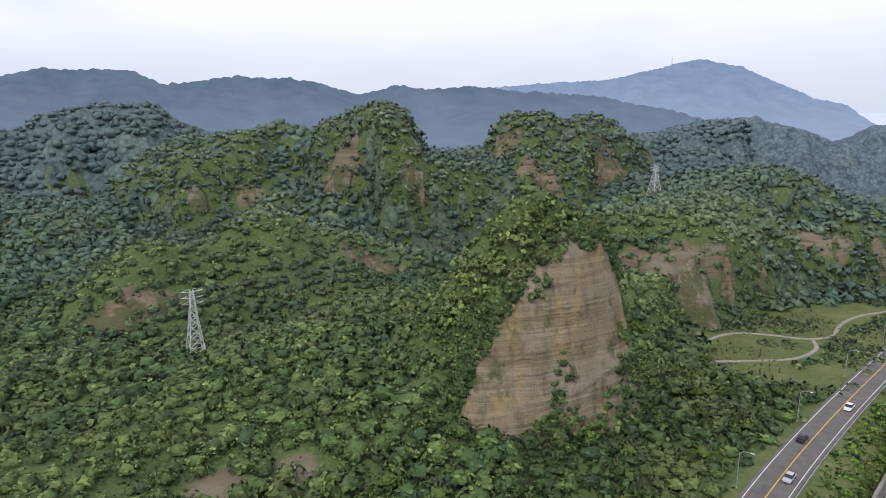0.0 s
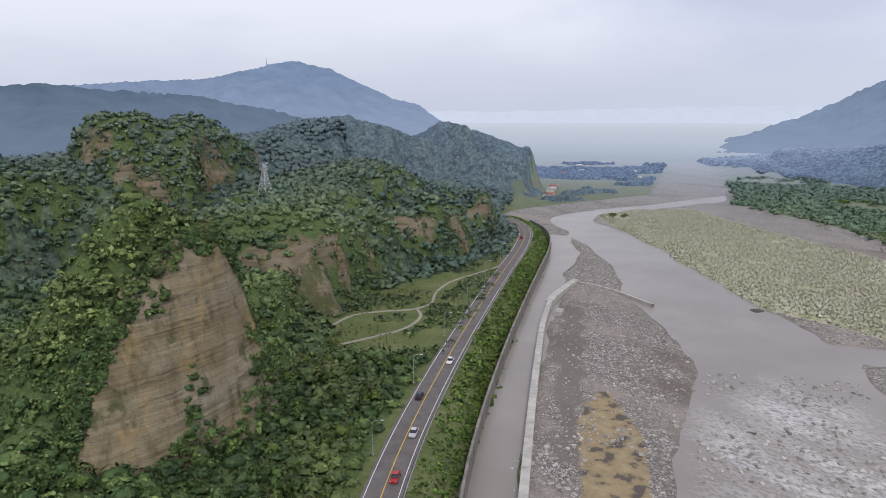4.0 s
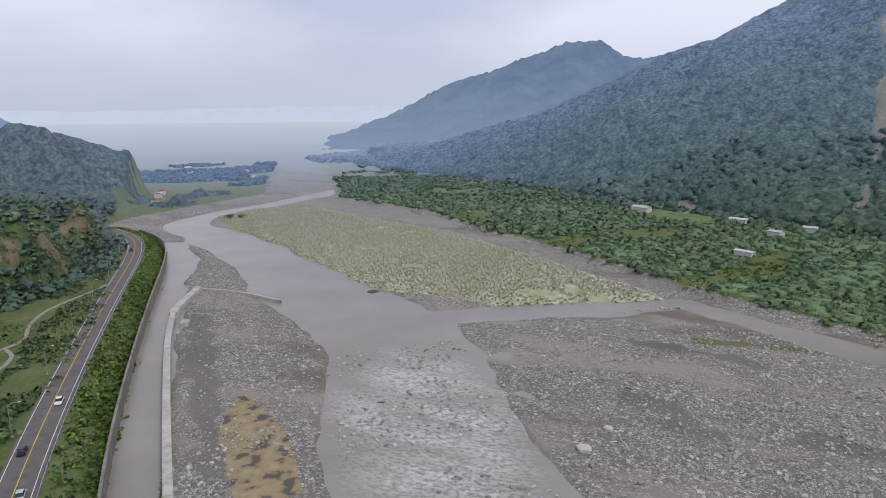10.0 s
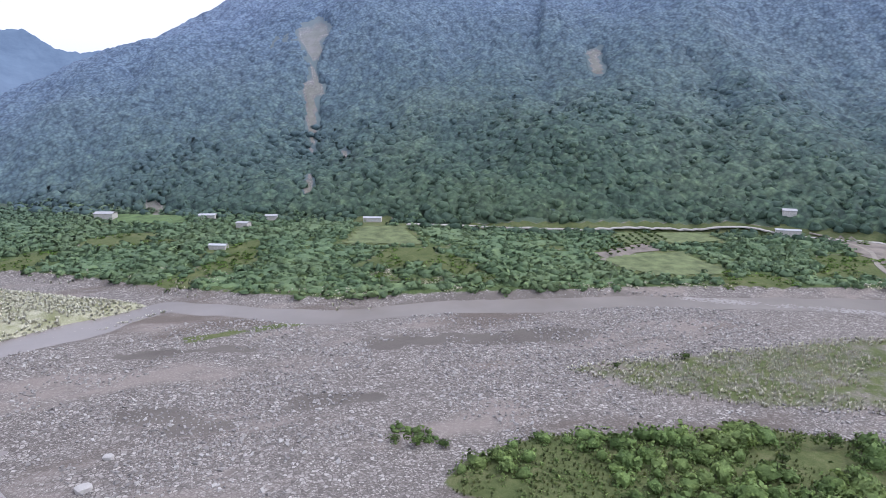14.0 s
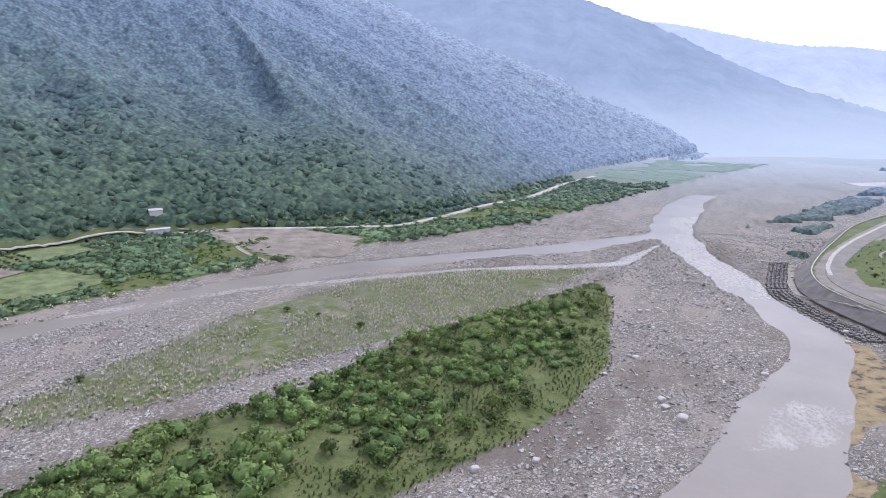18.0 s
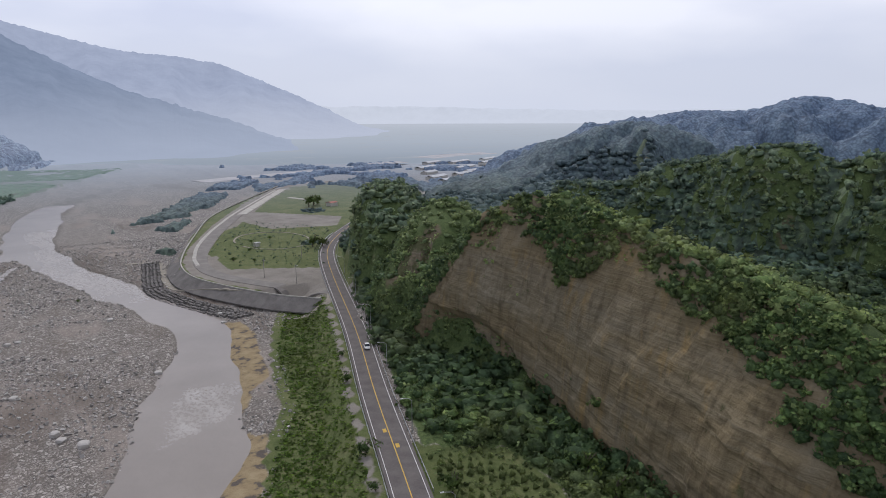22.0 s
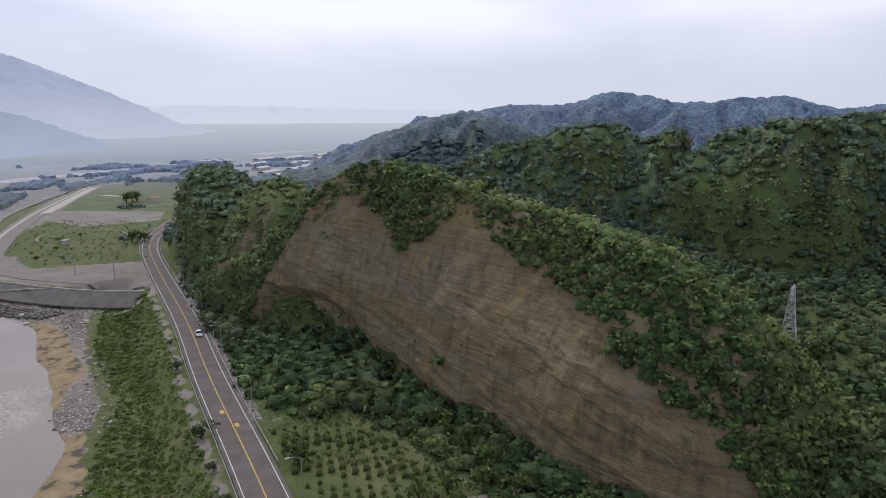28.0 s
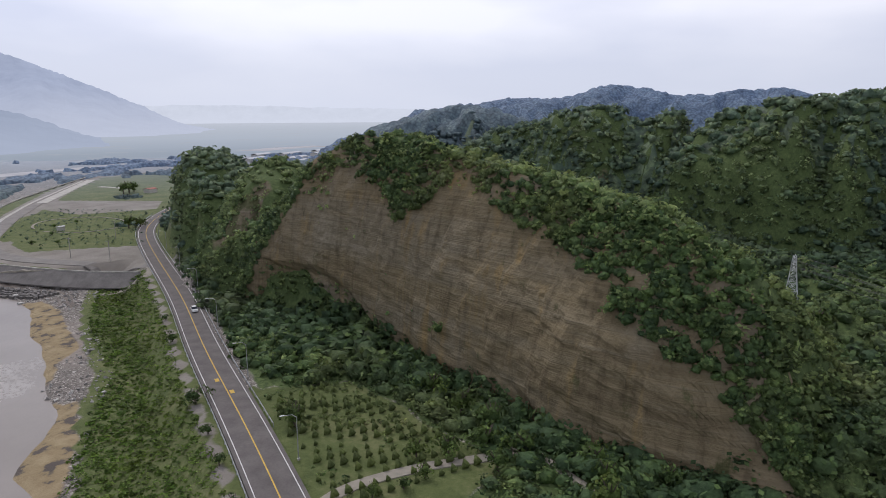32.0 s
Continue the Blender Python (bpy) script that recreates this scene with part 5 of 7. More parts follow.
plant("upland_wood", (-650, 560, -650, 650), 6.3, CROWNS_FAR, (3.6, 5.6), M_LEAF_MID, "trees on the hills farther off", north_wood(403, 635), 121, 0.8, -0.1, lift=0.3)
canopy_sheet("distant_canopy", (-960, 560, -960, 960), 4.2, 9.5, 5.0, M_CANOPY, "canopy on distant hills, blued by painted haze", north_wood(620, 1040), 126, 0.0)


def east_wood(x, y):
    n, e, b, r, w = lie(x, y)
    clear = fbm(x, y, 48, 3, 14.0) > 0.4
    return (b > 1) & (e < 5) & ~clear & ~farmed(x, y) & (np.hypot(x, y) < 1100)


near_bank = lambda x, y: np.hypot(x, y) + 60 * fbm(x, y, 60, 3, 2.0)
canopy_sheet("riverside_canopy", (-60, 760, -600, 480), 3.2, 7.0, 1.6, M_CANOPY_BANK, "closed green thicket across the river", lambda x, y: east_wood(x, y) & (near_bank(x, y) < 500), 132)
canopy_sheet("riverside_canopy_far", (-300, 760, -1100, 480), 4.0, 7.5, 1.6, M_CANOPY_BANK, "closed thicket across the river, farther off", lambda x, y: east_wood(x, y) & (near_bank(x, y) >= 494), 134)
plant("riverside_wood", (-100, 760, -760, 480), 6.2, CROWNS_MID, (2.6, 4.9), M_CANOPY_BANK, "green riverside trees across the river", east_wood, 131, 0.75, -0.1)
plant("riverside_scrub", (-100, 700, -700, 420), 4.5, CROWNS_LOW, (1.2, 2.6), M_SHRUB, "low scrub in the clearings across the river", lambda x, y: (lie(x, y)[2] > 0) & (lie(x, y)[1] < 0) & (fbm(x, y, 48, 3, 14.0) > 0.38) & (fbm(x, y, 11, 2, 3.0) > -0.1), 133, 0.6)


def mountain_land(near, far):
    def keep(x, y):
        d, s, _, _ = polyline(x, y, EAST)
        dist = np.hypot(x, y) + 110 * fbm(x, y, 150, 4, 4.0) + 55 * fbm(x, y, 26, 3, 9.0) + 0.45 * np.maximum(0, -y - 250)
        return (-d * s > 1) & (-d * s < 900) & (dist >= near) & (dist < far) & (scars(x, y) < 0.5) & (polyline(x, y, MOUNTAIN_ROAD)[0] > 5.5)
    return keep


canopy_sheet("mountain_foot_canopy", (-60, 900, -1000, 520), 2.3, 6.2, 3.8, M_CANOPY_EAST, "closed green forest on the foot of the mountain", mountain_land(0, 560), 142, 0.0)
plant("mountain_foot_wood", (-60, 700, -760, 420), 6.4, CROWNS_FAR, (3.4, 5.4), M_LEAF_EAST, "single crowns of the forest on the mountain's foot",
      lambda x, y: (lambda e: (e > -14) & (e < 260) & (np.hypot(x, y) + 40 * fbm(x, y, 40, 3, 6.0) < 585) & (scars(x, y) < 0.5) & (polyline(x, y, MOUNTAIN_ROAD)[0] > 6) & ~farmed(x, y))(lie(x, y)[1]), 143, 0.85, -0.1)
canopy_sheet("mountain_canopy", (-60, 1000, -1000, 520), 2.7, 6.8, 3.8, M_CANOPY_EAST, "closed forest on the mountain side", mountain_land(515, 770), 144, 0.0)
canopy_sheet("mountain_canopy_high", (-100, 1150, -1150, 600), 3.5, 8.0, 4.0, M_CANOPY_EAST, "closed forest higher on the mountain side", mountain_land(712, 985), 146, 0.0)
canopy_sheet("backdrop_mountain_high", (-300, 1450, -1500, 700), 5.4, 11, 5.0, M_CANOPY_EAST, "closed forest on the high mountain side, blued by painted haze", mountain_land(915, 1750), 152, 0.0)


BAR_WEST = [(30, -325), (21, -298), (15, -215), (22, -180), (33, -154), (50, -124), (90, -70), (129, -44)]
plant("bar_thicket", (0, 160, -340, -30), 5.0, CROWNS_NEAR, (2.0, 4.2), M_THICKET, "bushy green trees on the gravel bar", lambda x, y: (inside(x, y, BAR) > 2) & (polyline(x, y, BAR_WEST)[0] > 13 + 9 * fbm(x, y, 22, 3, 8.0)) & (fbm(x, y, 18, 3, 21.0) > -0.42), 161, 0.85)
plant("bar_undergrowth", (0, 160, -340, -30), 3.0, CROWNS_LOW, (0.5, 1.3), M_THICKET, "low weeds and bushes on the gravel bar", lambda x, y: (inside(x, y, BAR) > 0.5) & (fbm(x, y, 20, 3, 27.0) > 0.05), 163, 0.7)
plant("roadside_bushes", (-80, 330, -40, 400), 1.75, CROWNS_LOW, (1.0, 1.9), M_SHRUB, "strip of bushes between road and river wall", lambda x, y: (lie(x, y)[3] < -6.4) & (lie(x, y)[3] > -15.6) & (y > -20), 171, 0.75)


canopy_sheet("levee_scrub", (-300, -40, -850, -390), 2.6, 6.0, 3.0, M_CANOPY, "green scrub between levee road and gravel",
             lambda x, y: (inside(x, y, [(-51, -518), (-53, -441), (-76, -397), (-104, -505), (-196, -702), (-283, -840), (-202, -801), (-95, -585)]) > 0) & (fbm(x, y, 34, 3, 6.0) > -0.3), 181, 0.3)
canopy_sheet("plain_trees", (-900, -120, -1080, -400), 4.0, 8.5, 4.0, M_CANOPY, "hazy trees and hedges on the plain down the valley",
             lambda x, y: (lie(x, y)[0] < 0) & (lie(x, y)[2] < -60) & (river_reach(x, y)[0] < -30) & (np.hypot(x, y) > 500) & (np.hypot(x, y) < 1090) & (fbm(x, y, 60, 4, 16.0) > -0.02) & (inside(x, y, LOT_FAR) < -3)
             & (polyline(x, y, LEVEE_ROAD)[0] > 14) & (x - y * 0.15 < -110) & (polyline(x, y, [(-147, -513), (-233, -661)])[0] > 9) & (inside(x, y, FIELD) < -5), 185, 0.3)
canopy_sheet("village_trees", (420, 1000, 380, 1060), 4.0, 8.5, 4.2, M_CANOPY, "hazy trees round the village up the valley",
             lambda x, y: (lie(x, y)[2] < -45) & (river_reach(x, y)[0] < -45) & (np.hypot(x, y) < 1090) & (fbm(x, y, 70, 3, 26.0) > -0.12) & (y > 0.72 * x + 60), 189, 0.3)


# ---- cliffs ----
def cliff_face(name, base, top, top_z, z_low, dip, material, label, relief=1.0, step=0.9, overhang=None, lean=2.4):
    """A bedded rock face from a base line to the crest: steep below, rounding back above, with ledges along the dipping beds
    and flutes down it. Gives the places on it, and how far along and up they are."""
    k = 10
    line, crest_line = spline([(*p, 0) for p in base], step), None
    a = np.linspace(0, 1, len(base))
    t = np.linspace(0, 1, len(line))
    cx, cy, cz = [np.interp(t, a, v) for v in ([p[0] for p in top], [p[1] for p in top], top_z)]
    seg = np.linalg.norm(np.diff(line[:, :2], axis=0), axis=1)
    u = np.concatenate([[0], np.cumsum(seg)])
    bx, by = line[:, 0], line[:, 1]
    nx, ny = bx - cx, by - cy
    ln = np.hypot(nx, ny)
    nx, ny = nx / ln, ny / ln
    cz = cz + 1.2 * fbm(u, u * 0, 14, 3)
    nv = int(max(cz - z_low) / step)
    v = np.linspace(0, 1, nv)
    U, V = np.meshgrid(u, v, indexing="ij")
    Z = z_low + V * (cz - z_low)[:, None]
    bed = Z - math.tan(radians(dip)) * U
    ledge = fbm(bed, U * 0.03, 5.5, 4, 2.0) * 0.5 + 0.22 * (value_noise(bed / 1.7, U * 0.01) > 0.62)
    out = relief * (ledge + fbm(U, Z * 0.12, 11, 4, 7.0) * 1.4 + fbm(U, Z, 3.2, 3, 3.0) * 0.45) + 0.8
    if overhang is not None:
        out = out - overhang(U / u[-1], Z)
    off = out * (1 - 0.6 * smooth(0.85, 1, V)) - ln[:, None] * V ** lean
    P = np.stack([bx[:, None] + nx[:, None] * off, by[:, None] + ny[:, None] * off, Z], 2)
    P = P.reshape(-1, 3)
    ob = mesh_object(name, P, grid_faces(len(u), nv), material, (), False)
    tagged(ob, label, "cliff", kind="structure")
    return P, (U / u[-1]).ravel(), V.ravel()


def undercut(u, z):
    """The cave that the stream has cut under the far end of the long cliff."""
    line = 10 + 12 * smooth(0.62, 0.8, u)
    return 2.6 * smooth(0, 1, (line - z) / 4) * smooth(0.55, 0.68, u) * (1 - smooth(0.9, 0.98, u))


def clothe(name, face, line_rows, size, patch, material, label, seed, share=0.5, foot_rows=((0, -1), (1, -1))):
    """Shrubs that hang on a face above a line of heights along it, and in patches below."""
    P, U, V = face
    r = np.random.default_rng(seed)
    edge = np.interp(U, [a for a, _ in line_rows], [b for _, b in line_rows])
    n = fbm(U * 140, V * 60, 22, 4, seed * 0.7)
    p = np.where(V > edge + 0.10 * n, share, 0) + np.where(n > patch, share * 0.35, 0)
    foot = np.interp(U, [a for a, _ in foot_rows], [b for _, b in foot_rows])
    p = np.maximum(p, np.where(V < foot + 0.3 * n, share * 0.6, 0))
    w = r.random(len(P)) < p * 0.42
    s = r.uniform(*size, int(w.sum()))
    return many(name, CROWNS_HILL, P[w, 0], P[w, 1], P[w, 2], s, s * 0.9, material, label, "shrubs", seed, 0.0, 0.3, np.clip(0.45 + 0.18 * r.normal(size=len(s)), 0.1, 0.95))


long_face = cliff_face("cliff_long", LONG_BASE, LONG_TOP, LONG_Z, 1.5, 13, M_CLIFF_B, "tall bedded brown sandstone cliff with streaks and ledges", 1.0, 0.9, undercut)
clothe("cliff_long_shrubs", long_face, [(0, 0.6), (0.07, 0.66), (0.13, 0.68), (0.18, 0.72), (0.24, 0.76), (0.29, 0.77), (0.36, 0.9), (0.45, 0.88), (0.57, 0.87), (0.63, 0.64), (0.68, 0.77), (0.76, 0.83), (0.85, 0.92), (0.95, 0.6), (1, 0.1)],
       (1.0, 2.2), 0.95, M_LEAF, "green shrubs hanging over the long cliff", 5, 0.8)
fin_face = cliff_face("cliff_fin", FIN_BASE, FIN_TOP, FIN_Z, 6, -9, M_CLIFF_A, "brown sandstone face of the rock fin beside the road", 0.55, 0.8, None, 1.15)
clothe("cliff_fin_shrubs", fin_face, [(0, 0.3), (0.1, 0.86), (0.3, 0.92), (0.5, 0.9), (0.7, 0.84), (0.85, 0.76), (0.95, 0.4), (1, 0.1)],
       (0.8, 1.8), 0.62, M_LEAF, "green shrubs on the rock fin", 8, 1.0, [(0, 0.5), (0.18, 0.38), (0.35, 0.24), (0.5, 0.1), (0.7, 0.0), (1, -0.1)])


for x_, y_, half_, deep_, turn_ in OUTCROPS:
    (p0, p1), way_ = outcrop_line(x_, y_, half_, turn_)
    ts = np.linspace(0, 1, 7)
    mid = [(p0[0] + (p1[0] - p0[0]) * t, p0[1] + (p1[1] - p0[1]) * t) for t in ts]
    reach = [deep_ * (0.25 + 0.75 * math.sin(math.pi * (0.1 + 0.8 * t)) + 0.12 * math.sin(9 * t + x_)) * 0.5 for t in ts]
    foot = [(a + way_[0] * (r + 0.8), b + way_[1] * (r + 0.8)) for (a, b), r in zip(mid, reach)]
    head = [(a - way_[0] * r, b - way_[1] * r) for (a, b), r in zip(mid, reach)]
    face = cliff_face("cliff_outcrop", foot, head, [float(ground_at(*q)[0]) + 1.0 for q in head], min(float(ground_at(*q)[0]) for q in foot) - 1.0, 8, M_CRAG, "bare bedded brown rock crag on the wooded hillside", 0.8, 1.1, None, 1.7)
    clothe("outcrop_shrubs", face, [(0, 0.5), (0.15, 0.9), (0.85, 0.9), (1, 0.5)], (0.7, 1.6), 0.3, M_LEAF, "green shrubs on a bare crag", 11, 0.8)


# ---- the road ----
M_ASPHALT = plain("asphalt", (0.125, 0.112, 0.106), 0.9, vary=0.25, scale=0.3)
M_WHITE = plain("white_line", (0.58, 0.58, 0.56), 0.7, vary=0.2, scale=0.8)
M_YELLOW = plain("yellow_line", (0.55, 0.36, 0.06), 0.7, vary=0.2, scale=0.8)
M_CONCRETE = plain("concrete", (0.36, 0.35, 0.32), 0.85, vary=0.3, scale=0.35)
M_STEEL = plain("galvanised_steel", (0.42, 0.43, 0.44), 0.45, 0.6, 0.15)


def normals_of(line):
    t = np.gradient(line[:, :2], axis=0)
    t /= np.linalg.norm(t, axis=1)[:, None]
    return np.stack([t[:, 1], -t[:, 0]], 1)


def ribbon(name, line, offsets, material, parent=None):
    """A band swept along a line: offsets are (right, up) of its section, from one edge to the other."""
    nor = normals_of(line)
    P = [np.stack([line[:, 0] + nor[:, 0] * o, line[:, 1] + nor[:, 1] * o, line[:, 2] + h], 1) for o, h in offsets]
    return mesh_object(name, np.stack(P, 1).reshape(-1, 3), grid_faces(len(line), len(offsets)), material, (), False, parent)


ROAD_Z = 6.0
road_line = np.column_stack([ROAD, np.full(len(ROAD), ROAD_Z)])
road = ribbon("road", road_line, [(-4.6, -1.2), (-4.4, 0), (0, 0.08), (4.4, 0), (4.6, -1.2)], M_ASPHALT)
tagged(road, "grey asphalt two-lane road with white edge lines and a yellow centre line", "road", kind="structure")
for off, wid, mat, nm in ((-3.6, 0.18, M_WHITE, "edge_line"), (3.6, 0.18, M_WHITE, "edge_line"), (0, 0.24, M_YELLOW, "centre_line")):
    z = 0.08 * (1 - abs(off) / 4.4) + 0.012
    ribbon(nm, road_line, [(off - wid / 2, z), (off + wid / 2, z)], mat, road)


# ---- smaller growth ----
plant("field_saplings", (-190, -85, -480, -310), 5.5, CROWNS_LOW, (0.5, 1.1), M_LEAF, "young trees planted over the riverside field", lambda x, y: inside(x, y, FIELD) > 2, 301, 1.0, -0.3, "saplings")
plant("field_grove", (-240, -90, -560, -330), 5.0, CROWNS_MID, (2.6, 4.0), M_LEAF_MID, "dark clumps of trees in the riverside field",
      lambda x, y: (np.hypot(x + 148, y + 372) < 5) | (np.hypot(x + 201, y + 500) < 9), 303, 0.9, 0.0, "trees")
plant("bank_silvergrass_east", (100, 620, -430, 420), 2.6, CROWNS_LOW, (0.7, 1.5), M_REED, "pale silvergrass in drifts along the far bank",
      lambda x, y: (lambda b: (b > 0.5) & (b < 60) & (fbm(x, y, 26, 3, 31.0) > 0.22 + 0.012 * b))(lie(x, y)[2]), 305, 0.8, -0.2, "silvergrass")
plant("meadow_bushes", (80, 230, 165, 295), 2.4, CROWNS_LOW, (0.6, 1.9), M_LEAF, "low bushes and tall weeds in the meadow",
      lambda x, y: (inside(x, y, MEADOW) > 0) & (fbm(x, y, 17, 3, 12.0) > 0.02 - 0.5 * smooth(28, 14, lie(x, y)[3])) & (np.minimum(polyline(x, y, [(88, 212), (106, 228), (128, 222), (145, 232), (168, 251), (215, 272)])[0], polyline(x, y, [(84, 200), (104, 201), (121, 207), (130, 221)])[0]) > 4), 307, 0.8, -0.2, "shrubs")
plant("park_weeds", (-100, -45, -135, -58), 2.3, CROWNS_LOW, (0.5, 1.2), M_LEAF, "weeds and low bushes between the saplings",
      lambda x, y: (inside(x, y, PARK) > -4) & (lie(x, y)[3] > 7) & (fbm(x, y, 14, 3, 2.0) - 0.06 * np.minimum(inside(x, y, PARK), 8) > -0.25), 309, 0.7, -0.2, "shrubs")
plant("gravel_bushes", (40, 160, -120, 20), 2.2, CROWNS_MID, (0.9, 1.8), M_THICKET, "low green bush alone on the gravel",
      lambda x, y: ((x - 152) * 0.75 + (y - -47) * 0.66) ** 2 / 64 + ((x - 152) * 0.66 - (y - -47) * 0.75) ** 2 / 9 < 1, 311, 0.6, -0.2, "shrubs")


# ---- helpers for things ----
def part(name, bm, material, parent, label=""):
    """One mesh object under a thing or a part."""
    me = bpy.data.meshes.new(name)
    bm.to_mesh(me)
    bm.free()
    me.materials.append(material)
    ob = new(name, me)
    ob.parent = parent
    return tagged(ob, label) if label else ob


def box(sx, sy, sz, at=(0, 0, 0), bevel=0.0, turn=0.0):
    """A bmesh box with its middle at a place; bevelled edges."""
    bm = bmesh.new()
    bmesh.ops.create_cube(bm, size=1, matrix=Matrix.Translation(at) @ Matrix.Rotation(turn, 4, "Z") @ Matrix.Diagonal((sx, sy, sz, 1)))
    if bevel:
        bmesh.ops.bevel(bm, geom=bm.edges[:], offset=bevel, segments=2, affect="EDGES")
    return bm


def rod(p, q, r, sides=8, r2=None):
    """A bmesh round bar from p to q."""
    p, q = Vector(p), Vector(q)
    bm = bmesh.new()
    m = Matrix.Translation((p + q) / 2) @ (q - p).to_track_quat("Z", "Y").to_matrix().to_4x4()
    bmesh.ops.create_cone(bm, cap_ends=True, segments=sides, radius1=r, radius2=r if r2 is None else r2, depth=(q - p).length, matrix=m)
    return bm


def joined(*bms):
    out = bmesh.new()
    for b in bms:
        me = bpy.data.meshes.new("tmp")
        b.to_mesh(me)
        b.free()
        out.from_mesh(me)
        bpy.data.meshes.remove(me)
    return out


def thing(name, label, category, group=""):
    return tagged(new(name), label, category, group)


def at_ground(x, y, dz=0.0):
    return (x, y, float(ground_at(x, y)[0]) + dz)


def road_at(s):
    """Place and heading (radians from x) on the road s metres along it from its upstream end."""
    seg = np.linalg.norm(np.diff(ROAD, axis=0), axis=1)
    u = np.concatenate([[0], np.cumsum(seg)])
    x, y = np.interp(s, u, ROAD[:, 0]), np.interp(s, u, ROAD[:, 1])
    x2, y2 = np.interp(s + 2, u, ROAD[:, 0]), np.interp(s + 2, u, ROAD[:, 1])
    return float(x), float(y), math.atan2(y2 - y, x2 - x)


def road_s(x, y):
    return float(polyline(np.array([float(x)]), np.array([float(y)]), ROAD)[2][0])


# ---- single trees ----
M_CROWN = [leaf_material("tree_leaves", (0.06, 0.1, 0.028), (0.125, 0.2, 0.055), (0.22, 0.31, 0.09)),
           leaf_material("tree_leaves_light", (0.09, 0.14, 0.035), (0.165, 0.245, 0.065), (0.26, 0.34, 0.1)),
           leaf_material("tree_leaves_dark", (0.045, 0.08, 0.026), (0.09, 0.15, 0.045), (0.16, 0.235, 0.07))]


def tree(seed, material, label):
    """A broadleaved tree: tapered leaning trunk, limbs, crown of leaf clumps. About 1 unit of crown radius to 2.4 of height."""
    r = np.random.default_rng(500 + seed)
    t = thing("tree", label, "tree")
    bend = r.normal(0, 0.08, 2)
    fork = (bend[0], bend[1], 0.8)
    bms = [rod((0, 0, -0.3), fork, 0.10, 8, 0.07)]
    part("trunk", joined(*bms), M_BARK, t)
    limbs = []
    for _ in range(4):
        a = r.uniform(0, 6.28)
        limbs.append(rod(fork, (fork[0] + 0.5 * math.cos(a), fork[1] + 0.5 * math.sin(a), 1.0 + r.uniform(0.4, 0.8)), 0.05, 6, 0.02))
    part("branchwork", joined(*limbs), M_BARK, t)
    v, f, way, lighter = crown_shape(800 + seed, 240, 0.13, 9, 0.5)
    # the crown's painted core shade and top light, strengthened
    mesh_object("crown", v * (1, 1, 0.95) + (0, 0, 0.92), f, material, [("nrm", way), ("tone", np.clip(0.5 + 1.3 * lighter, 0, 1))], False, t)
    return t


TREES = [tree(k, M_CROWN[k % 3], ("bushy green broadleaved tree", "light green young tree", "dark green dense tree")[k % 3]) for k in range(6)]
planted = 0


def plant_tree(x, y, radius, kind, label="", group="", tall=1.0):
    """A copy of a grown tree at a place."""
    global planted
    planted += 1
    turn = (planted * 2.4) % 6.28
    src = TREES[kind]
    ob = copy_thing(src, Matrix.Translation(at_ground(x, y)) @ Matrix.Rotation(turn, 4, "Z"))
    ob.scale = (radius, radius, radius * tall)
    return tagged(ob, label, group=group)


rt = np.random.default_rng(77)
# thicket trees on the bar
bx, by = scatter(10, 145, -325, -45, 9.5, 301)
ok = (inside(bx, by, BAR) > 4) & (fbm(bx, by, 34, 3, 21.0) + 0.006 * (bx - 60) > -0.3)
for x, y in list(zip(bx[ok], by[ok]))[:95]:
    plant_tree(x, y, rt.uniform(1.6, 3.0), int(rt.integers(0, 6)), group="trees on the gravel bar", tall=rt.uniform(0.7, 0.95))
# lone small trees and bushes out on the gravel
for x, y, r_ in ((171, -147, 2.2), (172, -121, 1.6), (148, -231, 1.9), (110, -222, 2.2), (39.5, -170, 2.6), (147, -45, 2.6), (150, -40, 2.0), (144, -52, 1.8), (132, -228, 1.3), (389, 358, 4.0), (395, 352, 3.2), (-19, -330, 1.2)):
    plant_tree(x, y, r_, 2 if r_ < 2 else 0, "lone dark bush on the gravel", tall=0.7)
# avenue and park trees between road and long cliff
for x, y, r_, k in ((-78, -78, 2.0, 1), (-82, -74, 2.6, 0), (-74, -72, 1.5, 4), (-69, -72, 1.4, 2), (-88, -70, 3.2, 0), (-92, -64, 2.8, 3),
                    (-64, -74, 1.5, 1), (-95, -74, 3.4, 2), (-97, -84, 3.2, 5), (-99, -94, 3.4, 0), (-84, -64, 2.4, 3), (-60, -68, 1.6, 4), (-66, -98, 2.4, 2), (-70, -104, 2.8, 2), (-68, -120, 3.0, 5),
                    (-74, -132, 3.2, 2), (-80, -140, 3.4, 5), (-56, -76, 1.8, 1), (-96, -52, 3.0, 3), (-92, -48, 3.0, 0), (-86, -44, 3.2, 1), (-98, -40, 2.8, 2)):
    if polyline(np.array([float(x)]), np.array([float(y)]), ROAD)[0][0] > 8.5:
        plant_tree(x, y, r_, k, group="trees by the road")
# trees in the riverside field and on the far side
for x, y, r_, k in ((-144.7, -363, 4.2, 2), (-150, -360, 3.6, 5), (-207, -524, 5.5, 2), (-214, -530, 5.5, 5), (-220, -536, 5.0, 2), (-118, -395, 1.6, 0), (-110, -372, 1.4, 0), (-132, -402, 1.4, 3), (-95, -352, 1.5, 0), (-104, -344, 1.3, 3)):
    plant_tree(x, y, r_, k, group="trees in the riverside field")
# orchard rows under the mountain
for i in range(6):
    for j in range(9):
        x, y = 304 + 5.2 * i + 2.4 * j, -206 - 1.5 * i - 9.0 * j * 0.7
        plant_tree(x, y, rt.uniform(1.3, 1.7), 2, "small round orchard tree in a row", "orchard rows", 0.8)
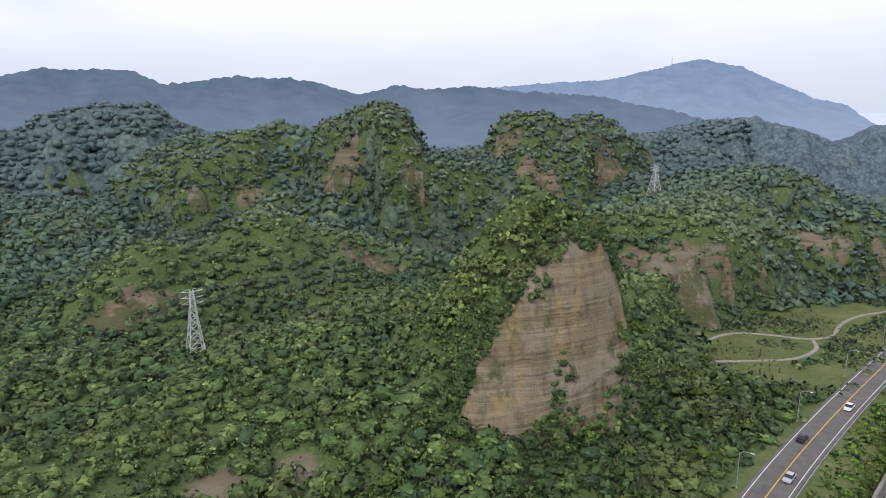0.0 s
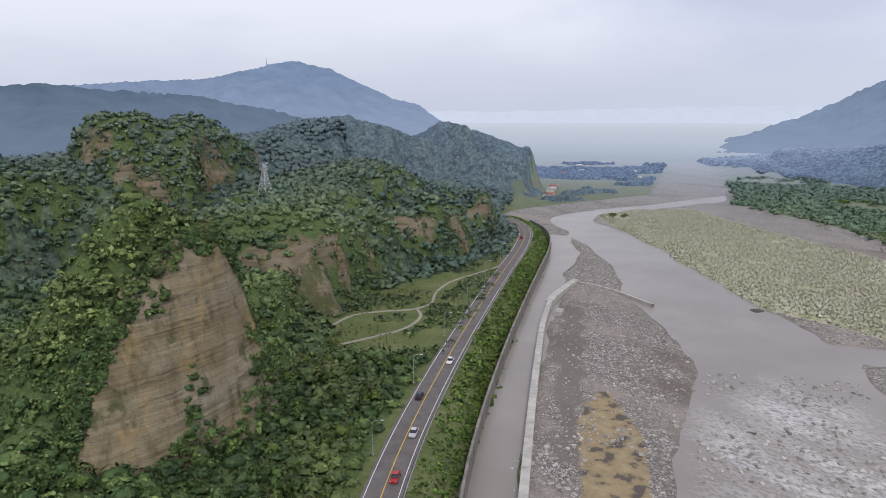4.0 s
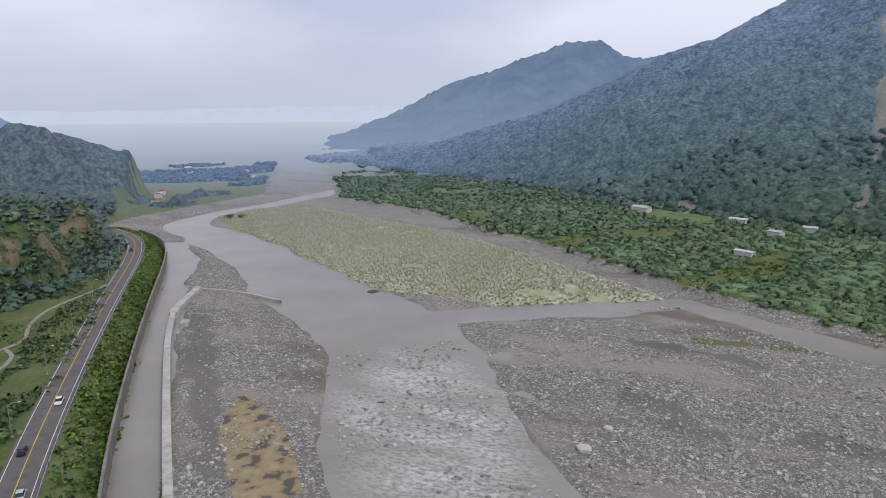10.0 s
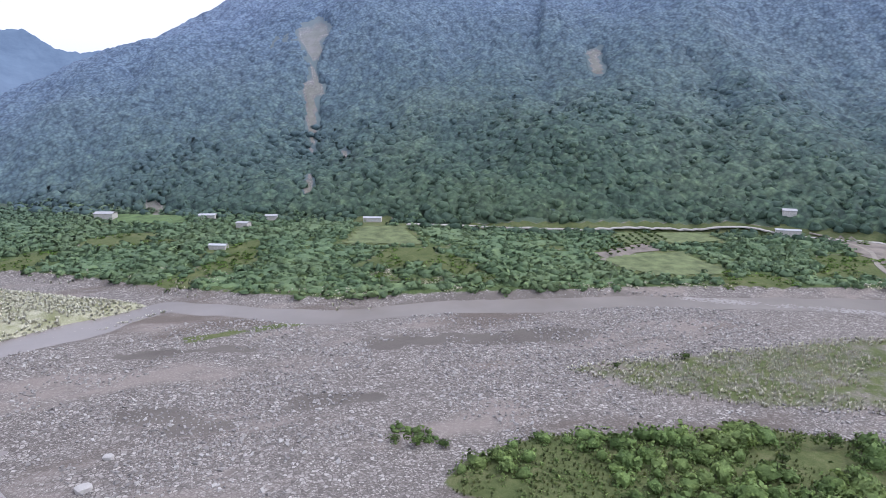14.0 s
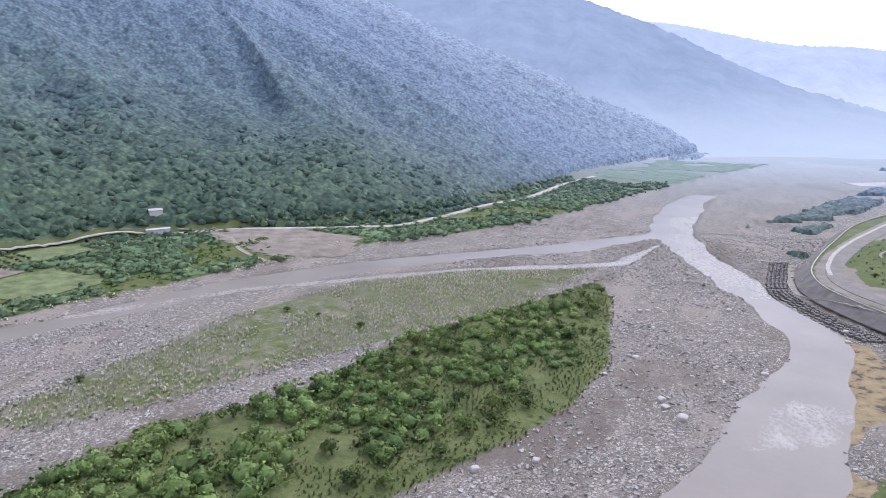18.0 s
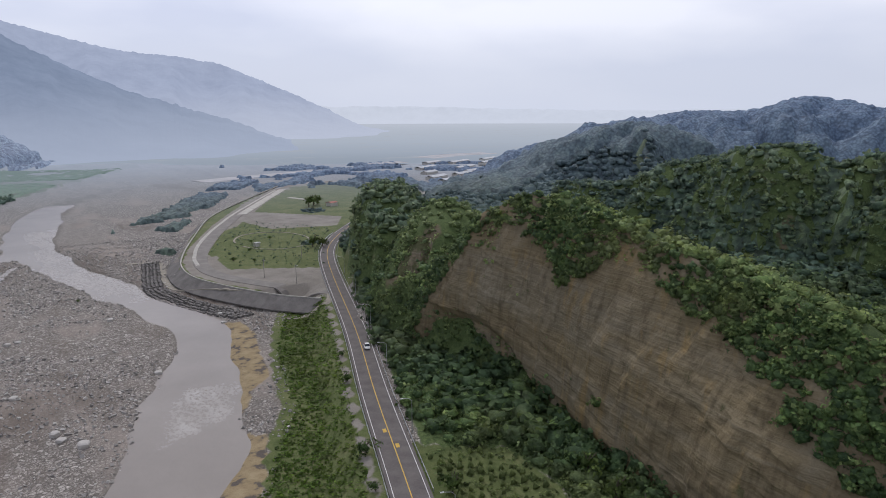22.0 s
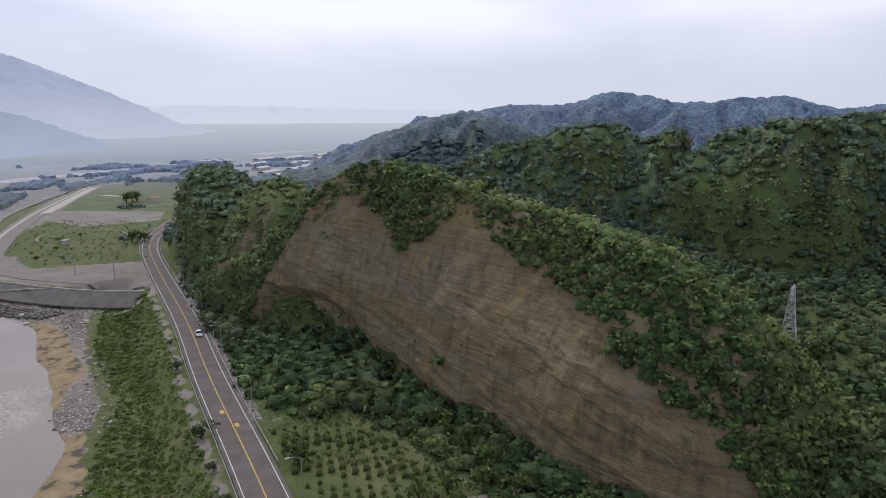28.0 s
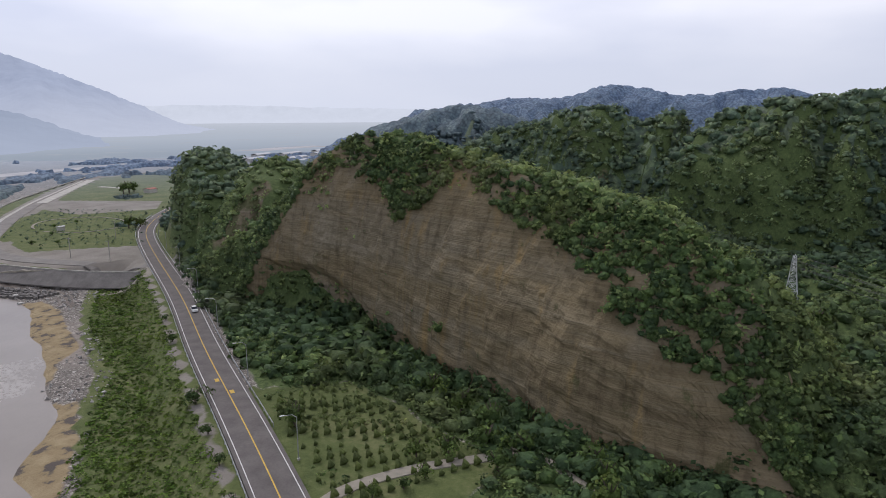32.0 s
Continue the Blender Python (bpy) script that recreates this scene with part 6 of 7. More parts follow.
# trees on the steep ground by the road
hx, hy = scatter(-20, 110, 95, 215, 10.5, 305)
hn = lie(hx, hy)
ok = (hn[3] > 11) & (hn[3] < 60) & ~on_cliff(hx, hy) & ~open_land(hx, hy)
for x, y in list(zip(hx[ok], hy[ok]))[:55]:
    plant_tree(x, y, rt.uniform(2.2, 3.6), int(rt.integers(0, 6)), group="hillside trees by the road", tall=rt.uniform(0.8, 1.1))
for x, y, r_, k in ((-189, -47, 4.6, 0), (-191, -53, 4.2, 3), (-186, -51, 4.0, 1), (-192, -42, 4.4, 2), (-184, -44, 4.2, 5), (-187, -57, 4.0, 0)):
    plant_tree(x, y, r_, k, "tall bushy tree at the foot of the pylon", "trees at the pylon", 1.05)
for t in TREES:
    for o in (*t.children_recursive, t):
        bpy.data.objects.remove(o)


# ---- grasses ----
def tuft_shape(seed, blades, droop):
    r = np.random.default_rng(seed)
    v, f = [], []
    for k in range(blades):
        a = r.uniform(0, 6.28)
        d = np.array([math.cos(a), math.sin(a), 0])
        s = np.array([-d[1], d[0], 0]) * 0.16
        h, o = r.uniform(0.7, 1.1), r.uniform(0.15, droop)
        v += [d * 0.1 - s, d * 0.1 + s, d * o * 0.6 + s * 0.9 + (0, 0, h * 0.8), d * o * 0.6 - s * 0.9 + (0, 0, h * 0.8), d * o + (0, 0, h)]
        b = 5 * k
        f += [(b, b + 1, b + 2), (b, b + 2, b + 3), (b + 3, b + 2, b + 4)]
    return np.array(v), np.array(f)


TUFTS = [tuft_shape(s, 6, 0.8) for s in range(5)]
x, y = scatter(255, 485, 10, 400, 1.9, 401)
w = (inside(x, y, ISLAND) > 1) & (fbm(x, y, 26, 4, 3.0) > -0.75)
s = RNG.uniform(0.7, 1.5, int(w.sum()))
many("island_silvergrass", TUFTS, x[w], y[w], ground_at(x[w], y[w]), s * 1.3, s * 0.8, M_REED, "pale flowering silvergrass on the river island", "grass", 402)
x, y = scatter(25, 185, -360, -100, 1.7, 403)
w = (inside(x, y, PALE_BAR) > 0) & (fbm(x, y, 22, 4, 5.0) > -0.22)
s = RNG.uniform(0.5, 1.2, int(w.sum()))
many("bar_silvergrass", TUFTS, x[w], y[w], ground_at(x[w], y[w]), s, s, M_REED, "thin pale silvergrass on the gravel", "grass", 404)
x, y = scatter(0, 150, -335, -35, 1.6, 405)
w = (inside(x, y, BAR) > -1) & (fbm(x, y, 12, 3, 5.0) > -0.2)
s = RNG.uniform(0.4, 1.0, int(w.sum()))
many("bar_grass", TUFTS, x[w], y[w], ground_at(x[w], y[w]), s, s, M_GRASS, "rank grass round the thicket", "grass", 406)
plant("bank_creepers", (-115, 5, -262, -35), 1.45, CROWNS_LOW, (0.6, 1.35), leaf_material("lush_grass", (0.085, 0.155, 0.028), (0.165, 0.275, 0.05), (0.26, 0.38, 0.085), 0.06), "lush green creepers and grass on the road bank",
      lambda x, y: (inside(x, y, STRIP_SW) > -3) & (lie(x, y)[3] < -7.5) & (lie(x, y)[4] < -3), 407, 0.5, category="creepers")
x, y = scatter(80, 230, 170, 295, 2.4, 409)
w = (inside(x, y, MEADOW) > 1) & (fbm(x, y, 20, 3, 9.0) > 0.0)
s = RNG.uniform(0.3, 0.8, int(w.sum()))
many("meadow_grass", TUFTS, x[w], y[w], ground_at(x[w], y[w]), s * 1.2, s, M_GRASS, "rough grass in the meadow by the road", "grass", 410)
x, y = scatter(240, 500, -60, 260, 3.2, 411)
w = (np.abs(lie(x, y)[2]) < 9) & (fbm(x, y, 25, 3, 2.0) > 0.1)
s = RNG.uniform(0.8, 1.6, int(w.sum()))
many("shore_silvergrass", TUFTS, x[w], y[w], ground_at(x[w], y[w]), s, s, M_REED, "pale silvergrass along the far bank", "grass", 412)
# orchard saplings between road and cliff
SAPLING = icosahedron()
SAPLING = (SAPLING[0] * (0.8, 0.8, 1.1) * np.array([1.25, 0.7, 1.1, 0.75, 1.2, 0.7, 1.15, 0.8, 1.2, 0.7, 1.1, 0.8])[:, None] + (0, 0, 0.7), SAPLING[1])
for i in range(16):
    for j in range(16):
        px, py = -58 - 2.3 * i + 0.5 * j, -76 - 3.3 * j + 0.7 * i
        if inside(np.array([px]), np.array([py]), PARK)[0] > 2 and (i + j) % 7 and polyline(np.array([px]), np.array([py]), ROAD)[0][0] > 7:
            ob = mesh_object("sapling", SAPLING[0] * (0.8 + 0.2 * math.sin(i * 7 + j)), SAPLING[1], M_GRASS)
            ob.location = at_ground(px, py)
            tagged(ob, "young sapling planted in a row on the grass", "sapling", "saplings below the cliff")


# ---- stones ----
def stone_shape(seed):
    r = np.random.default_rng(seed)
    v = np.array([(a, b, c) for a in (-0.62, 0.62) for b in (-0.62, 0.62) for c in (-0.62, 0.62)]) + r.normal(0, 0.17, (8, 3))
    f = np.array([(0, 1, 3), (0, 3, 2), (4, 6, 7), (4, 7, 5), (0, 4, 5), (0, 5, 1), (2, 3, 7), (2, 7, 6), (0, 2, 6), (0, 6, 4), (1, 5, 7), (1, 7, 3)])
    return v * (1 + 0.0 * r.normal(size=(8, 1))) * (1.0, r.uniform(0.65, 0.95), r.uniform(0.5, 0.8)), f


STONES = [stone_shape(900 + s) for s in range(9)]


def gravel_land(x, y):
    n, e, b, r, w = lie(x, y)
    return (w < -0.5) & (b < -1) & (r < -16) & (inside(x, y, BAR) < 0) & (inside(x, y, ISLAND) < 2) & (inside(x, y, LEVEE_AREA) < -2) & (inside(x, y, SAND_SW) < -1) & (inside(x, y, SAND_LOW) < -1) & (inside(x, y, PALE_BAR) < 3) & (inside(x, y, STRIP_SW) < -2)


def stones(name, area, step, size, cut, seed, label):
    x, y = scatter(*area, step, seed)
    r = np.random.default_rng(seed)
    w = gravel_land(x, y)
    x, y = x[w], y[w]
    w = fbm(x, y, 45, 4, 13.0) + 0.5 * fbm(x, y, 9, 2, 1.0) > cut
    x, y = x[w], y[w]
    s = size[0] * (size[1] / size[0]) ** (r.random(len(x)) ** 2.2)
    many(name, STONES, x, y, ground_at(x, y), s, s, M_STONE, label, "stones", seed, -0.15, 0.3)


stones("river_stones_bar", (60, 270, -200, 120), 1.5, (0.25, 0.85), -0.35, 601, "grey river stones strewn over the gravel")
stones("river_stones_south", (-110, 110, -480, -60), 1.6, (0.22, 0.85), -0.4, 603, "grey river boulders along the lower channel")
stones("river_stones_north", (80, 330, 60, 380), 2.4, (0.2, 0.7), -0.1, 605, "grey stones on the gravel by the levee")
x, y = scatter(60, 215, -30, 125, 2.4, 607)
w = (river_reach(x, y)[0] > 2) & (fbm(x, y, 24, 3, 31.0) > 0.02) & (x + y < 310)
s = RNG.uniform(0.3, 0.9, int(w.sum()))
many("rapid_stones", STONES, x[w], y[w], np.full(int(w.sum()), -0.35), s, s, M_STONE, "wet stones that break the rapids", "stones", 608, -0.1, 0.3)


M_DRIFT = plain("wet_driftwood", (0.07, 0.06, 0.05), 0.8, vary=0.4, scale=1.0)


def boulder(x, y, r_, flat, label):
    rr = np.random.default_rng(int(abs(x * 7 + y * 3)))
    bm = bmesh.new()
    bmesh.ops.create_icosphere(bm, subdivisions=2, radius=1)
    for v in bm.verts:
        q = v.co.copy()
        v.co *= 1 + 0.28 * noise.noise(q * 1.3 + Vector((x, y, 0)))
        v.co = Vector((max(-0.8, min(0.8, v.co.x)) * r_, max(-0.7, min(0.7, v.co.y)) * r_, max(-0.75, min(0.75, v.co.z)) * r_ * flat))
    me = bpy.data.meshes.new("boulder")
    bm.to_mesh(me)
    bm.free()
    me.materials.append(M_DRIFT if label.startswith("dark") else M_STONE)
    ob = new("boulder", me)
    ob.matrix_world = Matrix.Translation(at_ground(x, y, r_ * flat * 0.35)) @ Matrix.Rotation(rr.uniform(0, 6), 4, "Z")
    tagged(ob, label, "boulder", "boulders on the gravel")


boulder(152.3, 31, 2.2, 0.5, "flat pale grey slab of rock by the water")
boulder(165.5, 27.5, 1.5, 0.6, "pale block of rock on the gravel")
boulder(-7.8, -181, 2.0, 0.6, "large pale boulder on the stony bar")
boulder(261, 156, 3.6, 0.35, "dark drift stranded at the water's edge")
boulder(243, 170, 2.6, 0.3, "dark drift stranded at the water's edge")
for k in range(34):
    x, y = rt.uniform(-70, 60), rt.uniform(-300, -130)
    if gravel_land(np.array([x]), np.array([y]))[0]:
        boulder(x, y, rt.uniform(0.9, 1.7), rt.uniform(0.5, 0.75), "rounded grey boulder on the stony bar")


M_RIVER_WALL = plain("river_wall_concrete", (0.19, 0.175, 0.15), 0.9, vary=0.4, scale=0.3)

# ---- roadside: rails, lamps, cars ----
def guard_rail(s0, s1, off, label):
    """A length of guard rail beside the road: posts and a folded steel beam."""
    t = thing("guard_rail", label, "guard rail", "guard rails")
    x0, y0, _ = road_at((s0 + s1) / 2)
    t.location = (x0, y0, ROAD_Z)
    pts = []
    for s in np.arange(s0, s1 + 0.1, 4.0):
        x, y, a = road_at(s)
        pts.append((x + math.sin(a) * off, y - math.cos(a) * off))
    for x, y in pts:
        part("post", box(0.13, 0.13, 0.95, (x - x0, y - y0, 0.2)), M_STEEL, t)
    for z, nm in ((0.55, "beam"),):
        line = np.array([(x - x0, y - y0, z) for x, y in pts])
        ribbon(nm, line, [(-0.06, -0.16), (0.07, -0.1), (-0.02, 0), (0.07, 0.1), (-0.06, 0.16)], M_STEEL, t)
    return t


S_END = road_s(-154, -362)
for s in np.arange(30, S_END - 10, 60.0):
    guard_rail(s, s + 60, -4.85, "galvanised guard rail on the river side of the road")
for s in np.arange(S_END - 270, S_END - 30, 60.0):
    guard_rail(s, s + 60, 4.85, "white guard rail on the hill side of the road")


def street_lamp():
    t = thing("street_lamp", "tall grey steel street lamp with a curved arm over the road", "street lamp", "street lamps along the road")
    part("base", box(0.5, 0.5, 0.4, (0, 0, 0.1), 0.04), M_CONCRETE, t)
    part("pole", rod((0, 0, 0.2), (0, 0, 8.2), 0.11, 10, 0.07), M_STEEL, t)
    part("arm", joined(rod((0, 0, 8.1), (0.7, 0, 8.7), 0.06), rod((0.7, 0, 8.7), (2.2, 0, 8.9), 0.05)), M_STEEL, t)
    part("lamp_head", box(0.8, 0.3, 0.16, (2.5, 0, 8.88), 0.05), plain("lamp_housing", (0.6, 0.6, 0.6), 0.5), t, "pale lamp head")
    return t


lamp0 = street_lamp()
lamps = 0
for s in np.arange(60, S_END - 20, 42.0):
    x, y, a = road_at(s)
    m = Matrix.Translation((x - math.sin(a) * -5.8, y + math.cos(a) * -5.8, ROAD_Z - 0.1)) @ Matrix.Rotation(a + math.pi / 2, 4, "Z")
    copy_thing(lamp0, m)
for o in (*lamp0.children_recursive, lamp0):
    bpy.data.objects.remove(o)

M_GLASS = plain("car_glass", (0.02, 0.025, 0.03), 0.08, 0.0, 0.1, 1.5, 0.5)
M_TYRE = plain("tyre_rubber", (0.02, 0.02, 0.02), 0.9)
M_RIM = plain("wheel_rim", (0.5, 0.5, 0.52), 0.35, 0.8)
M_LAMP_RED = plain("tail_lamp", (0.4, 0.01, 0.01), 0.3)
M_LAMP_CLEAR = plain("head_lamp", (0.7, 0.7, 0.68), 0.15)


def car(s, off, colour, label, van=False):
    """A car on the road: shaped body, glasshouse, wheels with tyre and rim, lamps."""
    paint = plain("car_paint", colour, 0.25, 0.0, 0.05, 1.0, 0.6)
    t = thing("car", label, "car", "cars on the road")
    L, W, H = 4.4, 1.78, 1.48
    if van:
        H = 1.75
    bm = box(L, W, 0.62, (0, 0, 0.62), 0.16)
    for v in bm.verts:
        if v.co.z > 0.8:
            v.co.z -= 0.10 * (abs(v.co.x) / (L / 2)) ** 2
            v.co.y *= 0.95
    part("body", bm, paint, t)
    bm = box(2.5 if not van else 3.1, W * 0.92, H - 0.88, (-0.2, 0, 0.88 + (H - 0.88) / 2), 0.06)
    for v in bm.verts:
        if v.co.z > 1.15:
            v.co.x = (v.co.x + 0.2) * 0.66 - 0.25
            v.co.y *= 0.84
    part("windows", bm, M_GLASS, t, "dark tinted glass")
    part("roof", box(1.55 if not van else 2.0, W * 0.75, 0.06, (-0.25, 0, H + 0.01), 0.025), paint, t)
    for x in (-1.35, 1.38):
        for y in (-0.78, 0.78):
            w = part("wheel", rod((x, y - 0.1, 0.33), (x, y + 0.1, 0.33), 0.2, 14), M_RIM, t)
            k = part("tyre", rod((x, y - 0.105, 0.33), (x, y + 0.105, 0.33), 0.33, 18), M_TYRE, w)
    for y in (-0.62, 0.62):
        part("headlight", box(0.1, 0.34, 0.14, (2.17, y, 0.72), 0.03), M_LAMP_CLEAR, t)
        part("tail_light", box(0.1, 0.3, 0.16, (-2.17, y, 0.78), 0.03), M_LAMP_RED, t)
    for x in (-2.2, 2.2):
        part("bumper", box(0.16, 1.6, 0.2, (x, 0, 0.42), 0.05), paint, t)
    x, y, a = road_at(s)
    t.matrix_world = Matrix.Translation((x + math.sin(a) * off, y - math.cos(a) * off, ROAD_Z + 0.07)) @ Matrix.Rotation(a + (math.pi if off > 0 else 0), 4, "Z")
    return t


car(road_s(108, 166), -1.65, (0.75, 0.75, 0.74), "white car driving on the road by the river")
car(road_s(88, 147), 1.65, (0.03, 0.03, 0.035), "dark car on the road by the river")
car(road_s(74, 131), -1.65, (0.45, 0.46, 0.48), "silver car on the road by the river")
car(road_s(60, 116), -1.65, (0.35, 0.02, 0.02), "red car on the road by the river")
car(road_s(262, 312), 1.65, (0.35, 0.02, 0.03), "red car at the bend of the road", True)
car(road_s(-92, -192), 1.65, (0.75, 0.75, 0.74), "white car driving under the cliff")

# yellow plates painted between the lanes
for s_, o_ in ((road_s(-68, -128), 0.9), (road_s(-70, -136), -0.9)):
    x, y, a = road_at(s_)
    m = box(2.0, 0.9, 0.01, (0, 0, 0))
    ob = part("road_mark", m, M_YELLOW, road)
    ob.matrix_world = Matrix.Translation((x + math.sin(a) * o_, y - math.cos(a) * o_, ROAD_Z + 0.085)) @ Matrix.Rotation(a, 4, "Z")

# roadside trees on the river side
for x_, y_, r_ in ((-66, -127, 2.5), (-62, -112, 1.4), (-57, -100, 1.5), (-52, -86, 1.6), (-82, -168, 2.0), (-90, -188, 1.4)):
    s_ = road_s(x_, y_)
    x, y, a = road_at(s_)
    t = tree(int(abs(x_)) % 6, M_CROWN[2], "small round tree on the kerb of the road")
    x, y = x + math.sin(a) * -6.9, y - math.cos(a) * -6.9
    t.location, t.scale = (x, y, ROAD_Z - 0.5), (r_, r_, r_ * 0.9)
    tagged(t, group="trees by the road")

# ---- river works ----
wall_s = np.arange(5, road_s(0, 40), 6.0)
wall = thing("river_wall", "weathered concrete river wall below the roadside bushes", "retaining wall")
tagged(wall, kind="structure")
for s0, s1 in zip(wall_s[:-1], wall_s[1:]):
    pts = []
    for s_ in (s0 + 0.03, s1 - 0.03):
        x, y, a = road_at(s_)
        pts.append((x + math.sin(a) * -16.2, y - math.cos(a) * -16.2))
    (x0, y0), (x1, y1) = pts
    part("wall_panel", box(math.hypot(x1 - x0, y1 - y0), 0.7, 6.4, ((x0 + x1) / 2, (y0 + y1) / 2, 1.6), 0, math.atan2(y1 - y0, x1 - x0)), M_RIVER_WALL, wall)

LEVEE = spline([(60, 72), (88, 103), (125, 143), (164, 184), (186, 205), (199, 216), (228, 232)], 7.0)
levee = tagged(thing("levee_wall", "pale concrete levee wall between channel and gravel", "levee"), kind="structure")
M_PALE = plain("pale_concrete", (0.4, 0.38, 0.34), 0.85, vary=0.25, scale=0.3)
for (x0, y0), (x1, y1) in zip(LEVEE[:-1], LEVEE[1:]):
    d = math.hypot(x1 - x0, y1 - y0)
    k = (x0 + x1) / 2 > 190
    bm = box(d - 0.08, 2.2 if not k else 3.4, 3.2, ((x0 + x1) / 2, (y0 + y1) / 2, 0.5), 0.06, math.atan2(y1 - y0, x1 - x0))
    part("levee_block", bm, M_PALE, levee)
stub = tagged(thing("levee_stub", "short concrete block beside the levee", "concrete block"), kind="structure")
part("block", box(5.5, 3.0, 2.6, (186, 198, 0.6), 0.08, 0.6), M_PALE, stub)
part("cap", box(3.0, 2.0, 0.4, (186, 198, 2.0), 0.05, 0.6), M_CONCRETE, stub)
weir = ribbon("weir_sill", np.column_stack([spline([(228, 232), (231, 219), (231, 205), (228, 184)], 3), np.full(len(spline([(228, 232), (231, 219), (231, 205), (228, 184)], 3)), 0.9)]), [(-0.5, -1.5), (-0.5, 0.2), (0.5, 0.2), (0.5, -1.5)], M_PALE)
tagged(weir, "thin pale concrete sill across the gravel", "weir", kind="structure")


# ---- paths, levee road and field on the lower river side ----
def lane(name, pts, width, material, label, lift=0.12, flat_z=None, category="path"):
    line = spline(pts, 2.5)
    z = ground_at(line[:, 0], line[:, 1]) + lift if flat_z is None else np.full(len(line), flat_z)
    ob = ribbon(name, np.column_stack([line, z]), [(-width / 2 - 0.15, -0.6), (-width / 2, 0), (0, 0.03), (width / 2, 0), (width / 2 + 0.15, -0.6)], material)
    return tagged(ob, label, category, kind="structure")


M_PATH = plain("path_concrete", (0.27, 0.245, 0.2), 0.9, vary=0.2, scale=0.5)
M_DUST = plain("dusty_asphalt", (0.2, 0.185, 0.168), 0.9, vary=0.2, scale=0.25)
lane("footpath_meadow", [(88, 212), (95, 222), (106, 228), (118, 226), (128, 222), (138, 224), (145, 232), (152, 240), (168, 251), (201, 262), (215, 272)], 1.3, M_PATH, "pale winding footpath through the meadow", 0.2)
lane("footpath_loop", [(84, 200), (91, 200), (104, 201), (114, 203), (121, 207), (127, 213), (130, 221)], 1.3, M_PATH, "pale footpath that joins the winding one", 0.2)
lane("footpath_park", [(-54, -78), (-61, -79), (-67, -78), (-77, -74), (-85, -69), (-92, -66)], 2.6, M_PATH, "concrete path into the grass below the cliff", 0.2)
lane("footpath_wood", [(-97, -76), (-95, -68), (-92, -58), (-89, -48)], 1.8, M_PATH, "pale path between trees below the cliff", 0.2)
ring = [(-132 + 22 * math.cos(a), -398 + 30 * math.sin(a)) for a in np.linspace(0.3, 6.2, 24)]
lane("footpath_ring", ring, 1.1, M_PATH, "pale ring path in the riverside field", 0.15)
levee_road = lane("levee_road", LEVEE_ROAD, 7.5, M_DUST, "dusty grey levee road curving along the river", 0.25, None, "road")
lane("levee_patches", [(-224, -657), (-141, -516), (-96, -423), (-80, -375), (-76, -350)], 2.0, M_PALE, "pale worn concrete strip on the levee road", 0.42)
lane("bare_strip", [(-147, -513), (-190, -588), (-233, -661)], 7.0, M_PALE, "pale concrete strip beside the levee", 0.3)
lane("bare_strip_short", [(-215, -593), (-227, -558)], 5.0, M_PALE, "short pale concrete strip on the plain", 0.3)
lane("service_track", [(-48, -399), (-64, -390), (-60, -356), (-60, -330), (-71, -308), (-83, -289), (-99, -274), (-110, -266), (-111, -260), (-104, -251), (-89, -255)], 3.2, M_PATH, "pale dirt service track below the levee", 0.2)
# the sloped facing of the levee: dark concrete panels under a pale kerb
M_FACING = plain("levee_facing", (0.15, 0.14, 0.13), 0.9, vary=0.35, scale=0.2)
facing = tagged(thing("levee_slope", "dark concrete slope panels of the levee with a pale kerb", "levee"), kind="structure")
crest_line = spline(LEVEE_CREST, 5.0)
crest_nor = normals_of(crest_line)
for k in range(len(crest_line) - 1):
    (x0, y0), (x1, y1) = crest_line[k], crest_line[k + 1]
    (a0, b0), (a1, b1) = crest_nor[k], crest_nor[k + 1]
    bm = bmesh.new()
    top = [bm.verts.new((x - a * o, y - b * o, z)) for x, y, a, b in ((x0, y0, a0, b0), (x1, y1, a1, b1)) for o, z in ((0.4, 5.95), (7.0, 1.6))]
    low = [bm.verts.new((v.co.x, v.co.y, v.co.z - 0.5)) for v in top]
    for q in ((top[0], top[1], top[3], top[2]), (top[1], low[1], low[3], top[3]), (top[0], top[2], low[2], low[0]), (top[0], low[0], low[1], top[1]), (top[2], top[3], low[3], low[2])):
        bm.faces.new(q)
    bmesh.ops.recalc_face_normals(bm, faces=bm.faces)
    part("slope_panel", bm, M_FACING, facing)
    d = math.hypot(x1 - x0, y1 - y0)
    part("kerb", box(d - 0.06, 0.6, 0.8, ((x0 + x1) / 2, (y0 + y1) / 2, 6.0), 0.05, math.atan2(y1 - y0, x1 - x0)), M_PALE, facing)
# concrete blocks at the levee's foot
r5 = np.random.default_rng(55)
blocks = tagged(thing("levee_toe_blocks", "rows of dark concrete blocks at the levee's foot", "blocks"), kind="structure")
blk = bpy.data.meshes.new("toe_block")
bm = box(1.7, 1.4, 1.3, (0, 0, 0), 0.14)
bm.to_mesh(blk)
bm.free()
blk.materials.append(M_FACING)
toe = spline([(-56, -391), (-48, -336), (-52, -312), (-62, -286), (-71, -266)], 2.1)
for k, (x, y) in enumerate(toe):
    for j in range(5):
        ob = new("toe_block", blk)
        ob.parent = blocks
        q = at_ground(x - 1.9 * j + r5.uniform(-0.4, 0.4), y - 0.4 * j + r5.uniform(-0.4, 0.4), 0.25)
        ob.matrix_world = Matrix.Translation(q) @ Matrix.Rotation(r5.uniform(-0.5, 0.5) + 0.8, 4, "Z")
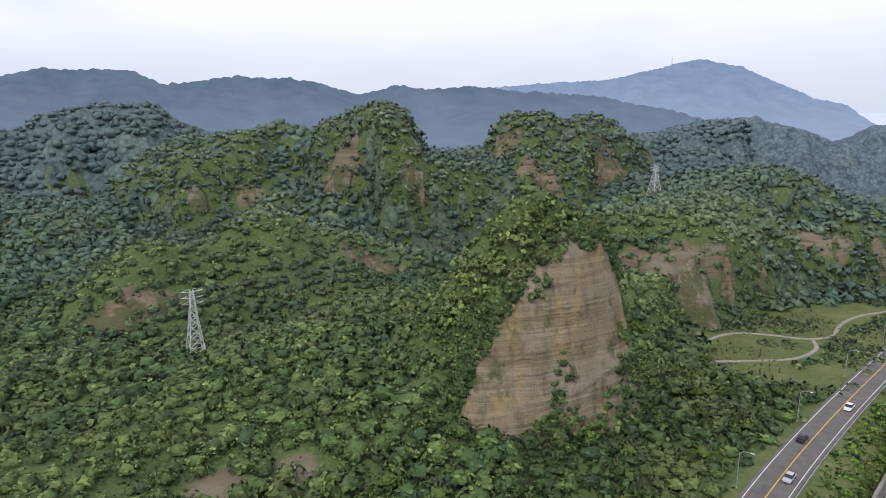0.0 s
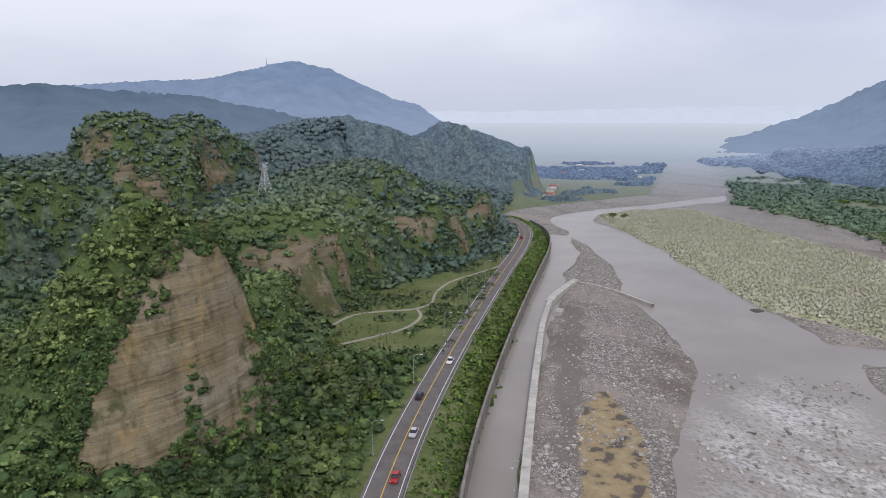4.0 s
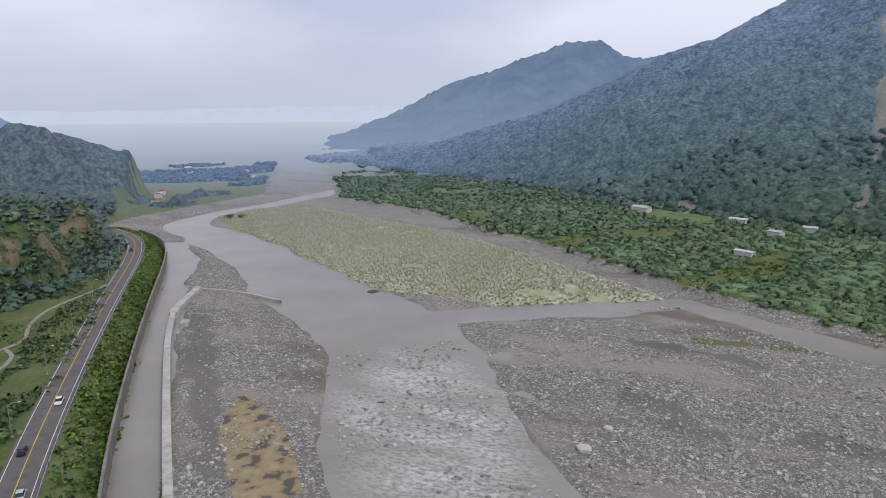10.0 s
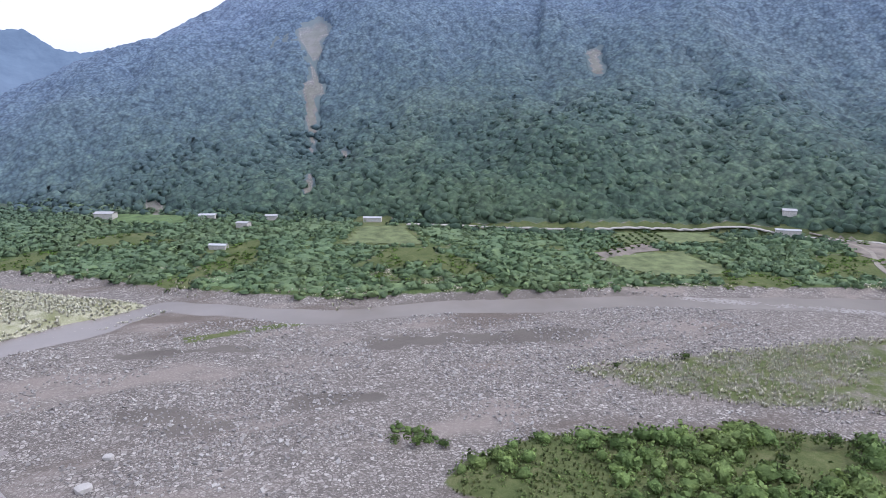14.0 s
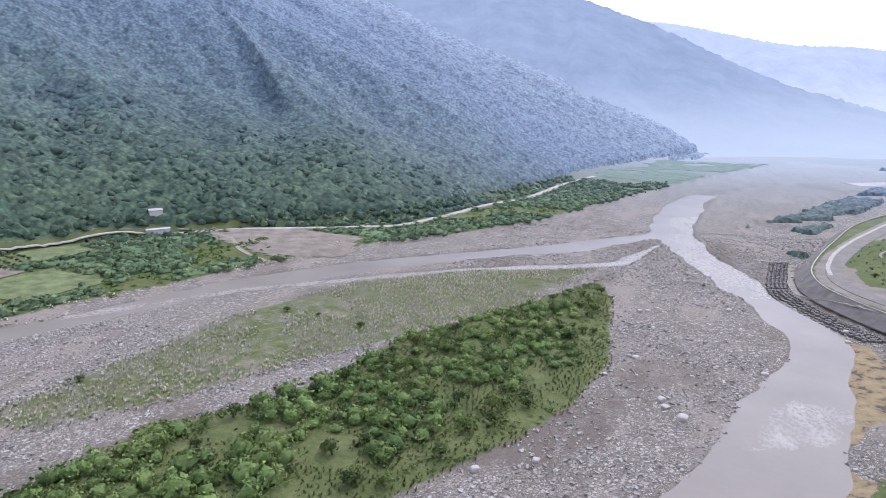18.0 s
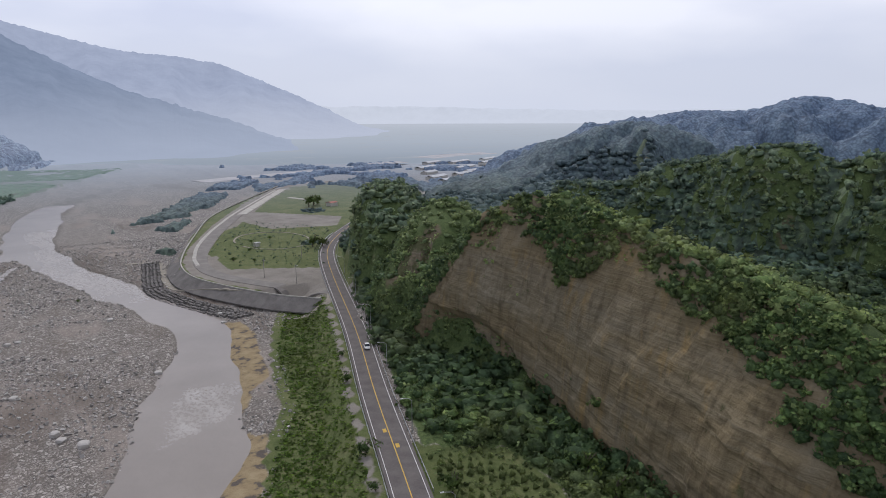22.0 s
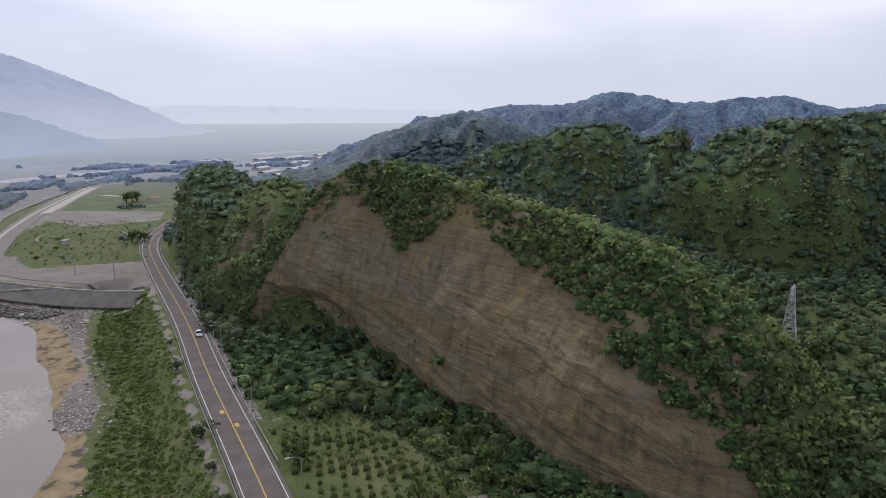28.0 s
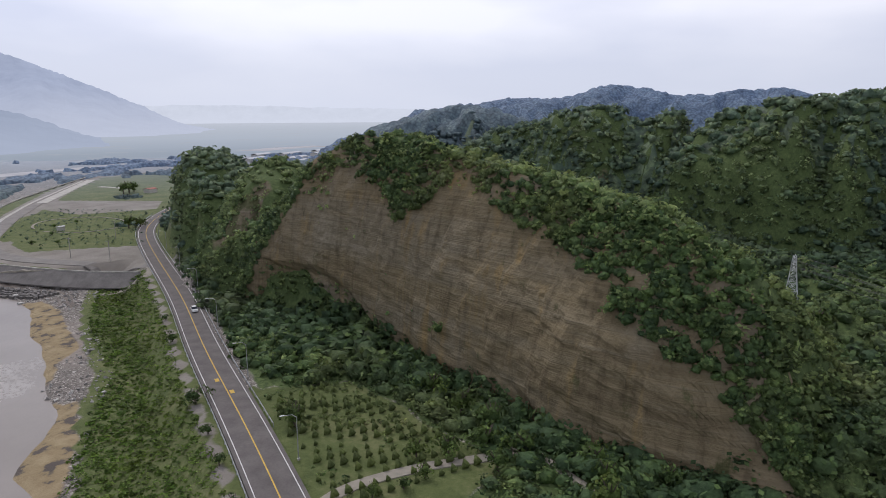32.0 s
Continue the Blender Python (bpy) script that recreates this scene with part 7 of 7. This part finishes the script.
for x, y in ((-97, -307), (-106, -288), (-128, -338)):
    pole = thing("utility_pole", "grey concrete utility pole beside the gravel lot", "pole", "poles by the lot")
    part("shaft", rod((0, 0, 0), (0, 0, 9), 0.16, 8), M_CONCRETE, pole)
    part("cross_arm", box(1.8, 0.14, 0.14, (0, 0, 8.4), 0.02), M_STEEL, pole)
    pole.matrix_world = Matrix.Translation(at_ground(x, y, 0))


# ---- pylons ----
M_LATTICE = plain("lattice_steel", (0.55, 0.56, 0.56), 0.5, 0.4, 0.1)


def pylon(x, y, z, h, turn):
    """A lattice tower: four tapering legs, rings and crossed braces between them, three pairs of arms."""
    t = thing("pylon", "grey lattice steel power pylon standing in the wood", "pylon", "power pylons")
    w = lambda k: 2.1 * (1 - k) ** 1.2 + 0.45
    cs = ((-1, -1), (1, -1), (1, 1), (-1, 1))
    ks = [0, 0.18, 0.34, 0.48, 0.6, 0.7, 0.79, 0.87, 0.94, 1.0]
    for cx, cy in cs:
        part("leg", joined(*[rod((cx * w(a), cy * w(a), a * h), (cx * w(b), cy * w(b), b * h), 0.11, 5) for a, b in zip(ks, ks[1:])]), M_LATTICE, t)
    for a, b in zip(ks, ks[1:]):
        br = []
        for (c0, c1) in zip(cs, cs[1:] + cs[:1]):
            p0, p1 = (c0[0] * w(a), c0[1] * w(a), a * h), (c1[0] * w(b), c1[1] * w(b), b * h)
            q0, q1 = (c1[0] * w(a), c1[1] * w(a), a * h), (c0[0] * w(b), c0[1] * w(b), b * h)
            br += [rod(p0, p1, 0.06, 4), rod(q0, q1, 0.06, 4), rod(p0, q0, 0.06, 4)]
        part("brace", joined(*br), M_LATTICE, t)
    for k in (0.8, 0.89, 0.98):
        for sgn in (-1, 1):
            part("cross_arm", joined(rod((sgn * w(k), 0.3, k * h), (sgn * 3.2, 0, k * h + 0.2), 0.07, 4), rod((sgn * w(k), -0.3, k * h), (sgn * 3.2, 0, k * h + 0.2), 0.07, 4),
                                     rod((sgn * w(k), 0, k * h + 0.9), (sgn * 3.2, 0, k * h + 0.2), 0.06, 4)), M_LATTICE, t)
    t.matrix_world = Matrix.Translation((x, y, z)) @ Matrix.Rotation(turn, 4, "Z")
    return t


PYLONS = [(-74, 188, 20.0, 21, 0.6), (-198.6, -50, 11, 19.0, 0.2), (103, 322, 55, 15, 0.5)]
for q in PYLONS:
    pylon(q[0], q[1], float(ground_at(q[0], q[1])[0]) - 0.5, q[3], q[4])
M_WIRE = plain("power_cable", (0.12, 0.12, 0.12), 0.6)
for a, b in ((PYLONS[1], PYLONS[0]), (PYLONS[0], PYLONS[2])):
    line = thing("power_line", "thin sagging power cables strung between two pylons", "cable", "power lines")
    za, zb = float(ground_at(a[0], a[1])[0]) - 0.5 + a[3], float(ground_at(b[0], b[1])[0]) - 0.5 + b[3]
    for k in (0.8, 0.89, 0.98):
        for sgn in (-3.2, 3.2):
            cu = bpy.data.curves.new("cable", "CURVE")
            cu.dimensions, cu.bevel_depth, cu.bevel_resolution = "3D", 0.045, 0
            sp = cu.splines.new("POLY")
            sp.points.add(20)
            for i in range(21):
                t_ = i / 20
                x, y = a[0] + (b[0] - a[0]) * t_ + sgn * math.cos(a[4]), a[1] + (b[1] - a[1]) * t_ + sgn * math.sin(a[4])
                z = za - a[3] * (1 - k) + (zb - b[3] * (1 - k) - za + a[3] * (1 - k)) * t_ - 9 * 4 * t_ * (1 - t_) * 0.6
                sp.points[i].co = (x, y, z, 1)
            cu.materials.append(M_WIRE)
            ob = new("cable", cu)
            ob.parent = line
mast = tagged(thing("mast", "thin radio mast on the far peak", "mast"))
part("pole", rod((0, 0, 0), (0, 0, 42), 1.6, 5, 0.6), plain("mast_grey", (0.2, 0.25, 0.32), 0.8), mast)
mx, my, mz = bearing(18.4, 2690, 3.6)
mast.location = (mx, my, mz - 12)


# ---- houses, sheds, fields over the river ----
M_ROOF_WHITE = plain("white_roof", (0.46, 0.47, 0.48), 0.5)
M_ROOF_GREY = plain("grey_roof", (0.4, 0.4, 0.4), 0.6)
M_ROOF_RED = plain("red_roof", (0.32, 0.12, 0.09), 0.7)
M_WALL = plain("rendered_wall", (0.5, 0.48, 0.44), 0.85)
M_DARK = plain("window_glass", (0.04, 0.05, 0.06), 0.15, spec=0.5)


def house(x, y, w, d, h, turn, roof, label, name="house", pitch=0.25):
    """A small house or shed: walls, pitched roof with eaves, door and windows."""
    t = thing(name, label, "house" if name == "house" else "shed")
    part("wall", box(w, d, h + 1.0, (0, 0, (h - 1.0) / 2)), M_WALL, t)
    bm = bmesh.new()
    rh, e = d / 2 * pitch, 0.35
    pts = [(-w / 2 - e, -d / 2 - e, h - 0.05), (w / 2 + e, -d / 2 - e, h - 0.05), (w / 2 + e, 0, h + rh), (-w / 2 - e, 0, h + rh), (-w / 2 - e, d / 2 + e, h - 0.05), (w / 2 + e, d / 2 + e, h - 0.05)]
    vs = [bm.verts.new(p) for p in pts] + [bm.verts.new((p[0], p[1], p[2] + 0.18)) for p in pts]
    for f in ((6, 7, 8, 9), (9, 8, 11, 10), (3, 2, 1, 0), (4, 5, 2, 3), (0, 1, 7, 6), (5, 4, 10, 11), (0, 6, 9, 3), (3, 9, 10, 4), (1, 2, 8, 7), (2, 5, 11, 8)):
        bm.faces.new([vs[i] for i in f])
    part("roof", bm, roof, t)
    part("door", box(0.9, 0.1, 2.0, (w * 0.15, -d / 2 - 0.02, 1.0)), M_DARK, t)
    for k in range(max(1, int(w / 4))):
        part("window", box(1.2, 0.1, 1.0, (-w / 2 + 1.5 + k * 3.6, -d / 2 - 0.02, h * 0.55)), M_DARK, t)
    t.matrix_world = Matrix.Translation(at_ground(x, y)) @ Matrix.Rotation(turn, 4, "Z")
    return t


for a in ((486, 2, 11, 6, 3.0, 1.3, M_ROOF_WHITE, "white-roofed farm shed at the mountain's foot", "shed"), (516, 70, 13, 8, 4.0, 1.2, M_ROOF_GREY, "grey farmhouse beside a green field"),
          (392, -3, 10, 4.5, 2.4, 1.1, M_ROOF_WHITE, "low shed with a pale roof among trees", "shed"), (436, -104, 12, 5, 2.8, 1.15, M_ROOF_WHITE, "long low shed with a pale roof on the mound", "shed"),
          (448, -20, 8, 6, 3, 1.0, M_ROOF_GREY, "small grey house among trees"), (470, -40, 8, 6, 3, 1.4, M_ROOF_GREY, "small grey house among trees"),
          (306, -334, 14, 4.5, 2.6, 0.9, M_ROOF_WHITE, "white awning beside the mountain road", "shed"), (316, -344, 8, 7, 4.5, 0.9, M_ROOF_GREY, "grey house with a steep roof at the mountain road"),
          (448, 552, 12, 8, 4, 0.4, M_ROOF_WHITE, "white-roofed village house up the valley"), (490, 538, 14, 8, 4, 0.8, M_ROOF_RED, "red-roofed village house up the valley"), (438, 487, 10, 8, 4, 0.3, M_ROOF_RED, "red-roofed village house up the valley"),
          (470, 520, 10, 7, 4, 0.6, M_ROOF_WHITE, "white-roofed village house up the valley"), (637, 546, 12, 8, 4, 0.2, M_ROOF_GREY, "grey village house by the river"), (693, 607, 16, 9, 4, 0.5, M_ROOF_WHITE, "white-roofed village shed up the valley", "shed"),
          (707, 724, 14, 9, 4, 0.1, M_ROOF_WHITE, "white-roofed village house up the valley"), (648, 656, 14, 9, 4, 0.7, M_ROOF_WHITE, "white-roofed village house up the valley"), (600, 640, 12, 9, 4, 0.9, M_ROOF_RED, "red-roofed village house up the valley"),
          (-118, -384, 3.2, 2.2, 2.2, 0.3, M_ROOF_GREY, "small open shelter in the field", "shed"), (-226, -520, 8, 6, 3, 0.4, M_ROOF_RED, "small red-roofed house behind trees")):
    house(*a)
for x, y, w_, tn in ((-622, -907, 60, 0.5), (-575, -915, 45, 0.5), (-517, -840, 46, 0.5), (-569, -814, 54, 0.5), (-451, -706, 38, 0.5), (-441, -664, 34, 0.5), (-621, -789, 46, 0.5), (-700, -930, 50, 0.5), (-500, -720, 40, 0.5), (-540, -750, 44, 0.5), (-480, -770, 30, 0.5), (-640, -850, 50, 0.5)):
    house(x, y, w_, 11, 3.4, tn, M_ROOF_WHITE, "long white greenhouse on the plain", "greenhouse", 0.3)

lane("mountain_road", MOUNTAIN_ROAD, 6.0, M_PALE, "pale road along the mountain's foot", 0.5, None, "road")
lane("farm_track", FARM_TRACK, 3.0, M_PATH, "dirt track from the mountain road down to the river", 0.3)


def patch(name, outline, material, label, lift=0.15, step=4.0):
    """A field or yard laid on the ground, with a thick edge."""
    xs, ys = [p[0] for p in outline], [p[1] for p in outline]
    X, Y = np.arange(min(xs) - step, max(xs) + step, step), np.arange(min(ys) - step, max(ys) + step, step)
    px, py = [a.ravel() for a in np.meshgrid(X, Y, indexing="ij")]
    f = grid_faces(len(X), len(Y))
    f = f[(inside(px, py, outline) > -1)[f].all(1)]
    u, b = np.unique(f, return_inverse=True)
    ob = mesh_object(name, np.stack([px, py, ground_at(px, py) + lift], 1)[u], b.reshape(f.shape), material, (), True)
    return tagged(ob, label, "field", kind="structure")


M_FIELD = plain("field_green", (0.105, 0.16, 0.06), 0.9, vary=0.45, scale=0.12)
M_EARTH = plain("bare_earth", (0.22, 0.192, 0.16), 0.95, vary=0.4, scale=0.12)
M_CROP = plain("crop_yellow_green", (0.14, 0.17, 0.075), 0.9, vary=0.5, scale=0.16)
patch("field_farm", FIELDS[0], M_FIELD, "bright green farm field at the mountain's foot", 0.3)
patch("field_yard", FIELDS[1], M_EARTH, "bare earth yard by the river", 0.3)
patch("field_mound", FIELDS[2], M_CROP, "yellow-green grassy mound with terraces", 0.3)
patch("field_slip", FIELDS[3], M_EARTH, "bare slip of earth beside the orchard", 0.3)
patch("field_rows", FIELDS[4], M_CROP, "planted rows of pale crops", 0.3)
patch("field_upstream", FIELDS[5], M_FIELD, "bright green field up the valley", 0.4)
patch("field_shore", FIELDS[6], M_CROP, "rough grass field above the river bank", 0.3)


# ---- the river again, far down the plain ----
M_FAR_BED = plain("far_gravel", (0.4, 0.4, 0.41), 0.95, vary=0.2, scale=0.02)
for pts, wide in (([(-192, -846), (-273, -875), (-359, -892), (-454, -927), (-535, -943)], 34.0), ([(-608, -1000), (-703, -1039), (-788, -1043)], 60.0)):
    line = spline(pts, 12)
    ob = ribbon("far_river_bed", np.column_stack([line, np.where(np.hypot(line[:, 0], line[:, 1]) < 1050, ground_at(line[:, 0], line[:, 1]), 4.0) + 0.35]), [(-wide / 2, -0.6), (-wide * 0.4, 0), (0, 0.1), (wide * 0.4, 0), (wide / 2, -0.6)], M_FAR_BED)
    tagged(ob, "pale gravel bed of the river far down the plain", "river bed", kind="structure")
